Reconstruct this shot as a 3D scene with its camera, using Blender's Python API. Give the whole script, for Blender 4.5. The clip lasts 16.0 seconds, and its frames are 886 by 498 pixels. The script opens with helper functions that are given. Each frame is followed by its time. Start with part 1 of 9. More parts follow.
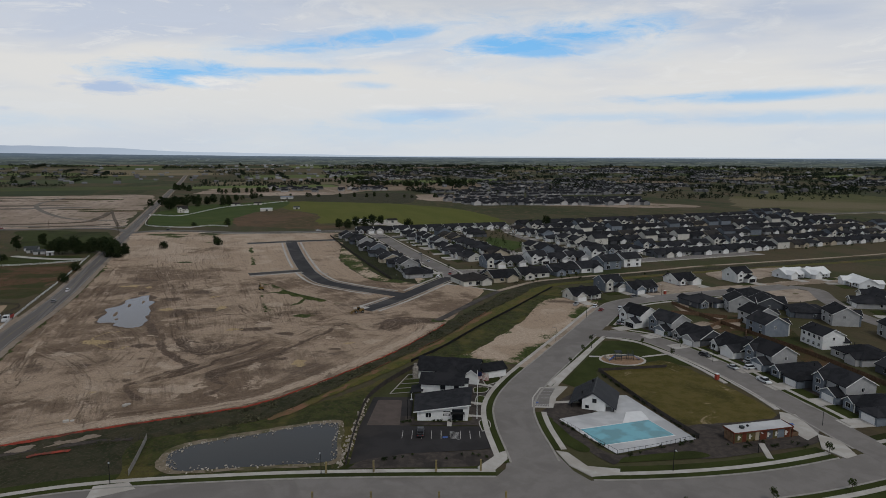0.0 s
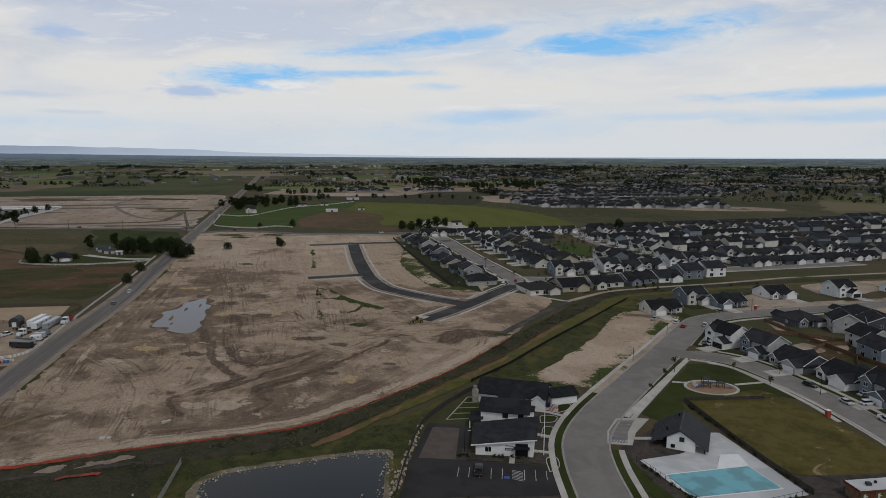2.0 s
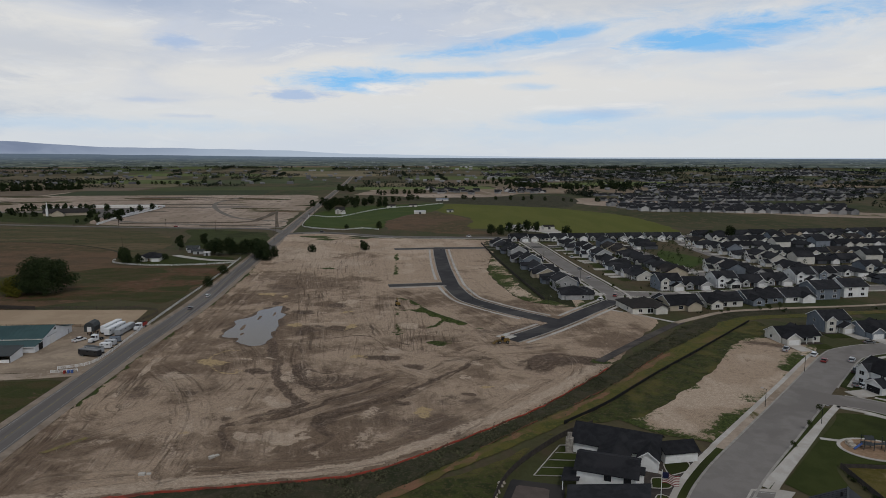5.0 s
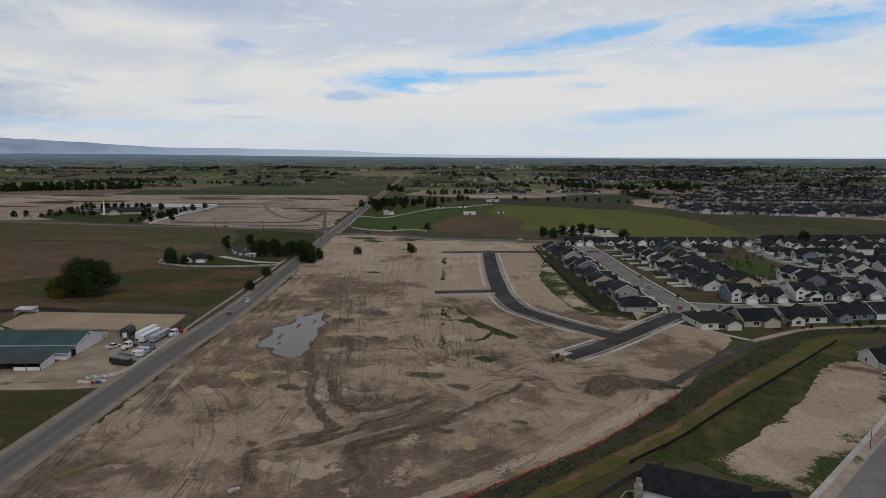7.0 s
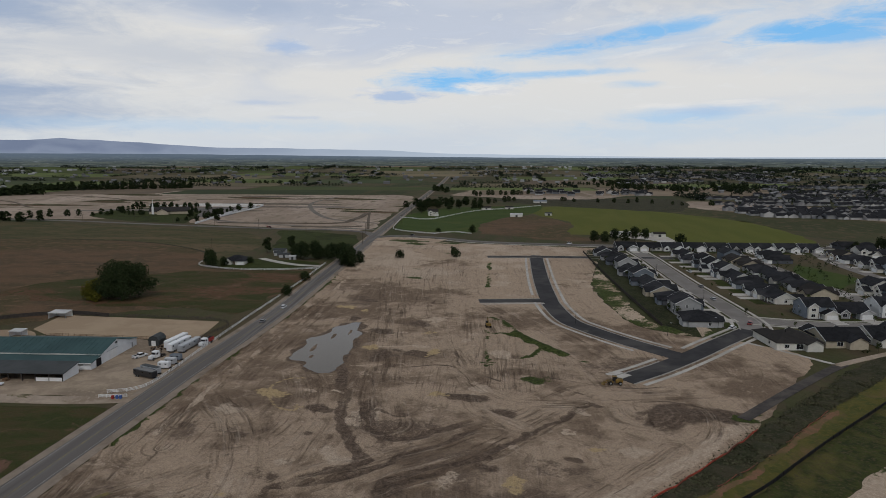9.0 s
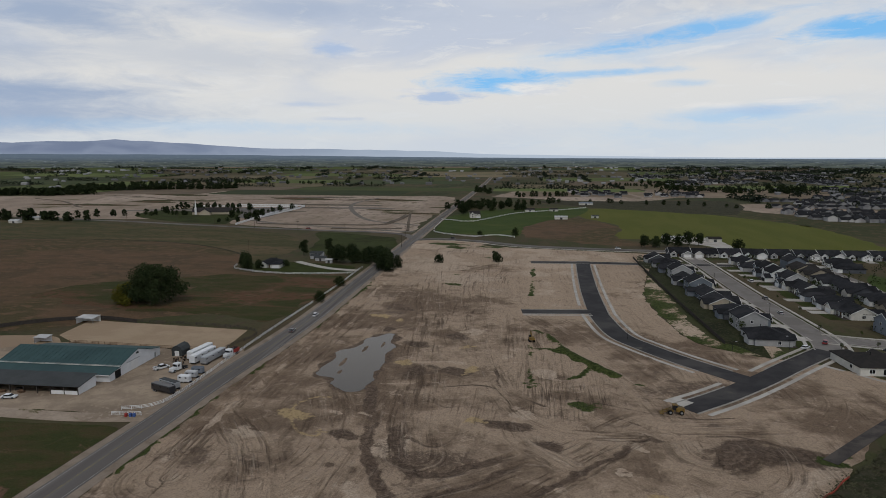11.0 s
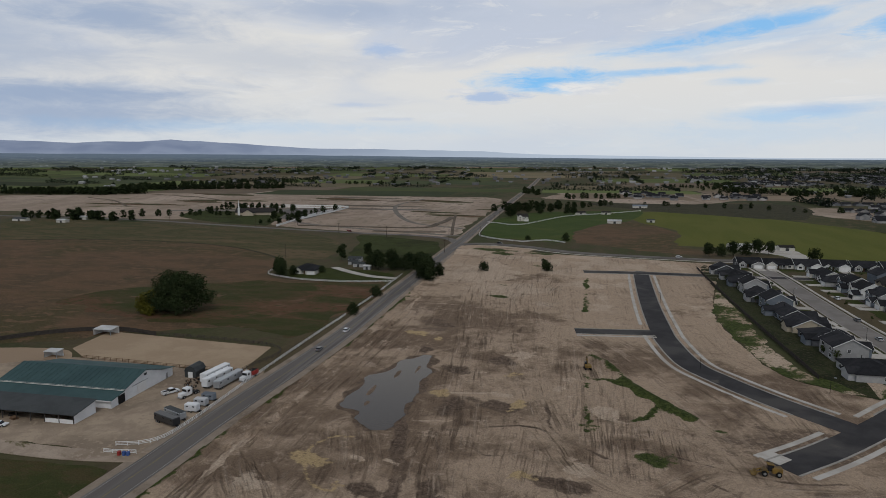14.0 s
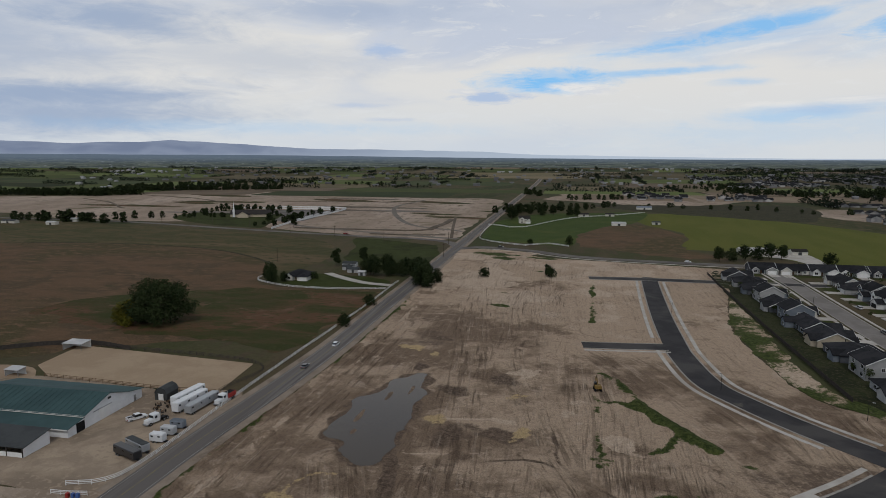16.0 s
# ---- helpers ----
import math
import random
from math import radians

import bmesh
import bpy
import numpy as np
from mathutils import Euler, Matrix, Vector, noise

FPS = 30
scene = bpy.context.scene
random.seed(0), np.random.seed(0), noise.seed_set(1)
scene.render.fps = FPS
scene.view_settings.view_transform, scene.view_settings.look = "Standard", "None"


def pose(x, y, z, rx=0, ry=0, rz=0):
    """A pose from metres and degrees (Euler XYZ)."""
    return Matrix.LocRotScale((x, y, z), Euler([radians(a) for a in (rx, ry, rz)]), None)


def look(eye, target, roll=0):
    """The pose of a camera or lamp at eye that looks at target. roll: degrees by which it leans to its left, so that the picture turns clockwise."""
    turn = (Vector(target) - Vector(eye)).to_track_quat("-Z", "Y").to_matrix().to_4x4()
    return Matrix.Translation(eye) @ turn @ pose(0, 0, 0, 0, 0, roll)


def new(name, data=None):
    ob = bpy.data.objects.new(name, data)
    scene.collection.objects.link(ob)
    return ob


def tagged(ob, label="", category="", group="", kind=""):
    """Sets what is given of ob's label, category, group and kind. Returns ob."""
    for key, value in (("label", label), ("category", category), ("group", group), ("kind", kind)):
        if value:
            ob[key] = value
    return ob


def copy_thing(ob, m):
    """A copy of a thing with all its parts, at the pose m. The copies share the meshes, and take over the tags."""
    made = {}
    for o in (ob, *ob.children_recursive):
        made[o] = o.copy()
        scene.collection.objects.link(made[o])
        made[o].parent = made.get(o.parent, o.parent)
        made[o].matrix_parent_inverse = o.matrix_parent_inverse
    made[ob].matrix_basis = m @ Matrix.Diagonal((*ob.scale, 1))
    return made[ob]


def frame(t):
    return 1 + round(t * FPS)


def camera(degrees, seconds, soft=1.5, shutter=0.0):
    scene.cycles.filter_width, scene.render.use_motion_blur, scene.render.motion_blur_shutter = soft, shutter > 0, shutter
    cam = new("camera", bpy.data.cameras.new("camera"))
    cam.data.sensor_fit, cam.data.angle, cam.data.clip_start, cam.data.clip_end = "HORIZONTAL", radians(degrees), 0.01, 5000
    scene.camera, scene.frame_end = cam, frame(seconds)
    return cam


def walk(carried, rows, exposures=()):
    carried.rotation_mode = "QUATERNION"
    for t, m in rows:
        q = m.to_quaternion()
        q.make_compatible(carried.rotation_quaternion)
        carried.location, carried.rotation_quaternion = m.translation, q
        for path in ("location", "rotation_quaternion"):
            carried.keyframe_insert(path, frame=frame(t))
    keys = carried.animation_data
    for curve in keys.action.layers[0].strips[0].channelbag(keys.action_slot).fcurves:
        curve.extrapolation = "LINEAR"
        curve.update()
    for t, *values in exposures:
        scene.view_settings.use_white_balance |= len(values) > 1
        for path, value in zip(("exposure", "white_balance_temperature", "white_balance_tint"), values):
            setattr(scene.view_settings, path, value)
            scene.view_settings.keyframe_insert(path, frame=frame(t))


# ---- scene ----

# camera and its flight
cam = camera(69.74, 16.0, 0.8)
ROWS = [
    (0.0, 0.00, 0.00, 78.00, -0.000, -8.249, -0.215),
    (0.5, 0.31, 5.45, 77.92, 1.513, -8.223, -0.194),
    (1.0, 0.48, 10.91, 77.84, 3.030, -8.202, -0.170),
    (1.5, 0.49, 16.40, 77.79, 4.530, -8.191, -0.148),
    (2.0, 0.40, 21.87, 77.75, 6.001, -8.197, -0.132),
    (2.5, 0.16, 27.26, 77.73, 7.443, -8.195, -0.120),
    (3.0, -0.25, 32.55, 77.71, 8.835, -8.199, -0.106),
    (3.5, -0.79, 37.80, 77.70, 10.208, -8.196, -0.092),
    (4.0, -1.39, 43.08, 77.71, 11.581, -8.177, -0.080),
    (6.5, -6.57, 69.41, 77.48, 17.723, -8.150, -0.042),
    (7.0, -8.15, 74.54, 77.49, 18.757, -8.157, -0.045),
    (7.5, -9.79, 79.66, 77.52, 19.783, -8.151, -0.050),
    (8.0, -11.45, 84.78, 77.57, 20.827, -8.157, -0.056),
    (8.5, -13.17, 89.86, 77.62, 21.873, -8.169, -0.060),
    (9.0, -14.90, 94.91, 77.69, 22.897, -8.170, -0.059),
    (11.5, -24.19, 119.30, 77.63, 27.669, -8.115, -0.037),
    (12.0, -26.42, 124.18, 77.69, 28.556, -8.118, -0.057),
    (12.5, -28.71, 129.01, 77.74, 29.417, -8.127, -0.076),
    (13.0, -31.06, 133.76, 77.80, 30.192, -8.125, -0.092),
    (13.5, -33.37, 138.47, 77.85, 30.736, -8.119, -0.104),
    (14.0, -35.62, 143.19, 77.89, 30.989, -8.114, -0.115),
    (14.5, -37.88, 147.93, 77.94, 31.055, -8.098, -0.119),
    (15.0, -40.22, 152.62, 77.96, 31.047, -8.100, -0.116),
    (15.5, -42.56, 157.29, 77.98, 31.043, -8.094, -0.115),
    (16.0, -44.91, 161.99, 77.99, 31.086, -8.073, -0.119),
]
walk(cam, [(t, pose(x, y, z, 90 + pitch, 0, yaw) @ pose(0, 0, 0, 0, 0, -roll)) for t, x, y, z, yaw, pitch, roll in ROWS])


# ---- world, sun, exposure ----
SUN_EL, SUN_ROT = radians(52), radians(150)
world = bpy.data.worlds.new("world")
scene.world = world
world.use_nodes = True


class Nodes:
    """Small helper round one node tree."""

    def __init__(self, tree):
        self.t = tree
        tree.nodes.clear()

    def n(self, kind, ins=None):
        nd = self.t.nodes.new(kind)
        for k, v in (ins or {}).items():
            self.put(nd.inputs[k], v)
        return nd

    def put(self, sock, v):
        if isinstance(v, bpy.types.NodeSocket):
            self.t.links.new(v, sock)
        elif isinstance(v, bpy.types.Node):
            self.t.links.new(v.outputs[0], sock)
        else:
            sock.default_value = v

    def math(self, op, a, b=0.0, c=0.0, clamp=False):
        nd = self.n("ShaderNodeMath")
        nd.operation, nd.use_clamp = op, clamp
        for i, v in enumerate((a, b, c)):
            self.put(nd.inputs[i], v)
        return nd.outputs[0]

    def mix(self, fac, a, b, blend="MIX"):
        nd = self.n("ShaderNodeMix")
        nd.data_type, nd.blend_type = "RGBA", blend
        self.put(nd.inputs[0], fac)
        self.put(nd.inputs[6], a if not isinstance(a, tuple) else (*a, 1))
        self.put(nd.inputs[7], b if not isinstance(b, tuple) else (*b, 1))
        return nd.outputs[2]

    def ramp(self, fac, lo, hi):
        flip = not isinstance(lo, bpy.types.NodeSocket) and lo > hi
        nd = self.n("ShaderNodeMapRange", {0: fac, 1: hi if flip else lo, 2: lo if flip else hi, 3: 1.0 if flip else 0.0, 4: 0.0 if flip else 1.0})
        nd.interpolation_type = "SMOOTHSTEP"
        return nd.outputs[0]

    def noise(self, vec, scale, detail=4.0, rough=0.55, dist=0.0):
        return self.n("ShaderNodeTexNoise", {"Vector": vec, "Scale": scale, "Detail": detail, "Roughness": rough, "Distortion": dist}).outputs[0]


def build_sky():
    w = Nodes(world.node_tree)
    gen = w.n("ShaderNodeTexCoord").outputs["Generated"]
    sep = w.n("ShaderNodeSeparateXYZ", {0: gen})
    x, y, z = sep.outputs
    az = w.math("MULTIPLY", w.math("ARCTAN2", w.math("MULTIPLY", x, -1.0), y), 57.2958)
    el = w.math("MULTIPLY", w.math("ARCSINE", z), 57.2958)
    sky = w.n("ShaderNodeTexSky")
    sky.sky_type, sky.sun_disc, sky.sun_elevation, sky.sun_rotation, sky.altitude = "NISHITA", False, SUN_EL, SUN_ROT, 800.0
    scaled = w.n("ShaderNodeVectorMath")
    scaled.operation = "SCALE"
    w.put(scaled.inputs[0], sky.outputs[0])
    scaled.inputs["Scale"].default_value = 0.085
    blue = scaled.outputs[0]
    blue = w.mix(0.75, blue, (0.155, 0.52, 0.97))
    # cloud coordinates: azimuth and elevation, flattened, then folded by a slow noise
    flat = w.n("ShaderNodeCombineXYZ", {0: w.math("MULTIPLY", az, 0.055), 1: w.math("MULTIPLY", el, 0.21), 2: 3.0}).outputs[0]
    fold = w.n("ShaderNodeTexNoise", {"Vector": flat, "Scale": 0.9, "Detail": 3.0})
    off = w.n("ShaderNodeVectorMath", {0: fold.outputs["Color"], 1: (0.7, 0.5, 0.0)})
    off.operation = "MULTIPLY"
    moved = w.n("ShaderNodeVectorMath", {0: flat, 1: off.outputs[0]})
    moved.operation = "ADD"
    p = moved.outputs[0]
    n1 = w.noise(p, 0.9, 5.0, 0.52, 0.4)
    n2 = w.noise(flat, 3.4, 9.0, 0.66, 0.5)
    n3 = w.noise(flat, 0.45, 3.0, 0.5)
    n4 = w.noise(p, 4.2, 10.0, 0.66, 0.6)
    wob = w.math("MULTIPLY", w.math("SUBTRACT", n2, 0.5), 2.4)
    fluff = w.math("MULTIPLY", w.math("SUBTRACT", w.noise(flat, 9.0, 6.0, 0.6, 0.3), 0.5), 2.6)
    # grey undersides, and wisps in them
    shade = w.ramp(w.math("ADD", n1, w.math("MULTIPLY", w.math("SUBTRACT", n3, 0.5), 0.9)), 0.36, 0.70)
    lit = w.mix(shade, (0.720, 0.718, 0.708), (0.530, 0.585, 0.690))
    wisp = w.math("MULTIPLY", w.ramp(n4, 0.50, 0.68), w.ramp(n3, 0.40, 0.58))
    lit = w.mix(w.math("MULTIPLY", wisp, 0.28), lit, (0.56, 0.62, 0.74))
    lit = w.mix(w.math("MULTIPLY", w.ramp(n4, 0.46, 0.34), 0.5), lit, (0.745, 0.752, 0.755))
    low = w.ramp(el, 7.0, 0.3)
    lit = w.mix(w.math("MULTIPLY", low, 0.65), lit, (0.62, 0.675, 0.73))
    # thicker, duller cloud higher up
    lit = w.mix(w.ramp(el, 9.0, 42.0), lit, (0.256, 0.285, 0.338))

    def patch(azc, elc, wa, we, tilt, soft, amp=1.0, rag=None):
        da = w.math("SUBTRACT", az, azc)
        a = w.math("DIVIDE", da, wa)
        e = w.math("DIVIDE", w.math("SUBTRACT", w.math("SUBTRACT", el, elc), w.math("MULTIPLY", da, tilt)), we)
        d = w.math("SQRT", w.math("ADD", w.math("MULTIPLY", a, a), w.math("MULTIPLY", e, e)))
        d = w.math("SUBTRACT", d, rag or wob)
        return w.math("MULTIPLY", w.ramp(d, 1.0 + soft, 1.0 - soft), amp)

    gap, dark, puff, grey = 0.0, 0.0, 0.0, 0.0
    for g in SKY_GAPS:
        gap = w.math("MAXIMUM", gap, patch(*g))
    for g in SKY_DARK:
        dark = w.math("MAXIMUM", dark, patch(*g, fluff))
    for g in SKY_PUFFS:
        puff = w.math("MAXIMUM", puff, patch(*g, fluff))
    for g in SKY_GREY:
        grey = w.math("MAXIMUM", grey, patch(*g))
    veil = w.math("SUBTRACT", 1.0, w.math("MULTIPLY", w.ramp(n4, 0.48, 0.64), 0.4))
    gap = w.math("MULTIPLY", gap, veil)
    col = w.mix(grey, lit, (0.318, 0.405, 0.560))
    col = w.mix(gap, col, blue)
    col = w.mix(dark, col, (0.33, 0.475, 0.73))
    col = w.mix(puff, col, w.mix(w.ramp(n4, 0.44, 0.58), (0.79, 0.785, 0.775), (0.66, 0.685, 0.73)))
    below = w.ramp(el, -0.3, -1.5)
    col = w.mix(below, col, (0.16, 0.17, 0.15))
    bg = w.n("ShaderNodeBackground", {0: col, 1: 1.0})
    w.n("ShaderNodeOutputWorld", {0: bg.outputs[0]})


# azimuth, elevation, half width, half height (degrees), tilt, softness, strength
SKY_GAPS = [
    (22.5, 6.75, 5.0, 0.9, -0.05, 0.55, 0.95), (13.5, 7.15, 5.0, 0.30, -0.02, 0.8, 0.65), (7.5, 9.9, 8.2, 0.62, -0.15, 0.75, 0.85), (-6.0, 9.5, 4.4, 0.8, -0.03, 0.6, 0.95), (-12.0, 10.2, 5.8, 1.0, -0.06, 0.7, 0.95), (-8.5, 8.9, 4.0, 0.42, 0.0, 0.7, 0.85),
    (-25.5, 4.85, 8.5, 0.36, -0.01, 0.9, 0.75), (3.0, 3.4, 5.5, 0.6, -0.07, 0.95, 0.5), (-28.0, 3.1, 9.0, 0.4, 0.0, 0.9, 0.4), (-14.0, 3.4, 8.0, 0.35, 0.0, 0.9, 0.3), (6.5, 6.1, 1.6, 0.25, 0.0, 0.8, 0.4), (46.0, 2.6, 14.0, 0.5, 0.0, 0.9, 0.25),
    (8.0, 9.4, 11.0, 1.3, -0.13, 0.95, 0.28), (-10.0, 9.6, 9.0, 1.7, -0.04, 0.95, 0.25), (2.0, 2.4, 12.0, 1.0, -0.05, 0.95, 0.22),
    (-75.0, 14.0, 14.0, 3.0, 0.0, 0.6, 0.8), (95.0, 12.0, 16.0, 3.0, 0.0, 0.6, 0.8), (170.0, 16.0, 20.0, 4.0, 0.0, 0.6, 0.8),
]
SKY_DARK = [(27.1, 5.3, 2.5, 0.42, 0.0, 0.55, 0.72), (36.2, 9.2, 1.6, 0.48, 0.08, 0.75, 0.62), (0.5, 3.8, 3.0, 0.35, 0.0, 0.9, 0.3), (38.5, 4.6, 1.5, 0.16, 0.0, 0.9, 0.35), (36.0, 3.4, 1.8, 0.14, 0.0, 0.9, 0.35)]
SKY_GREY = [(63.0, 4.6, 10.0, 1.35, -0.05, 0.9, 0.95), (62.0, 3.4, 11.0, 1.5, -0.03, 0.9, 0.85), (57.5, 10.7, 7.5, 1.2, 0.02, 0.95, 0.9), (67.0, 8.0, 10.0, 3.2, 0.0, 0.95, 0.6), (38.5, 12.4, 7.0, 1.0, 0.0, 0.95, 0.5), (47.0, 8.2, 9.0, 1.2, 0.03, 0.95, 0.35), (-4.0, 13.2, 14.0, 1.4, 0.0, 0.95, 0.4), (-28.0, 11.0, 8.0, 1.4, 0.0, 0.95, 0.3)]
SKY_PUFFS = [(19.0, 5.95, 2.6, 0.45, 0.05, 0.55, 0.9), (29.6, 5.85, 1.2, 0.2, 0.0, 0.6, 0.7), (25.5, 6.0, 1.5, 0.14, 0.0, 0.7, 0.5), (6.0, 8.6, 3.0, 0.2, -0.12, 0.7, 0.5), (-1.5, 4.4, 2.0, 0.25, 0.0, 0.7, 0.6), (4.0, 4.3, 2.4, 0.2, 0.0, 0.8, 0.5)]
build_sky()

sun_data = bpy.data.lights.new("sun", "SUN")
sun_data.energy, sun_data.angle, sun_data.color = 1.05, radians(14), (1.0, 0.975, 0.945)
sun = new("sun", sun_data)
sun.matrix_world = look((0, 0, 300), (300 * -math.sin(SUN_ROT) / math.tan(SUN_EL), 300 * -math.cos(SUN_ROT) / math.tan(SUN_EL), 0))


# ---- materials ----
def material(name, colours, scale=1.0, rough=0.85, bump=0.0, bump_scale=8.0, metal=0.0, vary=0.0, stretch=(1, 1, 1), fine=0.0, stain=None, turn=0.0, spec=0.06):
    """A surface of two to four colours mixed by noise at two scales. vary: brightness change from object to object. stain: (colour, scale, threshold)."""
    m = bpy.data.materials.new(name)
    m.use_nodes = True
    k = Nodes(m.node_tree)
    pos = k.n("ShaderNodeNewGeometry").outputs["Position"]
    mp = k.n("ShaderNodeMapping", {0: pos})
    mp.vector_type = "TEXTURE"
    mp.inputs["Scale"].default_value = tuple(1 / q for q in stretch)
    mp.inputs["Rotation"].default_value = (0, 0, turn)
    vec = mp.outputs[0]
    a = k.noise(vec, scale, 5.0, 0.6, 0.3)
    col = k.mix(k.ramp(a, 0.40, 0.60), colours[0], colours[1])
    if len(colours) > 2:
        b = k.noise(vec, scale * 0.23, 4.0, 0.55, 0.6)
        col = k.mix(k.ramp(b, 0.50, 0.62), col, colours[2])
    if len(colours) > 3:
        b = k.noise(vec, scale * 4.1, 3.0, 0.6)
        col = k.mix(k.ramp(b, 0.52, 0.64), col, colours[3])
    if stain:
        s = k.noise(pos, stain[1], 5.0, 0.62, 0.8)
        col = k.mix(k.ramp(s, stain[2], stain[2] + 0.1), col, stain[0])
    if fine:
        f = k.noise(pos, scale * 23.0, 2.0, 0.7)
        col = k.mix(1.0, col, k.math("MULTIPLY_ADD", k.math("SUBTRACT", f, 0.5), fine * 2, 1.0), "MULTIPLY")
    if vary:
        r = k.n("ShaderNodeObjectInfo").outputs["Random"]
        col = k.mix(1.0, col, k.math("MULTIPLY_ADD", r, vary, 1.0 - vary / 2), "MULTIPLY")
    bs = k.n("ShaderNodeBsdfPrincipled", {"Base Color": col, "Roughness": rough, "Metallic": metal, "Specular IOR Level": spec})
    if bump:
        h = k.noise(vec, bump_scale, 6.0, 0.65)
        b = k.n("ShaderNodeBump", {"Strength": 1.0, "Distance": bump, "Height": h})
        k.put(bs.inputs["Normal"], b.outputs[0])
    k.n("ShaderNodeOutputMaterial", {0: bs.outputs[0]})
    return m


GRID = radians(20.2)      # bearing of the section roads
M_GROUND = material("farmland", [(0.052, 0.054, 0.024), (0.078, 0.062, 0.036), (0.036, 0.044, 0.018), (0.068, 0.054, 0.033)], 0.02, 0.95, 0.25, 0.4, fine=0.25, turn=GRID, stretch=(1, 0.45, 1))
M_PASTURE = material("dry_pasture", [(0.110, 0.069, 0.041), (0.078, 0.055, 0.033), (0.066, 0.053, 0.026), (0.122, 0.077, 0.047)], 0.04, 0.95, 0.3, 1.2, fine=0.55, stretch=(0.7, 1.1, 1), turn=0.25, stain=((0.052, 0.048, 0.021), 0.02, 0.62))
M_PASTURE2 = material("rough_grass", [(0.036, 0.042, 0.014), (0.058, 0.046, 0.021), (0.094, 0.052, 0.030), (0.046, 0.048, 0.017)], 0.09, 0.95, 0.3, 1.2, fine=0.5, stretch=(0.6, 1.3, 1), turn=0.35, stain=((0.125, 0.072, 0.050), 0.06, 0.575))
M_CROP = material("young_crop", [(0.080, 0.088, 0.016), (0.092, 0.096, 0.020), (0.064, 0.074, 0.015)], 0.03, 0.95, 0.15, 1.5, stretch=(1, 0.2, 1), fine=0.2, turn=0.3)
M_MARGIN = material("grass_margin", [(0.082, 0.066, 0.034), (0.056, 0.054, 0.024), (0.108, 0.080, 0.046), (0.046, 0.048, 0.020)], 0.05, 0.95, 0.3, 1.2, fine=0.5, stretch=(0.5, 1.2, 1), turn=0.2)
M_FALLOW = material("fallow_field", [(0.050, 0.050, 0.022), (0.068, 0.058, 0.030), (0.040, 0.044, 0.018), (0.080, 0.062, 0.036)], 0.03, 0.95, 0.2, 1.0, fine=0.4, turn=0.4, stretch=(1, 0.4, 1))
M_LAWN = material("lawn", [(0.030, 0.038, 0.010), (0.038, 0.046, 0.013), (0.024, 0.029, 0.009)], 0.12, 0.95, 0.06, 5.0, fine=0.3)
M_BACKLAWN = material("garden_lawn", [(0.024, 0.030, 0.012), (0.034, 0.036, 0.017), (0.018, 0.021, 0.010), (0.050, 0.044, 0.026)], 0.22, 0.95, 0.1, 3.0, fine=0.4)
M_PARK = material("watered_grass", [(0.046, 0.066, 0.016), (0.038, 0.058, 0.014), (0.058, 0.072, 0.018)], 0.04, 0.95, 0.08, 3.0, fine=0.25)
M_TURF = material("thin_turf", [(0.074, 0.062, 0.016), (0.100, 0.080, 0.026), (0.054, 0.048, 0.014), (0.088, 0.072, 0.026)], 0.2, 0.95, 0.1, 3.0, fine=0.5, stain=((0.26, 0.20, 0.12), 0.09, 0.61))
M_WEEDS = material("weedy_verge", [(0.034, 0.036, 0.020), (0.050, 0.044, 0.027), (0.027, 0.030, 0.015), (0.062, 0.052, 0.034)], 0.3, 0.95, 0.3, 1.8, fine=0.45)
M_TUFT = material("verge_weeds", [(0.060, 0.062, 0.034), (0.082, 0.076, 0.046), (0.046, 0.050, 0.028)], 0.5, 0.95, fine=0.3)
M_BANK = material("mossy_bank", [(0.086, 0.078, 0.022), (0.060, 0.064, 0.020), (0.125, 0.084, 0.042), (0.100, 0.088, 0.026)], 0.22, 0.95, 0.2, 2.0, fine=0.35)
M_GREENBANK = material("green_weeds", [(0.048, 0.054, 0.017), (0.028, 0.034, 0.013), (0.082, 0.072, 0.024), (0.066, 0.054, 0.026)], 0.25, 0.95, 0.2, 2.0, fine=0.5)
M_ASPHALT = material("worn_asphalt", [(0.118, 0.107, 0.099), (0.146, 0.132, 0.121), (0.098, 0.089, 0.082)], 0.15, 0.9, 0.008, 12.0, fine=0.12, stain=((0.15, 0.135, 0.12), 0.05, 0.62))
M_COUNTY = material("county_road_asphalt", [(0.092, 0.084, 0.079), (0.150, 0.137, 0.127), (0.118, 0.107, 0.099)], 0.55, 0.9, 0.006, 12.0, fine=0.1, stretch=(1, 0.02, 1), turn=GRID, stain=((0.165, 0.150, 0.135), 0.05, 0.62))
M_ASPHALT2 = material("street_asphalt", [(0.172, 0.158, 0.145), (0.194, 0.178, 0.164), (0.156, 0.142, 0.130)], 0.2, 0.9, 0.008, 12.0, fine=0.1)
M_NEWASPHALT = material("fresh_asphalt", [(0.034, 0.033, 0.034), (0.046, 0.044, 0.045), (0.064, 0.060, 0.058)], 0.12, 0.85, 0.008, 12.0, fine=0.15, stain=((0.085, 0.078, 0.068), 0.09, 0.64))
M_LOTASPHALT = material("lot_asphalt", [(0.030, 0.028, 0.028), (0.036, 0.034, 0.034), (0.042, 0.038, 0.036)], 0.15, 0.9, 0.006, 10.0, fine=0.12)
M_PAVER = material("brown_paving", [(0.085, 0.068, 0.060), (0.10, 0.080, 0.070)], 0.3, 0.9, 0.006, 10.0, fine=0.12)
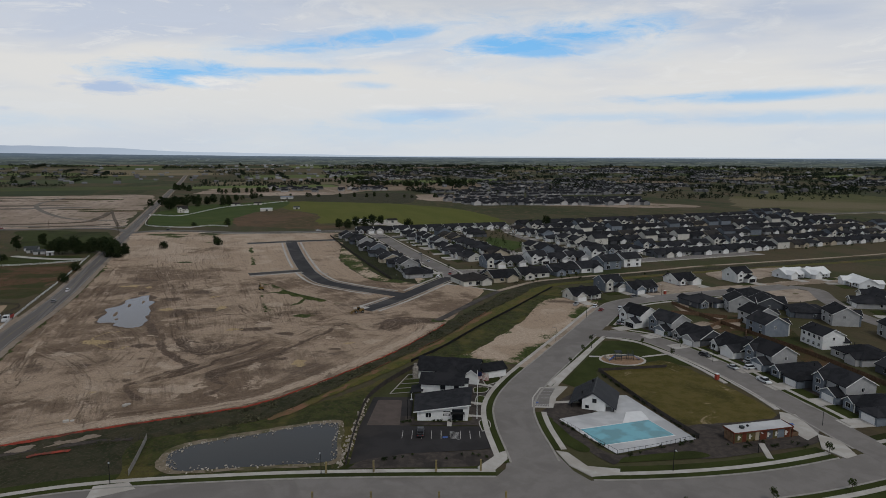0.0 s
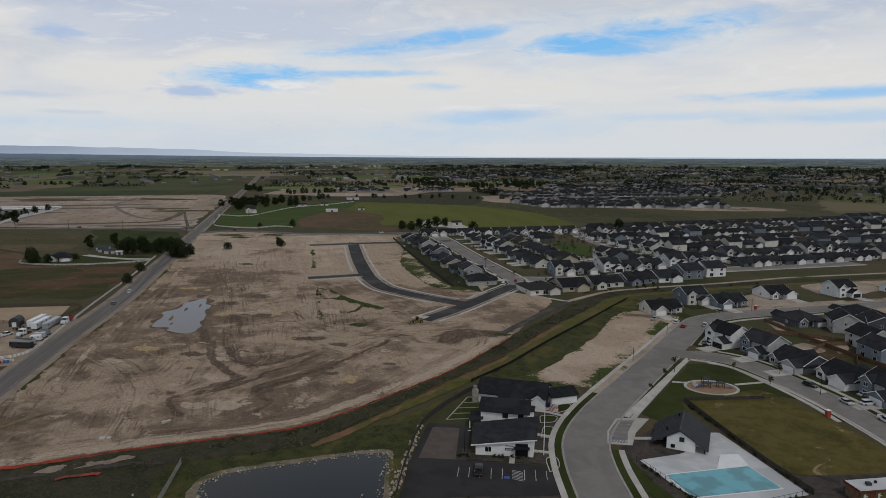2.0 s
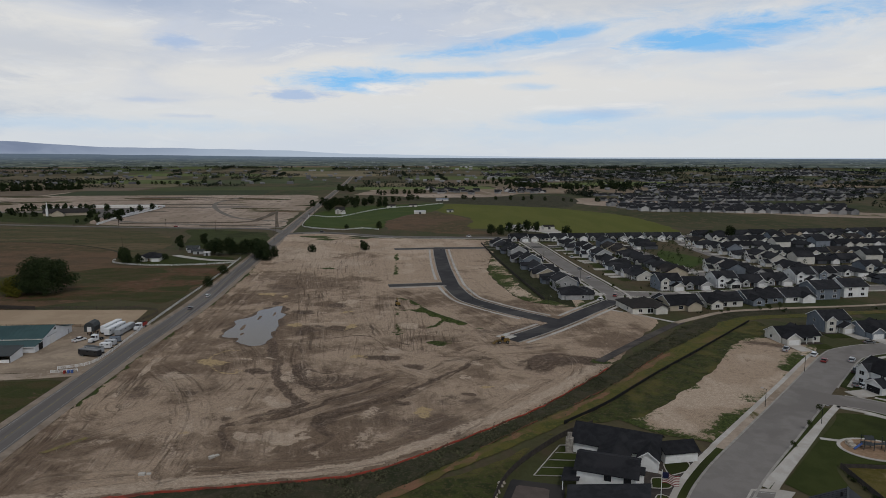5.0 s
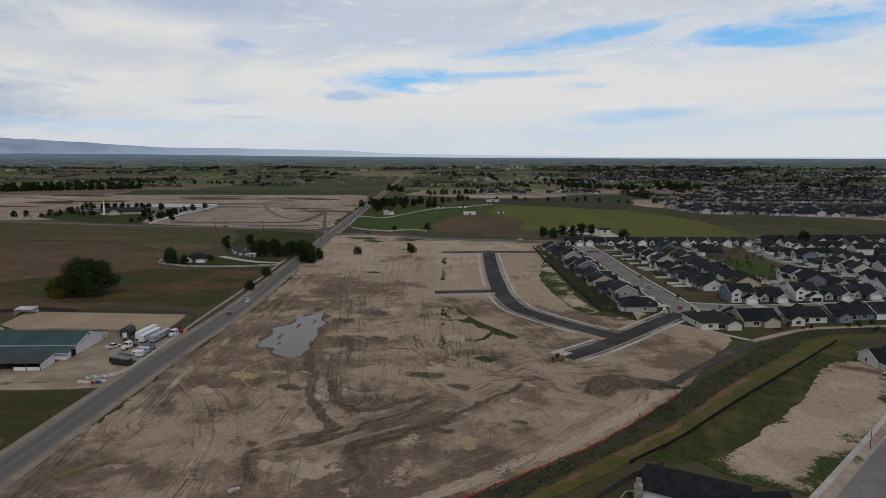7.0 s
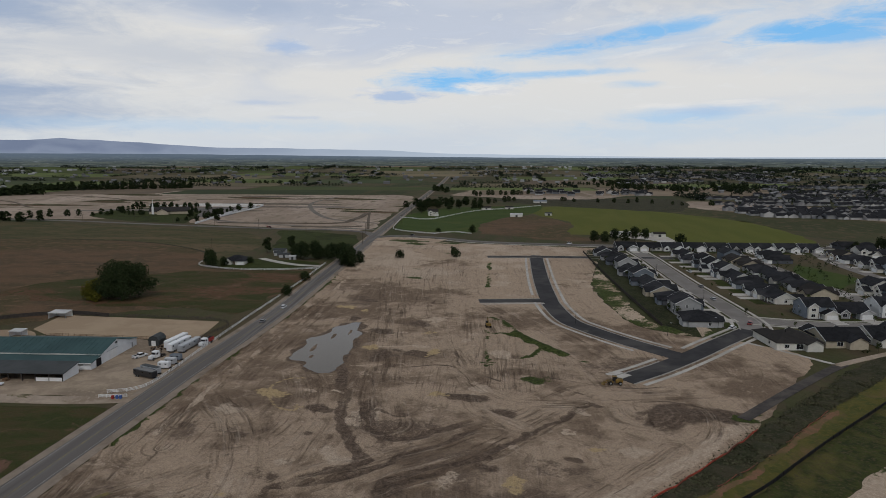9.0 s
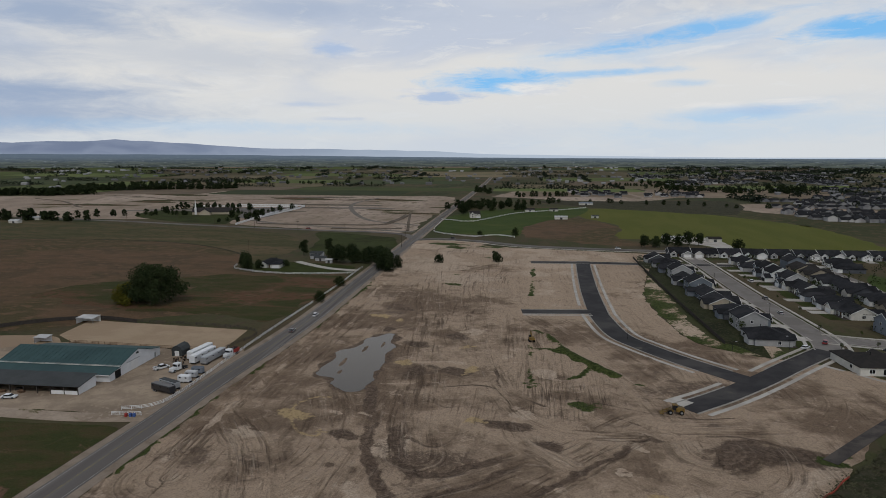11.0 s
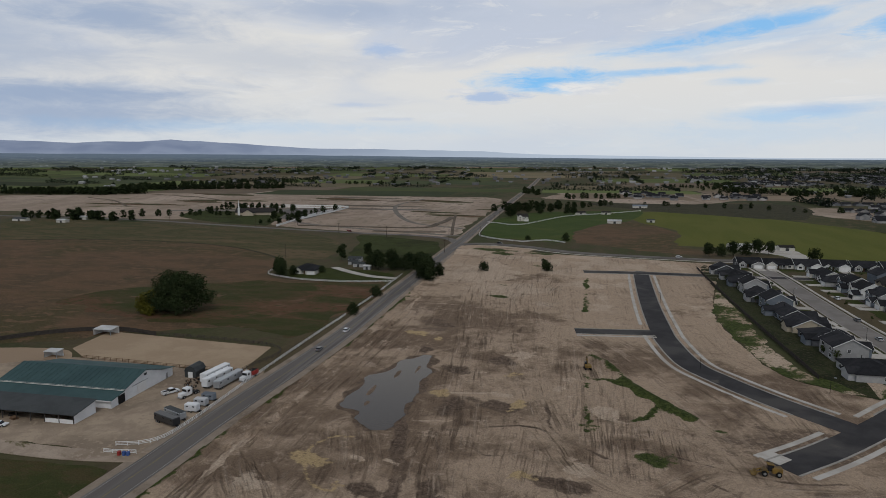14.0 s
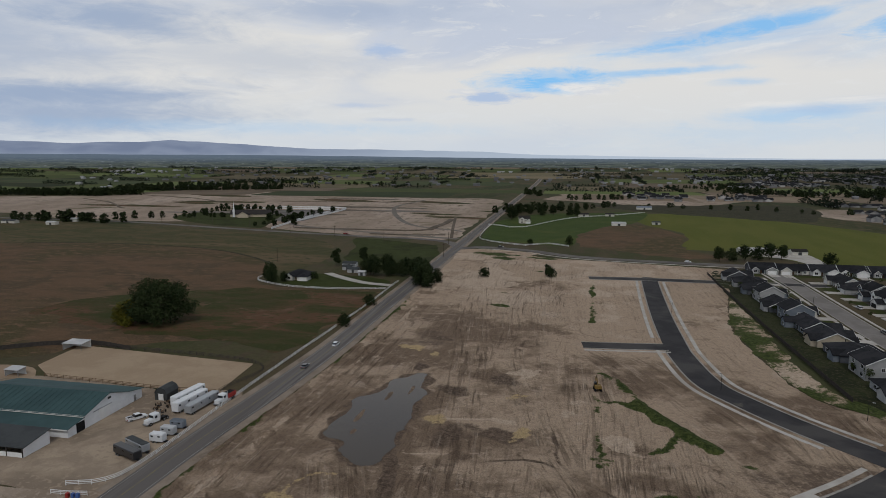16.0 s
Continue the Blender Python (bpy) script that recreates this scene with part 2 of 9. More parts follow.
M_CONCRETE = material("concrete", [(0.36, 0.335, 0.30), (0.42, 0.395, 0.36), (0.33, 0.305, 0.27)], 0.25, 0.9, 0.005, 8.0, fine=0.08, stain=((0.27, 0.235, 0.20), 0.15, 0.66))
M_KERB = material("kerb_concrete", [(0.24, 0.225, 0.20), (0.29, 0.27, 0.245)], 0.4, 0.9, fine=0.1)
M_DECK = material("pool_deck_concrete", [(0.42, 0.42, 0.42), (0.48, 0.48, 0.475), (0.38, 0.38, 0.38)], 0.2, 0.85, 0.004, 8.0, fine=0.05)
M_SAND = material("arena_sand", [(0.29, 0.215, 0.145), (0.33, 0.25, 0.17), (0.26, 0.19, 0.13)], 0.06, 0.95, 0.05, 1.5, fine=0.08)
M_YARD = material("gravel_yard", [(0.25, 0.195, 0.145), (0.33, 0.26, 0.19), (0.20, 0.155, 0.115), (0.28, 0.22, 0.16)], 0.12, 0.95, 0.08, 2.0, fine=0.2)
M_SHOULDER = material("dusty_shoulder", [(0.205, 0.165, 0.130), (0.245, 0.200, 0.158), (0.165, 0.130, 0.100), (0.225, 0.180, 0.140)], 0.25, 0.95, 0.05, 3.0, fine=0.3)
M_LOTDIRT = material("pale_graded_soil", [(0.27, 0.215, 0.165), (0.34, 0.275, 0.215), (0.22, 0.17, 0.125), (0.30, 0.24, 0.185)], 0.14, 0.95, 0.12, 2.0, fine=0.2, stain=((0.085, 0.075, 0.03), 0.06, 0.58))
M_FARDIRT = material("far_graded_soil", [(0.29, 0.225, 0.175), (0.24, 0.185, 0.14), (0.34, 0.27, 0.215), (0.20, 0.16, 0.12)], 0.03, 0.95, 0.2, 0.8, stretch=(1, 0.35, 1), turn=0.4, fine=0.2, stain=((0.095, 0.085, 0.042), 0.014, 0.585))
M_MULCH = material("dark_mulch", [(0.050, 0.043, 0.038), (0.070, 0.058, 0.050), (0.038, 0.033, 0.03)], 0.6, 0.95, 0.06, 5.0, fine=0.3)
M_TOPSOIL = material("heaped_topsoil", [(0.105, 0.085, 0.066), (0.14, 0.112, 0.086), (0.085, 0.07, 0.052)], 0.1, 0.95, 0.2, 2.0, fine=0.3)
M_DUSTROAD = material("dusty_road_base", [(0.13, 0.115, 0.10), (0.16, 0.14, 0.12)], 0.05, 0.95, fine=0.2)
M_RUST = material("rust_board", [(0.13, 0.040, 0.024), (0.10, 0.034, 0.022)], 0.8, 0.8)
M_OLIVE = material("olive_mural", [(0.10, 0.085, 0.035), (0.075, 0.065, 0.03), (0.13, 0.10, 0.05)], 0.9, 0.8)
M_TRACK = material("dark_track_gravel", [(0.050, 0.045, 0.042), (0.066, 0.058, 0.053), (0.085, 0.074, 0.065)], 0.3, 0.95, 0.03, 4.0, fine=0.3)
M_ROCK = material("stones", [(0.26, 0.225, 0.18), (0.40, 0.36, 0.31), (0.16, 0.135, 0.105)], 0.8, 0.9, 0.05, 4.0, fine=0.2)
M_ROCKBED = material("gravel_shore", [(0.150, 0.122, 0.084), (0.20, 0.165, 0.12), (0.085, 0.078, 0.040)], 0.5, 0.95, 0.1, 3.0, fine=0.4)
M_ROOF = material("dark_shingles", [(0.016, 0.0165, 0.0185), (0.022, 0.0225, 0.025), (0.028, 0.028, 0.0305)], 0.5, 0.85, 0.02, 9.0, vary=0.55, fine=0.3)
M_ROOF2 = material("brown_shingles", [(0.026, 0.024, 0.023), (0.032, 0.029, 0.027)], 0.5, 0.85, 0.02, 9.0, vary=0.5, fine=0.3)
M_GREENROOF = material("green_metal_roof", [(0.036, 0.068, 0.069), (0.043, 0.079, 0.080), (0.033, 0.062, 0.064)], 0.15, 0.55, fine=0.06)
M_GREYMETAL = material("grey_metal_roof", [(0.040, 0.044, 0.045), (0.05, 0.054, 0.055)], 0.2, 0.5, fine=0.06)
M_STANDSEAM = material("charcoal_metal_roof", [(0.032, 0.034, 0.038), (0.038, 0.040, 0.044)], 0.3, 0.6, fine=0.06)
M_WHITE = material("white_paint", [(0.60, 0.60, 0.585), (0.66, 0.66, 0.645)], 0.5, 0.7, 0.003, 8.0, vary=0.06)
M_WHITESTEEL = material("white_steel_siding", [(0.60, 0.61, 0.62), (0.66, 0.67, 0.68)], 0.3, 0.6, fine=0.05)
M_TRIM = material("trim_white", [(0.62, 0.62, 0.61), (0.66, 0.66, 0.65)], 0.5, 0.6)
M_GREY = material("grey_siding", [(0.30, 0.30, 0.30), (0.34, 0.34, 0.335)], 0.5, 0.8, vary=0.4)
M_BLUEGREY = material("blue_grey_siding", [(0.135, 0.155, 0.180), (0.160, 0.180, 0.205)], 0.5, 0.8, vary=0.4)
M_DARKSIDING = material("charcoal_siding", [(0.070, 0.074, 0.084), (0.085, 0.089, 0.098)], 0.5, 0.8, vary=0.5)
M_TAN = material("tan_siding", [(0.34, 0.295, 0.225), (0.38, 0.33, 0.25)], 0.5, 0.8, vary=0.3)
M_CREAM = material("cream_siding", [(0.48, 0.465, 0.42), (0.54, 0.52, 0.47)], 0.5, 0.8, vary=0.15)
M_BROWNW = material("brown_wood", [(0.11, 0.068, 0.042), (0.15, 0.095, 0.06)], 1.2, 0.8, 0.004, 20.0, vary=0.3)
M_GREYWOOD = material("bleached_fence", [(0.20, 0.19, 0.17), (0.25, 0.235, 0.21)], 0.8, 0.9, vary=0.2)
M_FENCEWOOD = material("weathered_fence", [(0.045, 0.040, 0.036), (0.06, 0.052, 0.046)], 0.8, 0.9, vary=0.2)
M_STONEWALL = material("stone_veneer", [(0.20, 0.18, 0.155), (0.30, 0.275, 0.24), (0.14, 0.125, 0.11)], 1.5, 0.9, 0.03, 4.0)
M_BLACK = material("black_metal", [(0.014, 0.014, 0.015), (0.018, 0.018, 0.019)], 1.0, 0.5)
M_STEEL = material("galvanised_steel", [(0.30, 0.31, 0.32), (0.36, 0.37, 0.38)], 1.0, 0.45, metal=0.7)
M_SILVER = material("silver_paint", [(0.32, 0.335, 0.35), (0.36, 0.375, 0.39)], 0.5, 0.35, metal=0.4)
M_RED = material("red_paint", [(0.25, 0.035, 0.03), (0.29, 0.045, 0.038)], 0.8, 0.5)
M_SILT = material("faded_silt_cloth", [(0.20, 0.066, 0.044), (0.12, 0.060, 0.040), (0.090, 0.060, 0.034)], 0.3, 0.85, fine=0.3)
M_ORANGE = material("orange_mesh", [(0.34, 0.064, 0.042), (0.25, 0.056, 0.038), (0.14, 0.055, 0.04)], 0.5, 0.8, fine=0.3)
M_YELLOW = material("machine_yellow", [(0.20, 0.125, 0.035), (0.14, 0.092, 0.034), (0.095, 0.070, 0.04)], 0.7, 0.6)
M_YPAINT = material("yellow_paint", [(0.22, 0.175, 0.08), (0.16, 0.135, 0.085)], 0.5, 0.85, fine=0.3)
M_WPAINT = material("worn_white_paint", [(0.40, 0.39, 0.37), (0.26, 0.25, 0.24)], 0.9, 0.85, fine=0.3)
M_BLUE = material("blue_plastic", [(0.05, 0.09, 0.24), (0.06, 0.11, 0.28)], 0.8, 0.5)
M_RUBBER = material("rubber", [(0.012, 0.012, 0.012), (0.018, 0.018, 0.018)], 2.0, 0.9)
M_TRUNK = material("bark", [(0.06, 0.048, 0.036), (0.085, 0.068, 0.052)], 2.0, 0.95, 0.03, 6.0)
M_LEAF = material("dark_leaves", [(0.019, 0.029, 0.011), (0.030, 0.040, 0.016), (0.014, 0.022, 0.009)], 0.7, 0.9, fine=0.4, vary=0.4)
M_LEAFY = material("yellow_leaves", [(0.095, 0.085, 0.012), (0.065, 0.068, 0.012)], 0.7, 0.9, fine=0.4)
M_LEAF2 = material("fresh_leaves", [(0.030, 0.042, 0.014), (0.042, 0.052, 0.018)], 0.7, 0.9, fine=0.4, vary=0.4)
# bluer than the near leaves: a little distance haze tinted into the colour
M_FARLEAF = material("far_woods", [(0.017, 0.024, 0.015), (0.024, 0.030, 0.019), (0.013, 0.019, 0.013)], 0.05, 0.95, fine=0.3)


def haze_ridge():
    """Far mountains: a plain glowing backdrop with the haze of bright air painted in."""
    m = bpy.data.materials.new("distant_ridge")
    m.use_nodes = True
    k = Nodes(m.node_tree)
    pos = k.n("ShaderNodeNewGeometry").outputs["Position"]
    sep = k.n("ShaderNodeSeparateXYZ", {0: pos}).outputs
    slope = k.n("ShaderNodeMapping", {0: pos})
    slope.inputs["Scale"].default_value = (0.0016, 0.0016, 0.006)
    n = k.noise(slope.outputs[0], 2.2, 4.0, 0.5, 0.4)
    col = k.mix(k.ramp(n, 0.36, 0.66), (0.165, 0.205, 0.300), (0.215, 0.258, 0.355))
    # painted haze: the glow turns paler low down and to the right
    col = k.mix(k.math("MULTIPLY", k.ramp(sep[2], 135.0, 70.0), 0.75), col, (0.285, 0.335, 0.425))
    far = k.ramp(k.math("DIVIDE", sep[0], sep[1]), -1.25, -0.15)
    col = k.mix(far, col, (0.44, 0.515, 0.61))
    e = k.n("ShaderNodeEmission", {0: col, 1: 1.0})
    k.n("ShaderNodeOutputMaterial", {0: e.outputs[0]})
    return m


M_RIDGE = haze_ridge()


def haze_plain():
    """The last strip of the plain, a glowing backdrop with the same haze painted in: dark tree lines, paler fields and
    roofs.
    """
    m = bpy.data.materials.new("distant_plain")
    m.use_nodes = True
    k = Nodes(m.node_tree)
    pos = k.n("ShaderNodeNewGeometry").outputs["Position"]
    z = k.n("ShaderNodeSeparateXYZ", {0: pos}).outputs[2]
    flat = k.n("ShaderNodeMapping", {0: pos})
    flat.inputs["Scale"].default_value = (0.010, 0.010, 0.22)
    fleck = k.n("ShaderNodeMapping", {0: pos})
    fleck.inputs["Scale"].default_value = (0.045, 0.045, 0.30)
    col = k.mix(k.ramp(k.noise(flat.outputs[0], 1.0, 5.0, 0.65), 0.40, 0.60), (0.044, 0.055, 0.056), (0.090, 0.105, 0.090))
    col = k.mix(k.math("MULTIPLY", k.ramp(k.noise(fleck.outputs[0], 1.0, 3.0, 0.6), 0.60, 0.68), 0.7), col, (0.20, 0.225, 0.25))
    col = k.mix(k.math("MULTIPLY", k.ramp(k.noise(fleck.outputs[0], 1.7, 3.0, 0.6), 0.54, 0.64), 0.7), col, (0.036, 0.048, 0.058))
    # haze put into the colour, bluer and lighter toward the top
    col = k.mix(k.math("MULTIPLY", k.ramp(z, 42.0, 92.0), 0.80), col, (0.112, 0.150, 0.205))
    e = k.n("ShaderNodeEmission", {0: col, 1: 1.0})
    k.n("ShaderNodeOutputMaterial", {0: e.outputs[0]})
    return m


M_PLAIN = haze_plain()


def glass_pane():
    m = bpy.data.materials.new("window_glass")
    m.use_nodes = True
    k = Nodes(m.node_tree)
    bs = k.n("ShaderNodeBsdfPrincipled", {"Base Color": (0.012, 0.014, 0.017, 1), "Roughness": 0.08, "Specular IOR Level": 0.5})
    k.n("ShaderNodeOutputMaterial", {0: bs.outputs[0]})
    return m


def water(name, colour, rough, ripple, scale, deep=None):
    m = bpy.data.materials.new(name)
    m.use_nodes = True
    k = Nodes(m.node_tree)
    pos = k.n("ShaderNodeNewGeometry").outputs["Position"]
    col = colour if deep is None else k.mix(k.ramp(k.noise(pos, 0.16, 3.0, 0.5), 0.44, 0.6), colour, deep)
    if isinstance(col, tuple):
        col = (*col, 1)
    h = k.noise(pos, scale, 3.0, 0.6)
    b = k.n("ShaderNodeBump", {"Strength": 1.0, "Distance": ripple, "Height": h})
    bs = k.n("ShaderNodeBsdfPrincipled", {"Base Color": col, "Roughness": rough, "Specular IOR Level": 0.5, "IOR": 1.33, "Normal": b.outputs[0]})
    k.n("ShaderNodeOutputMaterial", {0: bs.outputs[0]})
    return m


def soil():
    """Graded soil of the building site: damp, pale, weedy and sandy marks and the machines' passes come from the ground's own marks, grain from noise."""
    m = bpy.data.materials.new("graded_soil")
    m.use_nodes = True
    k = Nodes(m.node_tree)
    pos = k.n("ShaderNodeNewGeometry").outputs["Position"]
    marks, passes = k.n("ShaderNodeAttribute"), k.n("ShaderNodeAttribute")
    marks.attribute_name, passes.attribute_name = "marks", "passes"
    damp, pale, weed = k.n("ShaderNodeSeparateColor", {0: marks.outputs["Color"]}).outputs
    sand = marks.outputs["Alpha"]
    lane, way, force = k.n("ShaderNodeSeparateXYZ", {0: passes.outputs["Vector"]}).outputs
    tone = passes.outputs["Alpha"]
    course = k.n("ShaderNodeCombineXYZ", {0: lane, 1: k.math("MULTIPLY", way, 0.030), 2: 0.0}).outputs[0]
    fine_course = k.n("ShaderNodeCombineXYZ", {0: lane, 1: k.math("MULTIPLY", way, 0.060), 2: 7.0}).outputs[0]
    s1, s2 = k.noise(course, 0.55, 4.0, 0.62, 0.3), k.noise(fine_course, 1.6, 3.0, 0.62, 0.2)
    streak = k.math("ADD", k.math("MULTIPLY", s1, 0.6), k.math("MULTIPLY", s2, 0.4))
    rut = k.math("MULTIPLY", k.ramp(streak, 0.49, 0.38), force)
    crest = k.math("MULTIPLY", k.ramp(streak, 0.53, 0.64), force)
    n3 = k.noise(pos, 0.7, 7.0, 0.72, 0.4)
    n6 = k.noise(pos, 0.16, 8.0, 0.7, 1.2)
    f = k.noise(pos, 2.4, 5.0, 0.75)
    clod = k.noise(pos, 5.5, 3.0, 0.7)
    edge = k.math("MULTIPLY", k.math("ADD", k.math("SUBTRACT", n3, 0.5), k.math("MULTIPLY", k.math("SUBTRACT", n6, 0.5), 0.6)), 1.2)
    col = k.mix(k.ramp(k.math("ADD", tone, k.math("MULTIPLY", k.math("SUBTRACT", n6, 0.5), 0.8)), 0.25, 0.80), (0.162, 0.116, 0.081), (0.330, 0.248, 0.178))
    col = k.mix(k.math("MULTIPLY", k.ramp(n6, 0.57, 0.63), 0.35), col, (0.385, 0.300, 0.232))
    col = k.mix(k.math("MULTIPLY", k.ramp(n6, 0.43, 0.36), 0.35), col, (0.110, 0.078, 0.059))
    col = k.mix(k.ramp(k.math("ADD", pale, edge), 0.34, 0.56), col, k.mix(k.ramp(n3, 0.4, 0.6), (0.450, 0.356, 0.268), (0.330, 0.252, 0.186)))
    col = k.mix(k.ramp(k.math("ADD", damp, edge), 0.26, 0.56), col, k.mix(k.ramp(n3, 0.4, 0.6), (0.080, 0.057, 0.042), (0.138, 0.100, 0.073)))
    col = k.mix(k.math("MULTIPLY", rut, 0.55), col, (0.078, 0.054, 0.038))
    col = k.mix(k.math("MULTIPLY", crest, 0.46), col, (0.450, 0.352, 0.268))
    col = k.mix(k.ramp(k.math("ADD", sand, edge), 0.30, 0.60), col, (0.36, 0.265, 0.145))
    col = k.mix(k.ramp(k.math("ADD", weed, k.math("MULTIPLY", edge, 1.4)), 0.35, 0.65), col, k.mix(k.ramp(n3, 0.4, 0.6), (0.028, 0.042, 0.012), (0.060, 0.070, 0.022)))
    grain = k.math("ADD", k.math("MULTIPLY", k.math("SUBTRACT", n3, 0.5), 0.8), k.math("MULTIPLY", k.math("SUBTRACT", f, 0.5), 1.7))
    grain = k.math("ADD", grain, k.math("MULTIPLY", k.math("SUBTRACT", clod, 0.5), 0.8))
    col = k.mix(1.0, col, k.math("ADD", grain, 1.06), "MULTIPLY")
    hgt = k.math("ADD", k.math("SUBTRACT", crest, rut), k.math("ADD", k.math("MULTIPLY", n3, 0.8), k.math("ADD", k.math("MULTIPLY", n6, 1.2), k.math("MULTIPLY", f, 0.5))))
    b = k.n("ShaderNodeBump", {"Strength": 1.0, "Distance": 0.5, "Height": hgt})
    rough = k.math("MULTIPLY_ADD", damp, -0.15, 0.95)
    bs = k.n("ShaderNodeBsdfPrincipled", {"Base Color": col, "Roughness": rough, "Specular IOR Level": 0.05, "Normal": b.outputs[0]})
    k.n("ShaderNodeOutputMaterial", {0: bs.outputs[0]})
    return m


M_GLASS = glass_pane()
M_SOIL = soil()
M_POND = water("pond_water", (0.012, 0.015, 0.017), 0.06, 0.012, 1.2)
M_PUDDLE = water("puddle_water", (0.046, 0.036, 0.028), 0.10, 0.012, 1.3)
M_POOL = water("pool_water", (0.13, 0.36, 0.42), 0.12, 0.01, 1.5, (0.10, 0.25, 0.28))


# ---- mesh tools ----
class Shape:
    """A growing mesh: corners and faces."""

    def __init__(self):
        self.v, self.f = [], []

    def add(self, verts, faces):
        n = len(self.v)
        self.v += [tuple(p) for p in verts]
        self.f += [tuple(i + n for i in f) for f in faces]
        return self

    def box(self, x0, x1, y0, y1, z0, z1, m=None):
        c = [(x0, y0, z0), (x1, y0, z0), (x1, y1, z0), (x0, y1, z0), (x0, y0, z1), (x1, y0, z1), (x1, y1, z1), (x0, y1, z1)]
        if m is not None:
            c = [m @ Vector(p) for p in c]
        return self.add(c, [(3, 2, 1, 0), (4, 5, 6, 7), (0, 1, 5, 4), (1, 2, 6, 5), (2, 3, 7, 6), (3, 0, 4, 7)])

    def bevelled(self, x0, x1, y0, y1, z0, z1, b, m=None):
        """A box with its top edges and uprights cut back by b."""
        def ring(d, z):
            return [(x0 + d + b, y0 + d, z), (x1 - d - b, y0 + d, z), (x1 - d, y0 + d + b, z), (x1 - d, y1 - d - b, z),
                    (x1 - d - b, y1 - d, z), (x0 + d + b, y1 - d, z), (x0 + d, y1 - d - b, z), (x0 + d, y0 + d + b, z)]
        c = ring(0, z0) + ring(0, z1 - b) + ring(b, z1)
        if m is not None:
            c = [m @ Vector(p) for p in c]
        f = [tuple(range(7, -1, -1)), tuple(range(16, 24))]
        for k in (0, 8):
            f += [(k + i, k + (i + 1) % 8, k + 8 + (i + 1) % 8, k + 8 + i) for i in range(8)]
        return self.add(c, f)

    def prism(self, poly, z0, z1, m=None):
        n = len(poly)
        if sum(poly[i][0] * poly[(i + 1) % n][1] - poly[(i + 1) % n][0] * poly[i][1] for i in range(n)) < 0:
            poly = poly[::-1]
        c = [(x, y, z0) for x, y in poly] + [(x, y, z1) for x, y in poly]
        if m is not None:
            c = [m @ Vector(p) for p in c]
        return self.add(c, [tuple(range(n - 1, -1, -1)), tuple(range(n, 2 * n))] + [(i, (i + 1) % n, n + (i + 1) % n, n + i) for i in range(n)])

    def slab(self, corners, thick):
        """A sloping plate: its upper face and the face below it."""
        n = len(corners)
        c = [tuple(p) for p in corners] + [(x, y, z - thick) for x, y, z in corners]
        return self.add(c, [tuple(range(n)), tuple(range(2 * n - 1, n - 1, -1))] + [(i, n + i, n + (i + 1) % n, (i + 1) % n) for i in range(n)])

    def tube(self, a, b, r0, r1=None, n=8):
        a, b = Vector(a), Vector(b)
        r1 = r0 if r1 is None else r1
        q = (b - a).to_track_quat("Z", "Y")
        c = [a + q @ Vector((r0 * math.cos(2 * math.pi * i / n), r0 * math.sin(2 * math.pi * i / n), 0)) for i in range(n)]
        c += [b + q @ Vector((r1 * math.cos(2 * math.pi * i / n), r1 * math.sin(2 * math.pi * i / n), 0)) for i in range(n)]
        return self.add(c, [tuple(range(n - 1, -1, -1)), tuple(range(n, 2 * n))] + [(i, (i + 1) % n, n + (i + 1) % n, n + i) for i in range(n)])

    def mesh(self, name, mat, smooth=False):
        me = bpy.data.meshes.new(name)
        me.from_pydata(self.v, [], self.f)
        me.materials.append(mat)
        if smooth:
            me.polygons.foreach_set("use_smooth", [True] * len(me.polygons))
        me.update()
        return me


def part(name, shape, mat, parent=None, label="", smooth=False):
    ob = new(name, shape.mesh(name, mat, smooth) if isinstance(shape, Shape) else shape)
    ob.parent = parent
    return tagged(ob, label)


def thing(name, label, category, group="", m=None):
    ob = new(name)
    ob.empty_display_size = 0.5
    if m is not None:
        ob.matrix_basis = m
    return tagged(ob, label, category, group)


def setting(name, shape, mat, label, category="ground", smooth=False):
    return tagged(part(name, shape, mat, None, "", smooth), label, category, "", "structure")


def stuff(name, shape, mat, label, category, smooth=False):
    return tagged(part(name, shape, mat, None, "", smooth), label, category, "", "stuff")


def uv(u, v, z=0.0):
    """From the street grid to the world."""
    return (u * math.cos(GRID) - v * math.sin(GRID), u * math.sin(GRID) + v * math.cos(GRID), z)


def at_uv(u, v, turn=0.0, z=0.0):
    x, y, z = uv(u, v, z)
    return pose(x, y, z, 0, 0, math.degrees(GRID) + turn)


def rise(x, y):
    """Height of the land: level round the site, climbing slowly far out."""
    r = np.hypot(x, np.asarray(y) - 90.0)
    t = np.clip((r - 1800.0) / 3050.0, 0, 1)
    return 71.0 * t ** 1.55


def spline(pts, step=3.0):
    """A smooth line through the points, cut into even steps."""
    p = [Vector((*q, 0.0)[:3]) for q in pts]
    p = [p[0] * 2 - p[1]] + p + [p[-1] * 2 - p[-2]]
    out = []
    for a, b, c, d in zip(p, p[1:], p[2:], p[3:]):
        n = max(2, int((c - b).length / step))
        for i in range(n):
            t = i / n
            out.append(0.5 * (2 * b + (c - a) * t + (2 * a - 5 * b + 4 * c - d) * t * t + (3 * b - a - 3 * c + d) * t ** 3))
    out.append(p[-2])
    return [(q.x, q.y) for q in out]


def side(line, off):
    """The line moved off metres to its right."""
    out = []
    for i, (x, y) in enumerate(line):
        x0, y0 = line[max(0, i - 1)]
        x1, y1 = line[min(len(line) - 1, i + 1)]
        d = math.hypot(x1 - x0, y1 - y0) or 1.0
        out.append((x + off * (y1 - y0) / d, y - off * (x1 - x0) / d))
    return out


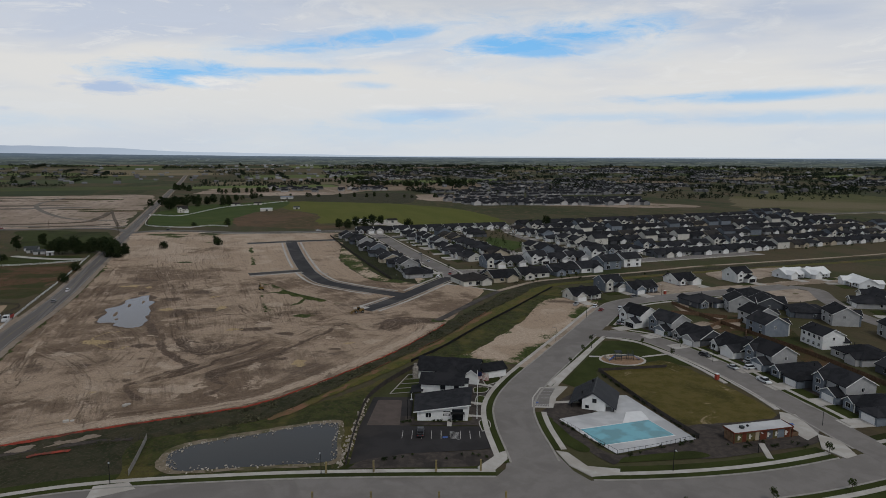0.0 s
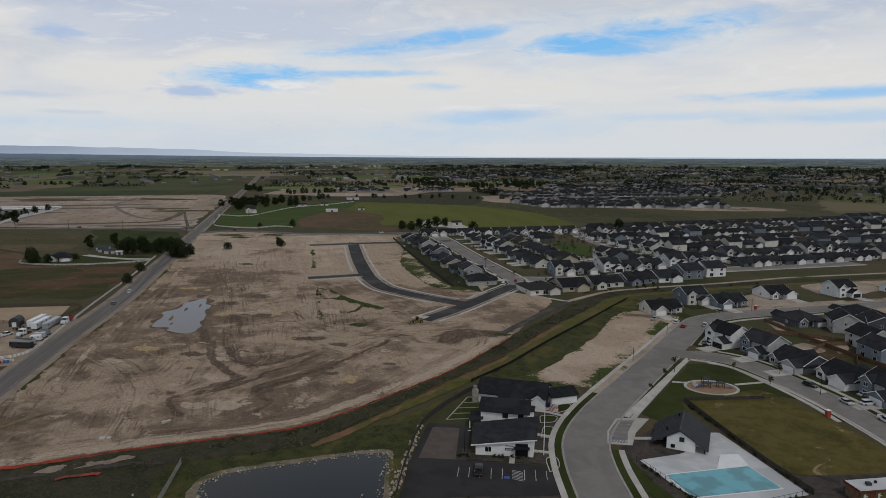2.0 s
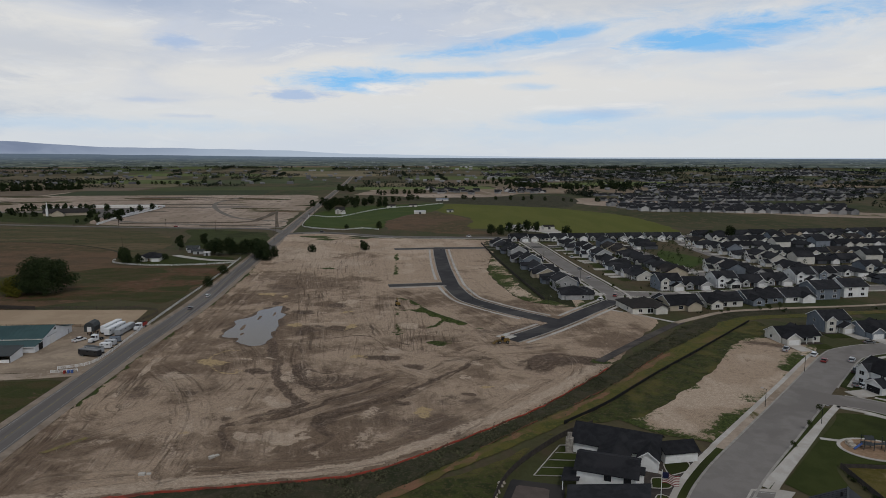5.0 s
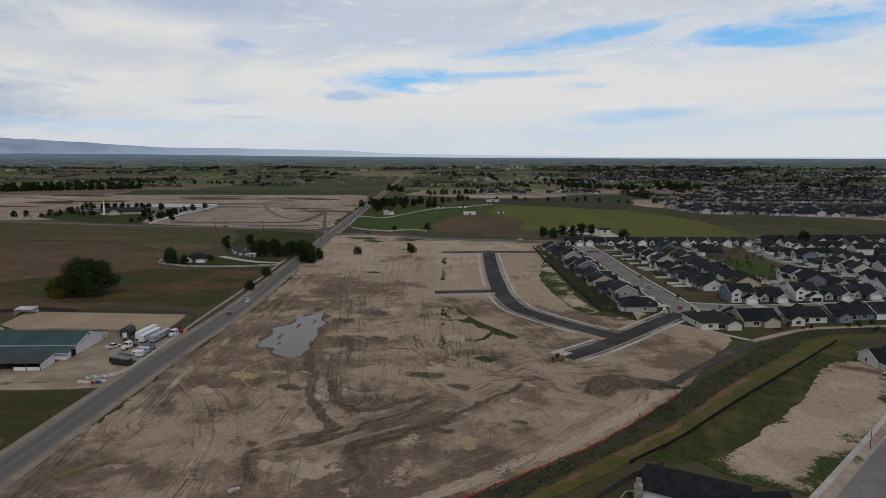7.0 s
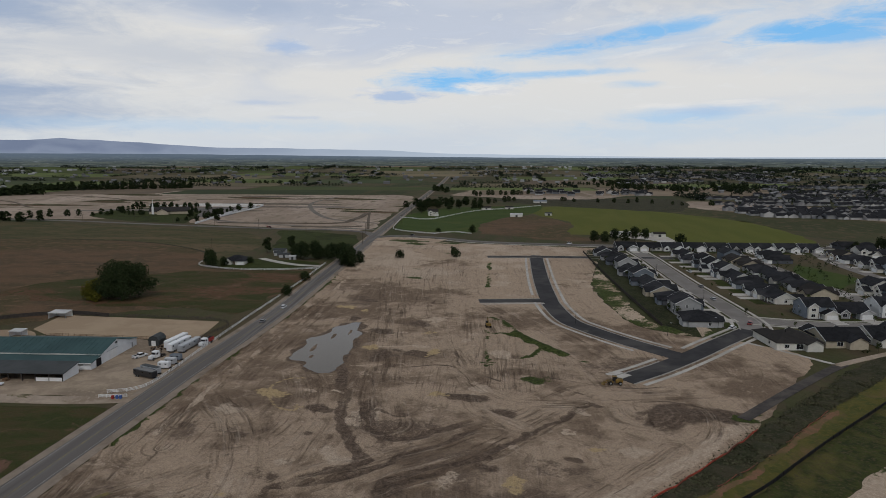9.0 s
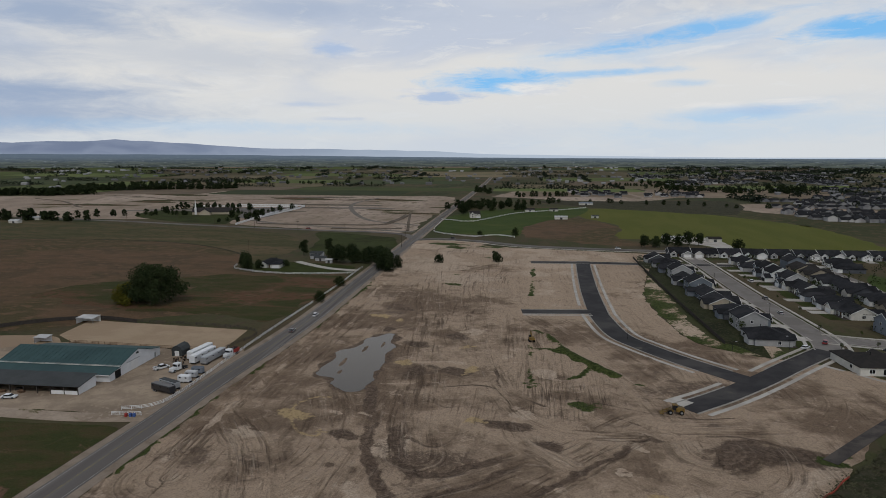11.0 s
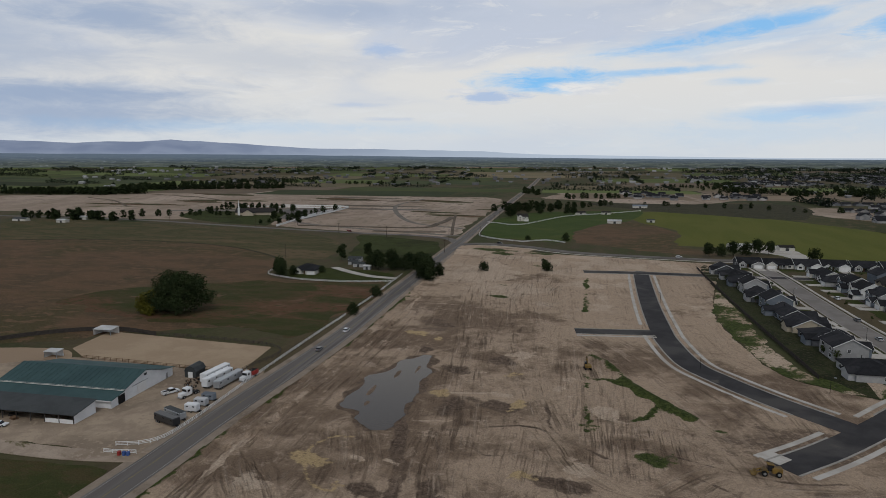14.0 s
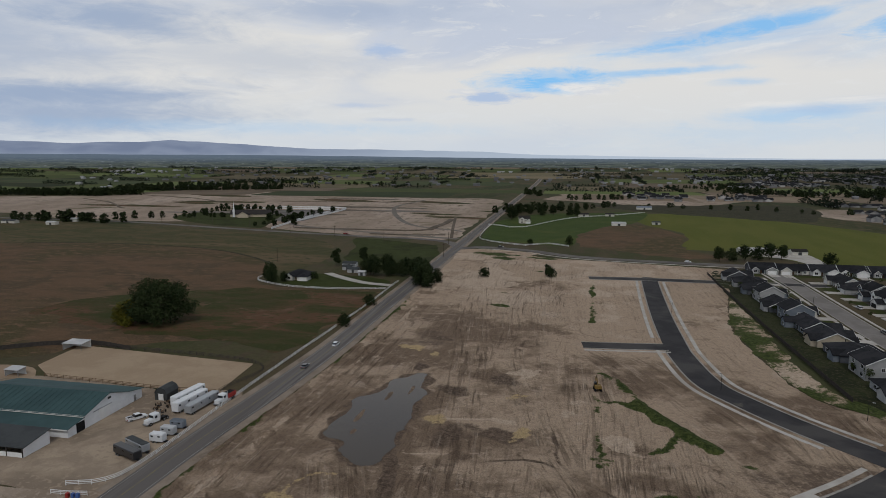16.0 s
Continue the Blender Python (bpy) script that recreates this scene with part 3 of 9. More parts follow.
def ribbon(shape, line, o0, o1, z0, z1, over=None):
    """A strip between two offsets of a line, with sides and ends."""
    a, b = side(line, o0), side(line, o1)
    base = [0.0 if over is None else float(over(x, y)) for x, y in line]
    c = []
    for (ax, ay), (bx, by), h in zip(a, b, base):
        c += [(ax, ay, h + z1), (bx, by, h + z1), (ax, ay, h + z0), (bx, by, h + z0)]
    f = []
    for i in range(len(line) - 1):
        k = 4 * i
        f += [(k, k + 1, k + 5, k + 4), (k + 1, k + 3, k + 7, k + 5), (k + 2, k, k + 4, k + 6)]
    n = 4 * (len(line) - 1)
    f += [(0, 2, 3, 1), (n, n + 1, n + 3, n + 2)]
    return shape.add(c, f)


def inside(poly, x, y):
    hit = np.zeros(x.shape, bool)
    n = len(poly)
    for i in range(n):
        (x0, y0), (x1, y1) = poly[i], poly[(i + 1) % n]
        if y0 == y1:
            continue
        cross = ((y0 > y) != (y1 > y)) & (x < (x1 - x0) * (y - y0) / (y1 - y0) + x0)
        hit ^= cross
    return hit


def nearest(poly, x, y, closed=True):
    """Distance to the outline and the nearest point on it."""
    best = np.full(x.shape, 1e9)
    bx, by = x.copy(), y.copy()
    n = len(poly)
    for i in range(n if closed else n - 1):
        (x0, y0), (x1, y1) = poly[i], poly[(i + 1) % n]
        dx, dy = x1 - x0, y1 - y0
        t = np.clip(((x - x0) * dx + (y - y0) * dy) / (dx * dx + dy * dy + 1e-9), 0, 1)
        px, py = x0 + t * dx, y0 + t * dy
        d = np.hypot(x - px, y - py)
        m = d < best
        best[m], bx[m], by[m] = d[m], px[m], py[m]
    return best, bx, by


def wander(x, y, scale, seed=0.0):
    """Cheap smooth noise about 0 for whole arrays."""
    s = 0.0
    for k, (a, b, c) in enumerate(((1.0, 0.31, 0.0), (-0.47, 1.13, 1.7), (1.71, 1.27, 4.1), (-2.3, 1.9, 2.6), (3.9, -3.1, 0.7))):
        s = s + np.sin((a * x + b * y) / scale + c + seed * (k + 1) + 1.3 * np.sin((b * x - a * y) / scale * 0.71 + seed)) / (1 + 0.6 * k)
    return s / 2.2


def patch(name, poly, z, res, mat, label, category="ground", rough_edge=0.0, relief=None, marks=None, over=None, round_off=True, structure=True, passes=None):
    """A piece of ground cut to an outline. rough_edge: how far, in metres, its edge strays."""
    line = spline(poly + [poly[0]], max(res * 1.5, 1.0))[:-1] if round_off else poly
    if rough_edge:
        a = np.array(line)
        a = a + rough_edge * np.stack([wander(a[:, 0], a[:, 1], 1.5 + rough_edge, 1.0), wander(a[:, 0], a[:, 1], 1.5 + rough_edge, 5.0)], 1)
        line = [tuple(p) for p in a]
    xs, ys = [p[0] for p in line], [p[1] for p in line]
    gx, gy = np.arange(min(xs) - res, max(xs) + 2 * res, res), np.arange(min(ys) - res, max(ys) + 2 * res, res)
    X, Y = np.meshgrid(gx, gy)
    cx, cy = (X[:-1, :-1] + X[1:, 1:]) / 2, (Y[:-1, :-1] + Y[1:, 1:]) / 2
    keep = inside(line, cx, cy)
    used = np.zeros(X.shape, bool)
    for dy in (0, 1):
        for dx in (0, 1):
            used[dy:dy + keep.shape[0], dx:dx + keep.shape[1]] |= keep
    nb = np.zeros(X.shape, int)
    for dy in (0, 1):
        for dx in (0, 1):
            nb[dy:dy + keep.shape[0], dx:dx + keep.shape[1]] += keep
    rim = used & (nb < 4)
    x, y = X[rim], Y[rim]
    d, px, py = nearest(line, x, y)
    X[rim], Y[rim] = px, py
    Z = np.full(X.shape, z)
    if over is not None:
        Z = Z + over(X, Y)
    if relief is not None:
        h = relief(X, Y)
        h[rim] = 0
        Z = Z + h
    index = -np.ones(X.shape, int)
    index[used] = np.arange(used.sum())
    verts = np.stack([X[used], Y[used], Z[used]], 1)
    j, i = np.nonzero(keep)
    faces = np.stack([index[j, i], index[j, i + 1], index[j + 1, i + 1], index[j + 1, i]], 1)
    me = bpy.data.meshes.new(name)
    me.vertices.add(len(verts))
    me.vertices.foreach_set("co", verts.astype(np.float32).ravel())
    me.loops.add(faces.size)
    me.loops.foreach_set("vertex_index", faces.astype(np.int32).ravel())
    me.polygons.add(len(faces))
    me.polygons.foreach_set("loop_start", np.arange(0, faces.size, 4, dtype=np.int32))
    me.polygons.foreach_set("use_smooth", np.ones(len(faces), bool))
    me.update(calc_edges=True)
    me.validate()
    me.materials.append(mat)
    if marks is not None:
        at = me.color_attributes.new("marks", "FLOAT_COLOR", "POINT")
        at.data.foreach_set("color", marks(verts[:, 0], verts[:, 1]).astype(np.float32).ravel())
    if passes is not None:
        at = me.color_attributes.new("passes", "FLOAT_COLOR", "POINT")
        at.data.foreach_set("color", passes(verts[:, 0], verts[:, 1]).astype(np.float32).ravel())
    ob = new(name, me)
    return tagged(ob, label, category, "", "structure" if structure else "stuff")


CELLS = np.random.RandomState(7).rand(256, 256)


def grit(u, v, seed=0):
    """Smooth value noise from 0 to 1, one cell to a unit."""
    i, j = np.floor(u).astype(int), np.floor(v).astype(int)
    a, b = u - i, v - j
    a, b = a * a * (3 - 2 * a), b * b * (3 - 2 * b)
    i, j = i + 37 * seed, j + 91 * seed
    c = lambda p, q: CELLS[p & 255, q & 255]
    return (c(i, j) * (1 - a) + c(i + 1, j) * a) * (1 - b) + (c(i, j + 1) * (1 - a) + c(i + 1, j + 1) * a) * b


def cloudy(x, y, size, seed=0, octaves=4):
    """Several sizes of that noise, about 0."""
    s, amp = 0.0, 1.0
    for k in range(octaves):
        s = s + amp * (grit((x * 0.8 + y * 0.6) / size, (y * 0.8 - x * 0.6) / size, seed + k) - 0.5)
        size, amp = size / 2.1, amp * 0.55
    return s


def along(pts, x, y):
    """Signed distance from a line, to its right, and the way along it."""
    best, sd, run_ = np.full(x.shape, 1e9), np.zeros(x.shape), np.zeros(x.shape)
    s0 = 0.0
    for (x0, y0), (x1, y1) in zip(pts, pts[1:]):
        dx, dy = x1 - x0, y1 - y0
        n = math.hypot(dx, dy) + 1e-9
        t = np.clip(((x - x0) * dx + (y - y0) * dy) / (n * n), 0, 1)
        d = np.hypot(x - x0 - t * dx, y - y0 - t * dy)
        m = d < best
        best[m] = d[m]
        sd[m] = (np.sign((x - x0) * dy - (y - y0) * dx) * d)[m]
        run_[m] = (s0 + t * n)[m]
        s0 += n
    return sd, run_


def stroke(x, y, pts, width, soft=1.5):
    """1 on the line, fading to 0 past its half width."""
    m = width / 2 + soft
    xs, ys = [p[0] for p in pts], [p[1] for p in pts]
    out = np.zeros(np.shape(x))
    near = (x > min(xs) - m) & (x < max(xs) + m) & (y > min(ys) - m) & (y < max(ys) + m)
    if near.any():
        d, _, _ = nearest(pts, x[near], y[near], closed=False)
        out[near] = np.clip((m - d) / (2 * soft), 0, 1)
    return out


# ---- ground ----
def ground_sheet():
    def axis(lo, hi, step):
        inner = list(np.arange(lo, hi + 1, step))
        out, d = [], step
        p = 0.0
        while p < 5200:
            d = min(d * 1.12, 130)
            p += d
            out.append(p)
        return np.array([lo - q for q in out[::-1]] + inner + [hi + q for q in out])
    us, vs = axis(-400, 500, 12), axis(-50, 1000, 12)
    U, V = np.meshgrid(us, vs)
    X, Y = U * math.cos(GRID) - V * math.sin(GRID), U * math.sin(GRID) + V * math.cos(GRID)
    ok = np.hypot(X, Y - 90) < 4980
    Z = rise(X, Y) - 0.05
    nx = len(us)
    idx = np.arange(X.size).reshape(X.shape)
    q = np.stack([idx[:-1, :-1], idx[:-1, 1:], idx[1:, 1:], idx[1:, :-1]], -1)[ok[:-1, :-1] & ok[1:, 1:] & ok[1:, :-1] & ok[:-1, 1:]]
    s = Shape()
    s.v = [tuple(p) for p in np.stack([X.ravel(), Y.ravel(), Z.ravel()], 1)]
    s.f = [tuple(f) for f in q.tolist()]
    me = s.mesh("ground", M_GROUND, True)
    tagged(new("ground", me), "flat farmland of dry and green grass", "ground", "", "structure")


ground_sheet()

# distant ridges on the skyline
def ridge(name, radius, a0, a1, tops, mat, label):
    s = Shape()
    n = 160
    for i in range(n + 1):
        a = a0 + (a1 - a0) * i / n
        t = i / n
        h = np.interp(t, [p[0] for p in tops], [p[1] for p in tops])
        h += (wander(np.array([a * 9.0]), np.array([radius * 0.01]), 1.0, 2.0)[0] * 0.03 + wander(np.array([a * 31.0]), np.array([1.0]), 1.0, 4.0)[0] * 0.025) * (h - 60)
        ca, sa = -math.sin(radians(a)), math.cos(radians(a))
        s.v += [(ca * radius, 90 + sa * radius, 30.0), (ca * (radius + 30), 90 + sa * (radius + 30), float(h)), (ca * (radius + 90), 90 + sa * (radius + 90), 20.0)]
    s.f = [(3 * i, 3 * i + 3, 3 * i + 4, 3 * i + 1) for i in range(n)] + [(3 * i + 1, 3 * i + 4, 3 * i + 5, 3 * i + 2) for i in range(n)]
    tagged(part(name, s, mat, None, "", True), label, "mountains", "", "structure")


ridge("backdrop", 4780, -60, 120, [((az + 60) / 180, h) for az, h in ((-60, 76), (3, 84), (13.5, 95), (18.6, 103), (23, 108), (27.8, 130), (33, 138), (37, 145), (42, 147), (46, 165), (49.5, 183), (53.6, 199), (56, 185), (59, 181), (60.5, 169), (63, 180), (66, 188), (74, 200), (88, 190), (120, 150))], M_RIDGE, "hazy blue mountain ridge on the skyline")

def on_main(y, off=0.0):
    """A point of the county road's line at that y, off metres to its right; the road swings a little beside the farm."""
    off = off + float(np.interp(y, (140, 215, 245, 268, 300, 328, 356, 485, 610, 900), (-8.6, -6.2, -4.6, -4.2, -1.4, 0.5, 1.6, 1.4, 1.0, 0.0)))
    return (-183.0 - 0.3655 * (y - 262.0) + off * 0.939, y + off * 0.343)


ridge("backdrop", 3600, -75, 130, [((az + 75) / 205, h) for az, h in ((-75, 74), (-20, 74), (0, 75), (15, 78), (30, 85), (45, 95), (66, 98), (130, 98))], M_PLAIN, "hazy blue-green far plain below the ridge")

# fields and bare land, laid on the sheet
SITE = [on_main(y, 7.4) for y in (150, 193, 232, 268, 300, 328, 356, 425, 500, 575)] + [(-311, 642), (-250, 654), (-235, 634), (-95, 648), (-92, 600), (-88, 545), (-79, 481), (-58, 423), (-43, 396),
        (-20, 388), (4, 386), (24, 371), (14, 335), (3, 298), (-5, 277), (-20, 244), (-40, 214), (-54, 197), (-66, 187), (-85, 179), (-108, 168)]
PUDDLE = [(-165, 351), (-161, 342), (-157, 336), (-154, 328), (-152, 322), (-147, 312), (-146, 304), (-142, 298), (-141, 291), (-139, 288), (-140, 285), (-145, 283), (-151, 285), (-156, 292), (-160, 292), (-163, 294), (-166, 300), (-168, 309), (-172, 319), (-170, 328), (-172, 339), (-170, 344), (-168, 349)]
RED_LINE = [(-131, 156), (-119, 162), (-108, 168), (-103, 171), (-85, 179), (-66, 187.5), (-59.5, 191.5), (-53.5, 197), (-40.5, 214.5), (-28, 233), (-20.5, 244.5), (-10.5, 264.5), (-4.7, 277), (1, 290)]
# damp tracks and their widths
TRACKS = [([(-108, 210), (-106.6, 205.5), (-99.6, 197), (-93, 193), (-86, 193), (-78.4, 197.7), (-75.3, 206), (-75.3, 211)], 2.8), ([(-66, 243), (-69.6, 239.4), (-75.8, 234.4), (-80.6, 226.8), (-83, 219.2), (-79.5, 213.3), (-75.5, 211)], 3.4),
          ([(-112.3, 264.8), (-106.2, 255.7), (-100, 247.4), (-94.4, 244.4), (-89, 246.7), (-83.3, 254), (-74, 265.8)], 4.2), ([(-124, 270), (-117, 257), (-110, 245.4), (-100.8, 235.6), (-94, 230), (-96.7, 223.5), (-103, 217.3), (-106.5, 209.8)], 4.0),
          ([(-107, 261), (-99.6, 258.6), (-94.8, 262.5), (-93.7, 271.4)], 1.5), ([(-138, 290), (-131, 280), (-124, 268)], 4.5), ([(-106, 210), (-93, 221), (-83, 240), (-73, 258)], 3.0), ([(-80, 222), (-69, 240), (-59, 263), (-47, 290)], 2.6)]
FINE = [([(-118, 299), (-114, 290), (-108, 285), (-102, 290), (-95, 298), (-98, 307), (-108, 307), (-118, 299)], 1.2), ([(-113, 339), (-105, 322), (-97, 308), (-80, 300)], 1.3), ([(-60, 302), (-40, 296), (-24, 303), (-8, 300), (0, 303)], 1.4), ([(-66, 310), (-40, 310), (-24, 318)], 1.0), ([(-180, 470), (-150, 452), (-120, 440)], 1.2),
        ([(-125, 288), (-113, 270), (-106, 262)], 1.4), ([(-121, 291), (-110, 274)], 1.0), ([(-135, 262), (-120, 248), (-106, 243)], 1.1)]
FINE += [([(-246 + 3.2 * k, 488 - k), (-250 + 3.2 * k, 503 - k), (-247 + 3.2 * k, 520 - 2 * k), (-240 + 3.2 * k, 529 - 3 * k)], 1.0) for k in range(10)]
# ways that machines took many times over: line, half width, spacing of the ruts, depth of tone
PASSES = [([(-106, 208), (-93.5, 229), (-80.7, 247), (-66.7, 271), (-55, 300), (-44, 316)], 9, 1.5, 1.0), ([(-86, 217), (-80, 226), (-69.6, 239.4), (-59.9, 262), (-48, 290), (-34, 309)], 8, 1.4, 1.0), ([(-60, 325), (-40, 314), (-25, 314.5), (-16, 307), (-11, 292.6), (-12, 278), (-22, 262), (-36, 240), (-60, 212)], 6, 1.4, 0.9),
          ([(-120, 415), (-93, 386.5), (-74, 362.6), (-58.7, 344), (-46, 325), (-37.6, 309.5), (-30, 290)], 15, 1.8, 0.75), ([(-222, 500), (-190, 432), (-163, 380), (-144, 340), (-126, 303), (-112, 272), (-100, 252)], 11, 1.5, 1.0), ([(-240, 624), (-177, 482), (-139, 395), (-116, 343), (-102, 317.6), (-90.4, 298), (-80, 275), (-60, 262)], 6, 1.3, 0.8),
          ([(-150, 395), (-140, 375), (-121, 340), (-105.6, 313), (-92.7, 298), (-85, 289), (-70, 283), (-50, 290)], 6, 1.2, 0.9), ([(-130, 168), (-108, 178), (-85, 188), (-66, 196), (-52, 207), (-40, 225), (-30, 245), (-20, 268)], 8, 1.5, 0.8), ([(-148, 215), (-160, 246), (-172, 280), (-185, 318), (-200, 360), (-216, 405)], 14, 1.6, 1.0),
          ([(-140, 186), (-128, 210), (-124, 236), (-134, 262), (-150, 282)], 10, 1.5, 0.9), ([(-160, 250), (-140, 236), (-122, 216), (-112, 196), (-106, 180)], 8, 1.4, 0.9), ([(-20, 378), (0, 350), (-4, 325), (-18, 312), (-40, 300)], 8, 1.6, 0.7), ([(-112, 562), (-84, 480), (-62, 424), (-42, 396)], 12, 2.0, 0.5), ([(-168, 556), (-150, 500), (-128, 440)], 16, 2.4, 0.45)]
DARK_SPOTS = [(-20, 290, 15, 11), (-111, 213.5, 9, 5), (-124, 254, 8, 4), (-117, 238, 6, 4), (-129, 219, 5, 4), (-132, 229, 7, 4), (-131, 309, 8, 6), (-121, 317, 8, 5), (-139, 359, 7, 6), (-182, 393, 8, 3), (-70.6, 274, 8, 4), (-44, 290.5, 8, 4), (-63.6, 238, 6, 3), (-87, 281, 8, 4), (-172, 356, 5, 7), (-43.5, 251.6, 3, 1.5), (-146, 340, 6, 5), (-81, 220, 4, 3.5), (-111.5, 264, 4, 3), (-98, 261, 3, 2)]
PALE_SPOTS = [(-135, 369, 6, 6), (-107.6, 342, 6, 9), (-122.6, 327, 5, 3), (-110, 230, 7, 2.5), (-111.3, 221, 4, 3), (-109, 251, 5, 8), (-50, 269.5, 5, 4), (-59, 285.5, 6, 1.5), (-61.4, 253, 5, 3), (-70.6, 229, 5, 3), (-46, 282, 5, 1.5), (-126, 268.8, 5, 1.5), (-133.5, 266.8, 4, 1.5), (-149, 243.4, 7, 4), (-89, 203, 11, 7), (-99.5, 227.5, 5, 2.5), (-107, 258, 4, 6), (-85, 289, 5, 6), (-30, 262, 5, 3), (-90, 330, 8, 9)]
SAND_SPOTS = [(-146, 260, 5, 4), (-120, 202, 5, 3), (-55, 233, 3, 6), (-95.5, 279, 4, 4), (-128, 347, 3, 6), (-115, 321, 3, 6), (-42, 259, 5, 2), (-187, 376, 5, 4), (-176, 372.6, 3, 4), (-141.6, 318, 4, 3), (-192.5, 375, 4, 3), (-132, 252, 4, 2)]
WEED_SPOTS = [(-236, 437, 9, 3), (-193, 463, 8, 3), (-256, 615, 16, 9), (-232, 629, 16, 6), (-280, 632, 22, 12), (-150, 393, 4, 3), (-158, 493, 4, 4), (-203, 495, 8, 3), (-68, 305, 5, 4), (-56.5, 334, 4, 2), (-230, 455, 7, 4), (-1, 297, 4, 2), (2, 303, 3, 2), (-215, 572, 14, 6)]


def spot(x, y, cx, cy, rx, ry, ragged):
    return np.clip(1.05 - np.hypot((x - cx) / rx, (y - cy) / ry) + 1.6 * ragged, 0, 0.8)


def far_side(x, y):
    """0 by the canal, 1 on the drier land to the north."""
    return np.clip((y - 385 + 0.35 * (x + 130)) / 90, 0, 1)


def site_marks(x, y):
    n1, n2, n3 = cloudy(x, y, 16.0, 1), cloudy(x, y, 42.0, 2), cloudy(x, y, 6.0, 3, 3)
    north = far_side(x, y)
    damp = np.clip(0.85 * n2 + 0.70 * n1 - 0.10, 0, 0.46)
    d, _, _ = nearest(PUDDLE, x, y)
    damp = np.maximum(damp, np.clip(0.9 - d / 4.0 + 0.9 * n3, 0, 0.8))
    for t, wd in TRACKS:
        damp = np.maximum(damp, 0.68 * stroke(x + 2.6 * n3, y + 2.0 * n1, spline(t, 3), wd, 0.7) * (0.9 + 0.8 * n1))
    for t, wd in FINE:
        damp = np.maximum(damp, 0.60 * stroke(x + 1.2 * n3, y, spline(t, 4), wd, 0.6) * (0.85 + 1.2 * n1))
    for q in DARK_SPOTS:
        damp = np.maximum(damp, spot(x, y, *q, n1) * 0.85)
    pale = np.clip(0.8 * cloudy(x, y, 26.0, 7) + 0.5 * n3 - 0.10, 0, 0.55)
    for t, wd in (([(-141, 291.4), (-118, 305.5)], 1.6), ([(-139.7, 319), (-125, 327)], 1.5), ([(-152, 335), (-138, 344)], 1.2), ([on_main(y, 17.0) for y in (205, 229, 268, 300, 339, 380, 430, 520)], 2.2)):
        pale = np.maximum(pale, 0.7 * stroke(x + 2.0 * n3, y, t, wd, 0.8) * (0.75 + 1.6 * n1))
    pale = np.maximum(pale, 0.8 * stroke(x + 2.0 * n3, y, [(px - 4.0, py + 3.0) for px, py in RED_LINE], 5.0, 1.5))
    for q in PALE_SPOTS:
        pale = np.maximum(pale, spot(x, y, *q, n3))
    pale = np.maximum(pale, north * (0.34 + 0.9 * n1 + 0.7 * n2))
    damp = damp * (1 - 0.7 * north)
    pale = pale * (1 - 0.85 * np.clip(1 - d / 5.0, 0, 1))
    weed = np.zeros_like(x)
    for t, wd in (([(-110, 384), (-100.5, 374), (-90, 359)], 3.2), ([(-92, 361), (-82, 351), (-77, 347.5), (-71.5, 342), (-66, 338.5)], 5.6), ([(-107, 362), (-103, 357), (-97.5, 360), (-91, 358)], 3.0), ([(-103, 352), (-101, 346), (-93.2, 323), (-89.5, 313.6), (-82, 322.6), (-77, 335.4), (-76, 346)], 2.2), ([(-93, 317), (-86, 319)], 2.6),
                  ([(-167, 544), (-153, 503), (-137, 454)], 2.5), ([on_main(y, 8.2) for y in (180, 220, 268, 300, 340, 400, 510)], 1.8), ([(-72, 505), (-52, 438), (-35, 405)], 4.0)):
        weed = np.maximum(weed, stroke(x + 2.5 * n3, y, t, wd, 1.0) * (0.85 + 1.6 * n1))
    for q in WEED_SPOTS:
        weed = np.maximum(weed, spot(x, y, *q, n1))
    sand = np.zeros_like(x)
    for q in SAND_SPOTS:
        sand = np.maximum(sand, spot(x, y, *q, n3) * 0.75)
    sand = np.maximum(sand, 0.6 * stroke(x + n3, y, spline([(-144.5, 276), (-151, 272), (-150, 264), (-146, 257.5), (-137, 250), (-130.4, 250), (-132, 254)], 3), 1.5, 0.8))
    return np.stack([damp, pale, weed, sand], 1)


def site_passes(x, y):
    """Where each spot lies across and along the way that machines took over it, how deep they cut, and the tone of the soil."""
    lane = x * math.cos(GRID) + y * math.sin(GRID) + 6.0 * cloudy(x, y, 70.0, 11, 2)
    way = y * math.cos(GRID) - x * math.sin(GRID)
    force = np.clip(0.65 + 1.0 * cloudy(x, y, 30.0, 23, 2), 0.2, 1.0)
    for k, (t, half, gap, deep) in enumerate(PASSES):
        sd, run_ = along(spline(t, 4.0), x, y)
        on = np.clip((half - np.abs(sd) + 3.0 * cloudy(x, y, 9.0, 50 + k, 2)) / 3.0, 0, 1)
        mine = on > 0.5
        lane, way = np.where(mine, sd * 1.2 / gap + 37.0 * k, lane), np.where(mine, run_, way)
        force = np.where(mine, deep * (2 * on - 1), force * (1 - 2 * np.minimum(on, 0.5)))
    d, _, _ = nearest(PUDDLE, x, y)
    force = force * np.clip(d / 4.0, 0, 1) * np.clip(0.9 + 1.0 * cloudy(x, y, 7.0, 24, 2), 0.3, 1.2)
    tone = np.clip(0.42 + 0.9 * cloudy(x, y, 34.0, 25) + 0.5 * cloudy(x, y, 9.0, 26) + 0.50 * far_side(x, y), 0, 1)
    return np.stack([lane, way, force, tone], 1)


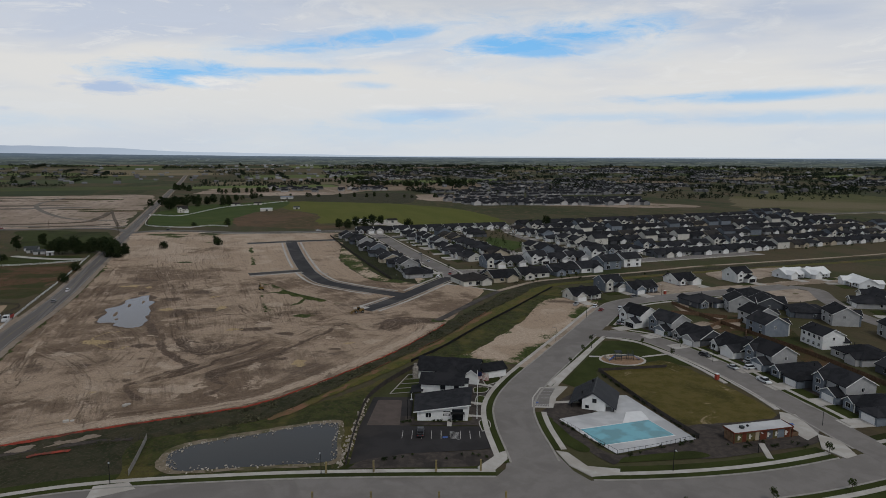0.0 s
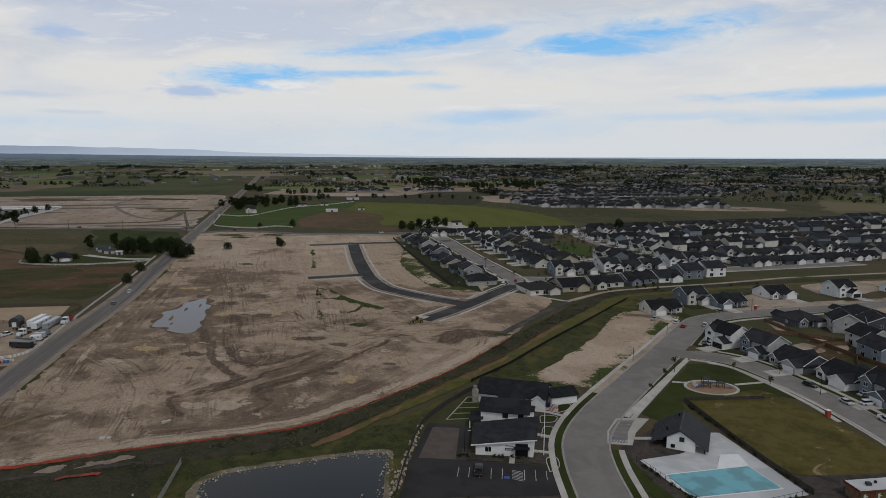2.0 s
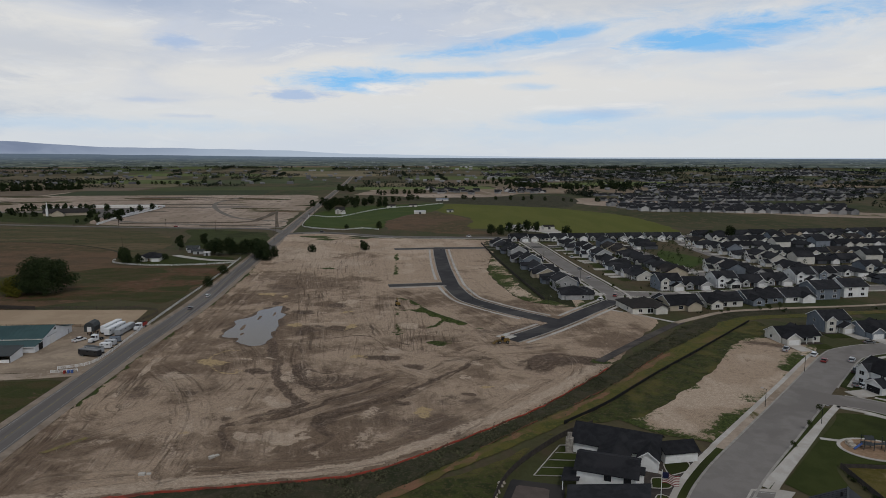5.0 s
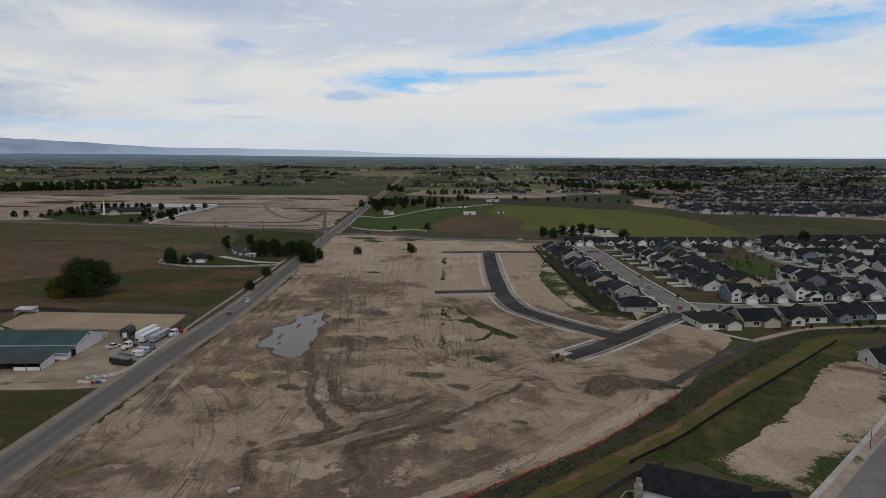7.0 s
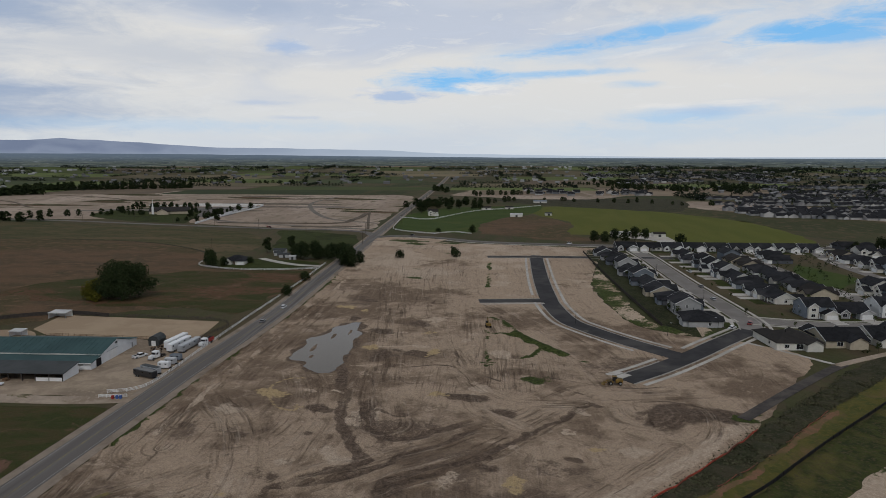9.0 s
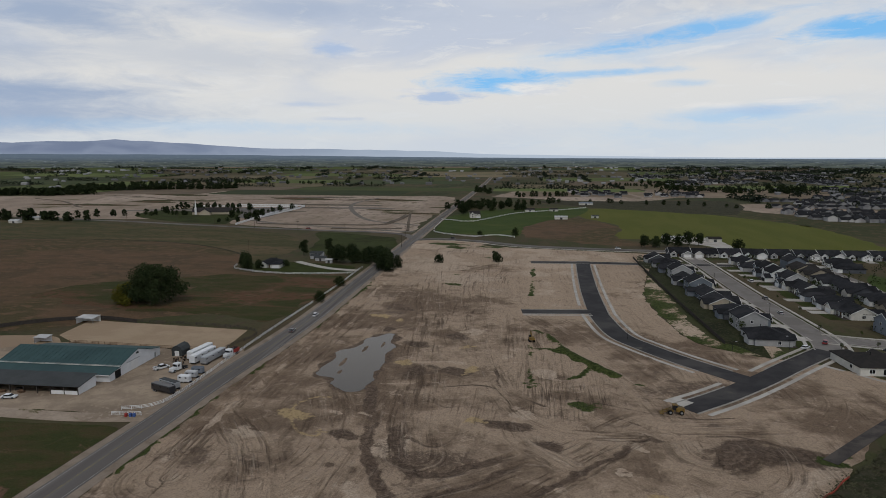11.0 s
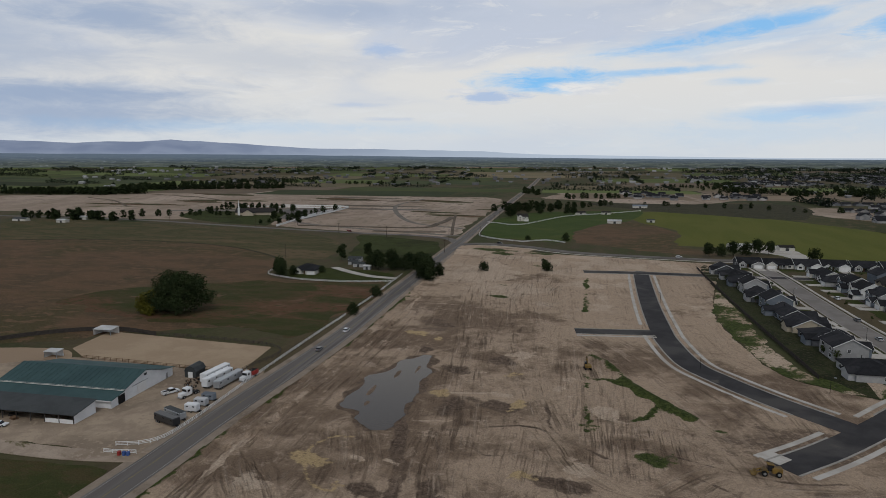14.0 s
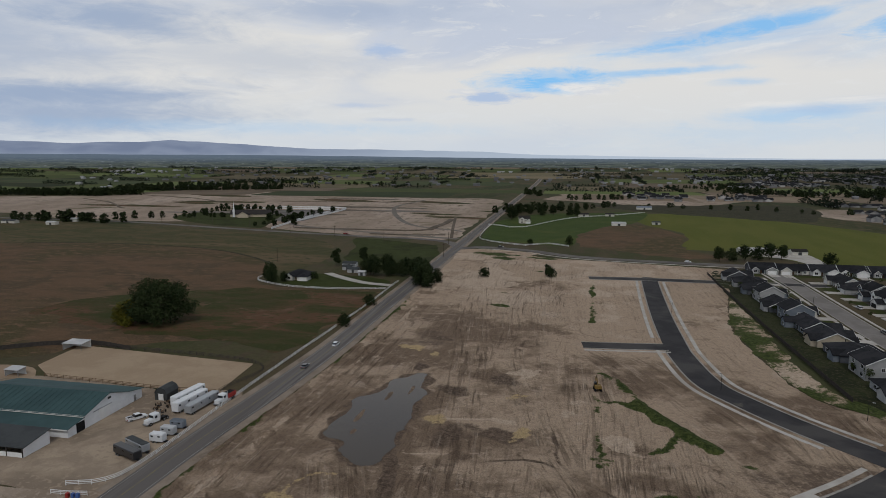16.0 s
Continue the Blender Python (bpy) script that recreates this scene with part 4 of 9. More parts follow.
def site_relief(x, y):
    h = 0.10 + 0.20 * cloudy(x, y, 9.0, 31) + 0.12 * cloudy(x, y, 3.0, 32, 2)
    for t, wd in TRACKS + FINE:
        line = spline(t, 4)
        h = h + min(0.4, 0.1 * wd + 0.05) * (stroke(x, y, line, wd + 2.4, 0.9) - 1.3 * stroke(x, y, line, wd, 0.7)) * (0.8 + 1.2 * cloudy(x, y, 7.0, 33, 2))
    h = h + 1.1 * stroke(x, y, [(-105, 379), (-90, 359), (-82, 351), (-66, 338.5)], 3.5, 1.8)
    h = h + 1.3 * np.clip(1 - np.hypot((x + 20) / 15, (y - 290) / 10), 0, 1)
    lump = cloudy(x, y, 5.0, 34, 3)
    h = h + 0.9 * stroke(x + 4 * lump, y, [on_main(y, 17.0) for y in (205, 229, 268, 300, 339, 380, 430, 520)], 1.6, 0.9) * np.clip(0.7 + 2 * lump, 0, 1.4)
    h = h + 0.6 * stroke(x + 3 * lump, y, [on_main(y, 10.0) for y in (205, 229, 268, 300, 339, 380, 430, 520)], 1.4, 0.8) * np.clip(0.7 + 2 * lump, 0, 1.4)
    d, _, _ = nearest(PUDDLE, x, y)
    wet = np.where(inside(PUDDLE, x, y), 1.0, np.clip(1 - d / 8.0, 0, 1))
    road = np.maximum(stroke(x, y, [(-140, 600), (-138.5, 577), (-115, 496), (-98, 440), (-88, 418), (-74, 398), (-58, 382), (-40, 369), (-24, 358)], 24.0, 3.0), stroke(x, y, [(-46, 316), (-22, 358), (6, 408)], 26.0, 3.0))
    road = np.maximum(road, np.maximum(stroke(x, y, [(-134, 414), (-98, 431)], 18.0, 3.0), stroke(x, y, [(-184, 564), (-138, 583), (-40, 618)], 16.0, 3.0)))
    road = np.maximum(road, stroke(x, y, [(-2, 298), (26, 354), (36, 376)], 8.0, 2.0))
    return np.maximum(h * (1 - wet) * (1 - road), 0.0)


patch("building_site", SITE, 0.03, 0.55, M_SOIL, "bare graded soil with tracks and damp patches", "bare ground", 0.8, site_relief, site_marks, passes=site_passes)
patch("puddle", PUDDLE, 0.07, 0.6, M_PUDDLE, "shallow muddy rain puddle on bare soil", "puddle", 1.2)
for cx, cy, rx, ry in ((-162.5, 308, 0.9, 5.0), (-164.5, 326, 0.8, 4.0), (-161, 334, 0.6, 3.5), (-157, 298, 0.7, 2.0)):
    bar = [(cx + rx * math.cos(a * 0.785) - 0.3 * ry * math.sin(a * 0.785), cy + ry * math.sin(a * 0.785)) for a in range(8)]
    patch("mud_bar", bar, 0.085, 0.5, M_SOIL, "thin mud bar rising out of the puddle", "mud", 0.5, None, lambda x, y: np.stack([0.5 + 0 * x, 0 * x, 0 * x, 0 * x], 1))

# farmland and verges
patch("pasture", [(-262, 345), (-238, 380), (-268, 462), (-330, 438), (-362, 452), (-380, 500), (-480, 560), (-640, 590), (-760, 560), (-760, 300), (-500, 150), (-330, 270), (-300, 310)], 0.01, 6.0, M_PASTURE, "brown dry pasture with green streaks", "field", 3.0)
RIM = spline([(-760, 400), (-708, 441), (-644, 486), (-560, 518), (-490, 525), (-425, 510), (-384, 487), (-366, 462)], 6.0)
patch("grass_margin", RIM + [(-366, 500), (-390, 560), (-470, 625), (-620, 630), (-760, 610), (-900, 560)], 0.045, 6.0, M_MARGIN, "tan and green grass margin beyond the pasture", "field", 2.0)
setting("field_edge", ribbon(Shape(), RIM, -1.3, 1.3, -0.1, 0.08), M_WEEDS, "dark weedy edge of the pasture", "verge")
patch("rough_meadow", [(-232, 336), (-252, 345), (-330, 325), (-395, 330), (-390, 375), (-370, 400), (-330, 430), (-268, 458), (-240, 390)], 0.03, 4.0, M_PASTURE2, "patchy green and reddish rough meadow", "field", 6.0)
patch("small_field", [(-345, 650), (-268, 530), (-290, 520), (-360, 540), (-400, 600), (-440, 655)], 0.02, 5.0, M_LAWN, "green paddock beside the road", "field", 2.0)
patch("crop_field", [(-150, 740), (-100, 748), (-52, 708), (-10, 716), (60, 730), (72, 800), (11, 975), (-157, 1110), (-266, 1090), (-242, 960), (-170, 860)], 0.02, 8.0, M_CROP, "bright green young crop field", "field", 4.0)
patch("brown_field", [(-232, 712), (-160, 690), (-105, 700), (-150, 745), (-175, 860), (-240, 930), (-262, 880), (-262, 800)], 0.034, 6.0, M_PASTURE, "dry brown field beside the crop", "field", 5.0)
patch("lawn_hill", [(-330, 706), (-262, 705), (-240, 712), (-262, 800), (-262, 900), (-246, 960), (-272, 1115), (-330, 1080), (-395, 1000), (-400, 900), (-386, 838)], 0.03, 6.0, M_PARK, "smooth green pasture round a farmstead", "field", 2.0)
patch("graded_land", [(-350, 684), (-430, 674), (-556, 672), (-690, 690), (-765, 650), (-869, 622), (-1010, 618), (-1200, 610), (-1480, 640), (-1500, 800), (-1330, 960), (-1330, 1110), (-1192, 1227), (-1000, 1215), (-850, 1205), (-700, 1250), (-590, 1275), (-470, 1010)], 0.02, 10.0, M_FARDIRT, "pale bare land graded for building", "bare ground", 8.0)
for line, w in (([(-560, 690), (-500, 712), (-425, 744), (-432, 790), (-440, 822), (-462, 878)], 7.0), ([(-452, 690), (-415, 702), (-380, 722)], 6.0), ([(-363, 706), (-410, 790), (-470, 900)], 3.0), ([(-640, 1085), (-740, 1084), (-900, 1010)], 4.0), ([(-1000, 760), (-1150, 830), (-1280, 860)], 4.0), ([(-900, 900), (-1100, 980), (-1300, 1000)], 4.0)):
    s = ribbon(Shape(), spline(line, 12), -w * 0.55, w * 0.55, -0.1, 0.6)
    setting("soil_bank", s, M_TOPSOIL, "low dark bank of heaped topsoil", "soil bank")
for cx, cy, rx, ry in ((-640, 1140, 70, 22), (-820, 1090, 80, 25), (-520, 930, 40, 14), (-1150, 1080, 90, 30), (-1000, 900, 60, 20)):
    patch("weed_patch", [(cx + rx * math.cos(q * 0.785), cy + ry * math.sin(q * 0.785)) for q in range(8)], 0.06, 8.0, M_PASTURE2, "weedy green patch on graded land", "weeds", 8.0)
for k in range(14):
    q = random.Random(40 + k)
    u0, v0 = q.uniform(-430, -1050), q.uniform(740, 1180)
    cu, cv, ln, wd = u0, v0 - 0.1 * (u0 + 700), q.uniform(40, 130), q.uniform(3, 9)
    patch("weed_patch", [(cu + ln * math.cos(0.35 + 0.785 * j) * 0.9 - wd * math.sin(0.785 * j) * 0.3, cv + ln * 0.33 * math.cos(0.785 * j) + wd * math.sin(0.785 * j)) for j in range(8)], 0.05 + 0.004 * k, 7.0, (M_PASTURE2, M_TOPSOIL, M_DUSTROAD)[k % 3], ("thin weedy streak on graded land", "dark streak of turned soil", "grey wheel-packed streak")[k % 3], "bare ground", 5.0)
patch("graded_land", [(-520, 1330), (-330, 1270), (-240, 1290), (-180, 1500), (-300, 1700), (-560, 1760)], 0.04, 12.0, M_FARDIRT, "pale bare land graded for building", "bare ground", 10.0)
patch("graded_land", [(-70, 1190), (60, 1080), (300, 1000), (420, 1040), (280, 1160), (90, 1290), (-50, 1330)], 0.04, 12.0, M_FARDIRT, "pale bare land graded for building", "bare ground", 10.0)
patch("graded_land", [(610, 930), (720, 970), (900, 1150), (1100, 1300), (1250, 1200), (1100, 980), (850, 880), (680, 860)], 0.04, 12.0, M_FARDIRT, "pale bare land graded for building", "bare ground", 10.0)
patch("meadow", [(455, 985), (500, 1100), (575, 1275), (760, 1440), (900, 1400), (860, 1150), (720, 960), (560, 900)], 0.05, 14.0, material("pale_meadow", [(0.088, 0.084, 0.036), (0.068, 0.072, 0.028), (0.125, 0.104, 0.060)], 0.012, 0.95, 0.2, 0.8, fine=0.3), "pale green open meadow among houses", "field", 12.0)
patch("dark_field", [(-420, 1232), (-250, 1300), (-80, 1378), (-55, 1090), (-150, 1085), (-283, 1133)], 0.05, 10.0, M_WEEDS, "dark green strip of fallow land", "field", 6.0)
patch("dark_field", [(-250, 1120), (-150, 1115), (0, 1000), (80, 830), (160, 820), (330, 880), (330, 990), (60, 1070), (-90, 1190), (-240, 1260)], 0.02, 10.0, M_FALLOW, "dull green and brown fallow field", "field", 6.0)


def quilt():
    """Far fields in the section grid."""
    rnd = random.Random(5)
    mats = [material("far_green_field", [(0.072, 0.092, 0.030), (0.086, 0.102, 0.036)], 0.01, 0.95, fine=0.2, vary=0.8), material("far_dry_field", [(0.135, 0.110, 0.066), (0.110, 0.092, 0.056)], 0.01, 0.95, fine=0.2, vary=0.8),
            material("far_dark_field", [(0.034, 0.044, 0.020), (0.044, 0.052, 0.024)], 0.01, 0.95, fine=0.2, vary=0.8), material("far_ploughed_field", [(0.17, 0.13, 0.092), (0.14, 0.108, 0.076)], 0.01, 0.95, fine=0.2, vary=0.8)]
    names = ["bright green distant field", "dry straw-coloured distant field", "dark green distant field", "brown ploughed distant field"]
    v = 1420.0
    while v < 4300:
        h = rnd.uniform(110, 260) * (1 + (v - 1400) / 4000)
        u = -3200 + rnd.uniform(0, 200)
        while u < 3200:
            wd = rnd.uniform(200, 520)
            x, y, _ = uv(u + wd / 2, v + h / 2)
            if math.hypot(x, y) < 4500 and rnd.random() < (0.8 if x < 0 else 0.5) and abs(u + wd / 2 + 60) > 40:
                k = rnd.choices(range(4), (5, 3, 3, 2) if x < 0 else (4, 3, 5, 1))[0]
                poly = [uv(u + 6, v + 6)[:2], uv(u + wd - 6, v + 6)[:2], uv(u + wd - 6, v + h - 6)[:2], uv(u + 6, v + h - 6)[:2]]
                patch("crop_field", poly, 0.25, 36.0, mats[k], names[k], "field", 0.0, None, None, rise, False)
            u += wd
        v += h


quilt()

# canal verge: weeds, bank, mown strip
CANAL = spline([(-160, 140), (-128, 151), (-103, 161), (-77, 171), (-49, 185), (-27, 207), (-5, 247), (12, 285), (33, 337), (44, 362), (62, 388), (90, 402), (125, 418), (172, 436), (246, 462), (370, 506), (560, 575)], 4.0)
SILT_LINE = [(-104, 157.5), (-87, 165.5), (-67, 174), (-53, 181.5), (-45, 193), (-33, 213), (-20, 235), (-10, 250.5), (0, 268), (7.5, 283.5), (22, 314), (45, 356), (52, 372)]
BANK_LINE = [(-12, 235), (-10, 238), (0, 253.5), (8, 269), (20, 292), (41, 330), (66, 376.5)]


def hummocks(size, high):
    return lambda x, y: high * (0.5 + cloudy(x, y, size, 71, 3))


patch("ditch_verge", RED_LINE + [(11, 311), (24.5, 336.5), (35, 361), (46, 374)] + SILT_LINE[::-1] + [(-128, 149)], 0.09, 0.8, M_WEEDS, "dark grey-green weeds of the canal verge", "verge", 0.5, hummocks(4.0, 0.5))
patch("canal_bank", SILT_LINE[3:] + [(62, 380), (66, 377)] + BANK_LINE[::-1] + [(-28, 212), (-40, 196)], 0.10, 0.8, M_BANK, "mossy yellow-green canal bank", "verge", 0.6, hummocks(5.0, 0.35))
patch("bare_strip", [(x + 0.4, y - 0.2) for x, y in SILT_LINE[3:11]] + [(x + 2.6, y - 1.3) for x, y in SILT_LINE[3:11]][::-1], 0.16, 0.6, material("reddish_soil", [(0.17, 0.092, 0.056), (0.12, 0.082, 0.042), (0.09, 0.076, 0.028)], 0.25, 0.95, 0.1, 2.0, fine=0.4), "bare reddish soil strip on the canal bank", "verge", 1.0, hummocks(5.0, 0.3))
patch("green_bank", BANK_LINE[1:] + [(72, 372), (66, 352), (58, 344), (50, 330), (38, 297), (22, 265), (12, 248), (2, 241), (-4, 239)], 0.082, 0.8, M_GREENBANK, "fresh green weeds below the silt fence", "verge", 0.8, hummocks(3.0, 0.4))


def on_canal(y):
    return min(range(len(CANAL)), key=lambda i: abs(CANAL[i][1] - y))


K1 = on_canal(366)
setting("ditch_verge", ribbon(Shape(), CANAL[K1:], -7.0, 3.0, -0.1, 0.085), M_WEEDS, "weedy grey-green canal verge", "verge")
setting("canal_bank", ribbon(Shape(), CANAL[K1:], 1.5, 9.0, -0.1, 0.07), M_BANK, "mossy yellow-green canal bank", "verge")
patch("lawn", [(-79, 144), (-83, 168), (-48, 187), (-26, 209), (-12, 233), (-18, 222), (-24, 200), (-26, 178), (-27, 150)], 0.06, 1.5, M_GREENBANK, "dark grass slope beside the pond", "lawn", 0.6)
patch("verge", [(-170, 105), (-110, 133), (-80, 146), (-83, 167), (-104, 160), (-128, 150), (-165, 137)], 0.05, 2.0, M_WEEDS, "dark rough grass below the canal", "verge", 1.0)


# ---- roads, kerbs, pavements ----
# the county road, across the section
MAIN = [on_main(y) for y in list(range(-20, 1300, 20)) + list(range(1300, 4600, 60))]
setting("road", ribbon(Shape(), MAIN, -4.7, 4.7, -0.1, 0.12, rise), M_COUNTY, "straight worn two-lane county road", "road")
setting("road_shoulder", ribbon(Shape(), MAIN[:90], 4.7, 7.6, -0.1, 0.09, rise), M_SHOULDER, "gravel shoulder along the county road", "road")
setting("road_shoulder", ribbon(Shape(), MAIN[:90], -7.4, -4.7, -0.1, 0.09, rise), M_SHOULDER, "gravel shoulder along the county road", "road")
for off, mat in ((-0.14, M_YPAINT), (0.14, M_YPAINT), (4.0, M_WPAINT), (-4.0, M_WPAINT)):
    setting("road_marking", ribbon(Shape(), MAIN[:90], off - 0.05, off + 0.05, 0.10, 0.126, rise), mat, "thin worn painted road line", "road marking")

CROSS = spline([(-323, 637), (-302, 662), (-262, 663), (-205, 652), (-104, 671), (0, 709), (140, 752), (420, 855), (900, 1030)], 8.0)
setting("road", ribbon(Shape(), CROSS, -5.5, 5.5, -0.1, 0.11), M_ASPHALT, "cross road at the far edge of the site", "road")
setting("pavement", ribbon(Shape(), CROSS[3:], 9.0, 10.8, -0.1, 0.13), M_CONCRETE, "pale pavement beside the cross road", "pavement")
CROSSL = spline([(-325, 652), (-350, 676), (-389, 681), (-450, 668), (-519, 658), (-637, 646), (-767, 634), (-900, 600), (-1400, 430)], 10.0)
setting("road", ribbon(Shape(), CROSSL, -5.0, 5.0, -0.1, 0.10), M_ASPHALT, "cross road between pasture and graded land", "road")
setting("road", ribbon(Shape(), spline([(-380, 760), (-480, 800), (-640, 1000), (-700, 1180)], 12), -3.5, 3.5, -0.1, 0.08), M_DUSTROAD, "grey new road base on graded land", "road")
setting("road", ribbon(Shape(), spline([(-352, 700), (-430, 700), (-540, 705), (-600, 720)], 12), -4.5, 4.5, -0.1, 0.08), M_DUSTROAD, "grey new road base on graded land", "road")


LIFT = [0.0]


def lift():
    """A few millimetres more each time, so that no two slabs lie in one plane."""
    LIFT[0] = (LIFT[0] + 1) % 11
    return LIFT[0] * 0.0035


def street(line, half, mat, label, walk_l=None, walk_r=None, kerb=True, curb_z=0.16):
    """Carriageway with kerbs and, set back from them, pavements; walk_*: gap to the kerb and width."""
    setting("road", ribbon(Shape(), line, -half, half, -0.1, 0.08 + lift()), mat, label, "road")
    if kerb:
        for s0 in (-1, 1):
            a, b = sorted((s0 * half, s0 * (half + 0.6)))
            setting("kerb", ribbon(Shape(), line, a, b, -0.1, curb_z + lift()), M_KERB, "concrete kerb and gutter", "kerb")
    for sgn, wk in ((-1, walk_l), (1, walk_r)):
        if wk:
            a, b = sorted((sgn * (half + 0.6 + wk[0]), sgn * (half + 0.6 + wk[0] + wk[1])))
            setting("pavement", ribbon(Shape(), line, a, b, -0.1, curb_z + lift()), M_CONCRETE, "pale concrete pavement", "pavement")


# new streets on the site
NEW_N = spline([(-141, 590), (-139, 577), (-115, 496), (-97, 441), (-90, 422), (-76, 394), (-63, 381), (-45, 367.5), (-22, 354)], 3.0)
street(NEW_N, 4.9, M_NEWASPHALT, "new black asphalt street across the site", None, None, False)
NEW_E = spline([(-40, 318), (-29.6, 335.6), (-18.5, 358), (-8.5, 380.7), (4.5, 408.5)], 2.0)
setting("road", ribbon(Shape(), NEW_E, -4.4, 4.4, -0.1, 0.10), M_NEWASPHALT, "new black asphalt street stub", "road")


def near_i(line, x, y):
    return min(range(len(line)), key=lambda i: (line[i][0] - x) ** 2 + (line[i][1] - y) ** 2)


def edge(line, i0, i1, off, w, name, mat, label, z=0.16):
    a, b = sorted((off, off + w))
    setting(name, ribbon(Shape(), line[i0:i1], a, b, -0.1, z + lift()), mat, label, name)


def run(line, p0, p1, off, w, name, mat, label, z=0.16):
    a, b = sorted((near_i(line, *p0), near_i(line, *p1)))
    edge(line, a, b + 1, off, w, name, mat, label, z)


KERB, PAVE, GRASS = ("kerb", M_KERB, "concrete kerb and gutter"), ("pavement", M_CONCRETE, "pale concrete pavement"), ("lawn_strip", M_LAWN, "dark grass strip between kerb and pavement")
run(NEW_N, (-138, 576), (-101, 444), 7.4, 1.6, *PAVE)
run(NEW_N, (-93, 427), (-36, 366), 7.4, 1.6, *PAVE)
run(NEW_N, (-138, 576), (-30, 362), -9.0, 1.6, *PAVE)
run(NEW_N, (-138, 576), (-101, 444), 4.9, 0.6, *KERB)
run(NEW_N, (-93, 427), (-34, 364), 4.9, 0.6, *KERB)
run(NEW_N, (-138, 576), (-30, 362), -5.5, 0.6, *KERB)
for off, p0, p1 in ((4.4, (-42, 319), (4, 409)), (-5.0, (-42, 319), (-28, 344)), (-5.0, (-15, 369), (4, 409))):
    run(NEW_E, p0, p1, off, 0.6, *KERB)
for off, p0, p1 in ((6.6, (-41, 321), (4, 409)), (-8.2, (-42, 319), (-27, 346)), (-8.2, (-17, 365), (2, 405))):
    run(NEW_E, p0, p1, off, 1.6, *PAVE)
setting("pavement", ribbon(Shape(), [(-43.6, 321), (-41, 326)], -2.2, 3.4, -0.1, 0.17), M_CONCRETE, "concrete apron at the street end", "pavement")
STUB = [(-129, 416), (-112, 424), (-98, 431)]
street(STUB, 4.3, M_NEWASPHALT, "short black asphalt stub", None, (1.6, 1.5))
UPPER = spline([(-176, 567), (-138, 583), (-90, 599), (-40, 618)], 4.0)
street(UPPER, 4.8, M_NEWASPHALT, "dark asphalt street along the site's far edge", None, None)
setting("path", ribbon(Shape(), spline([(-2.5, 297.5), (13, 329), (28, 357.5), (35, 369)], 4), -1.9, 1.9, -0.1, 0.12), M_TRACK, "dark gravel service track", "path")
setting("path", ribbon(Shape(), spline([(2, 386), (19.5, 375.5), (32, 367.5)], 4), -0.9, 0.9, -0.1, 0.14), M_CONCRETE, "concrete footpath to the canal", "path")
CPATH = spline([(32, 366), (42.5, 378.5), (59, 396), (77, 405.5), (95, 414), (133, 429.5), (180, 453), (222, 468), (305, 497), (420, 541), (560, 592)], 4.0)
setting("path", ribbon(Shape(), CPATH, -1.6, 1.6, -0.1, 0.14), M_LOTDIRT, "pale canal path", "path")

# streets of the finished quarter
FRONT = spline([(-180, 88), (-135, 114), (-100, 128.5), (-80, 134.5), (-52, 138.2), (-25, 140.2), (16, 141.0), (40, 139.5), (66, 141.5), (90, 146.5), (119, 156.5), (160, 172), (240, 205), (340, 246)], 3.0)
setting("road", ribbon(Shape(), FRONT, -5.6, 5.6, -0.1, 0.08), M_ASPHALT2, "wide grey collector street", "road")
EAST = spline([(24.5, 143), (23.8, 158), (22.0, 178), (23.0, 194), (30, 213), (44.5, 241), (65, 280), (88, 324), (97, 335.5), (112, 345), (140, 356), (175, 369), (212, 383)], 3.0)
setting("road", ribbon(Shape(), EAST, -6.0, 6.0, -0.1, 0.09), M_ASPHALT2, "curving grey residential street", "road")
LANE = spline([(66, 276), (78, 275), (90, 267), (98, 250), (105, 228), (109, 205), (113, 186), (116, 168), (120, 154)], 3.0)
setting("road", ribbon(Shape(), LANE, -5.2, 5.2, -0.1, 0.10), M_ASPHALT2, "grey residential lane", "road")
LANE2 = spline([(212, 383), (222, 372), (214, 345), (208, 310), (214, 270), (226, 232), (236, 204)], 3.0)
setting("road", ribbon(Shape(), LANE2, -5.2, 5.2, -0.1, 0.07), M_ASPHALT2, "grey residential lane", "road")


for line, p0, p1, off in ((FRONT, (-150, 106), (13, 141), -1), (FRONT, (37, 140), (107, 152), -1), (FRONT, (124, 158), (340, 246), -1), (FRONT, (-150, 106), (340, 246), 1)):
    run(line, p0, p1, off * 5.6, off * 0.6, *KERB)
    run(line, p0, p1, off * 6.2, off * 2.0, *GRASS, z=0.12)
    run(line, p0, p1, off * 8.2, off * 1.6, *PAVE)
    run(line, p0, p1, off * 9.8, off * 3.0, "lawn_strip", M_LAWN, "dark grass beside the pavement", z=0.045)
for line, p0, p1, off in ((EAST, (23, 155), (212, 383), -1), (EAST, (23, 155), (62, 274), 1), (EAST, (71, 292), (212, 383), 1), (LANE, (76, 275), (116, 164), 1), (LANE, (76, 275), (114, 176), -1)):
    run(line, p0, p1, off * (6.0 if line is EAST else 5.2), off * 0.6, *KERB)
for line, p0, p1, off in ((EAST, (23, 155), (37, 226), -1), (EAST, (23.6, 160), (22.6, 189), 1), (EAST, (30, 213), (60, 270), 1), (EAST, (72, 294), (175, 369), 1), (LANE, (80, 275), (108, 216), 1), (LANE, (80, 275), (114, 176), -1)):
    h = 6.6 if line is EAST else 5.8
    run(line, p0, p1, off * h, off * 1.9, *GRASS, z=0.12)
    run(line, p0, p1, off * (h + 1.9), off * 1.6, *PAVE)
run(EAST, (37, 226), (88, 324), -6.6, -2.2, "pavement", M_LOTDIRT, "unfinished pavement edge with loose soil", z=0.13)
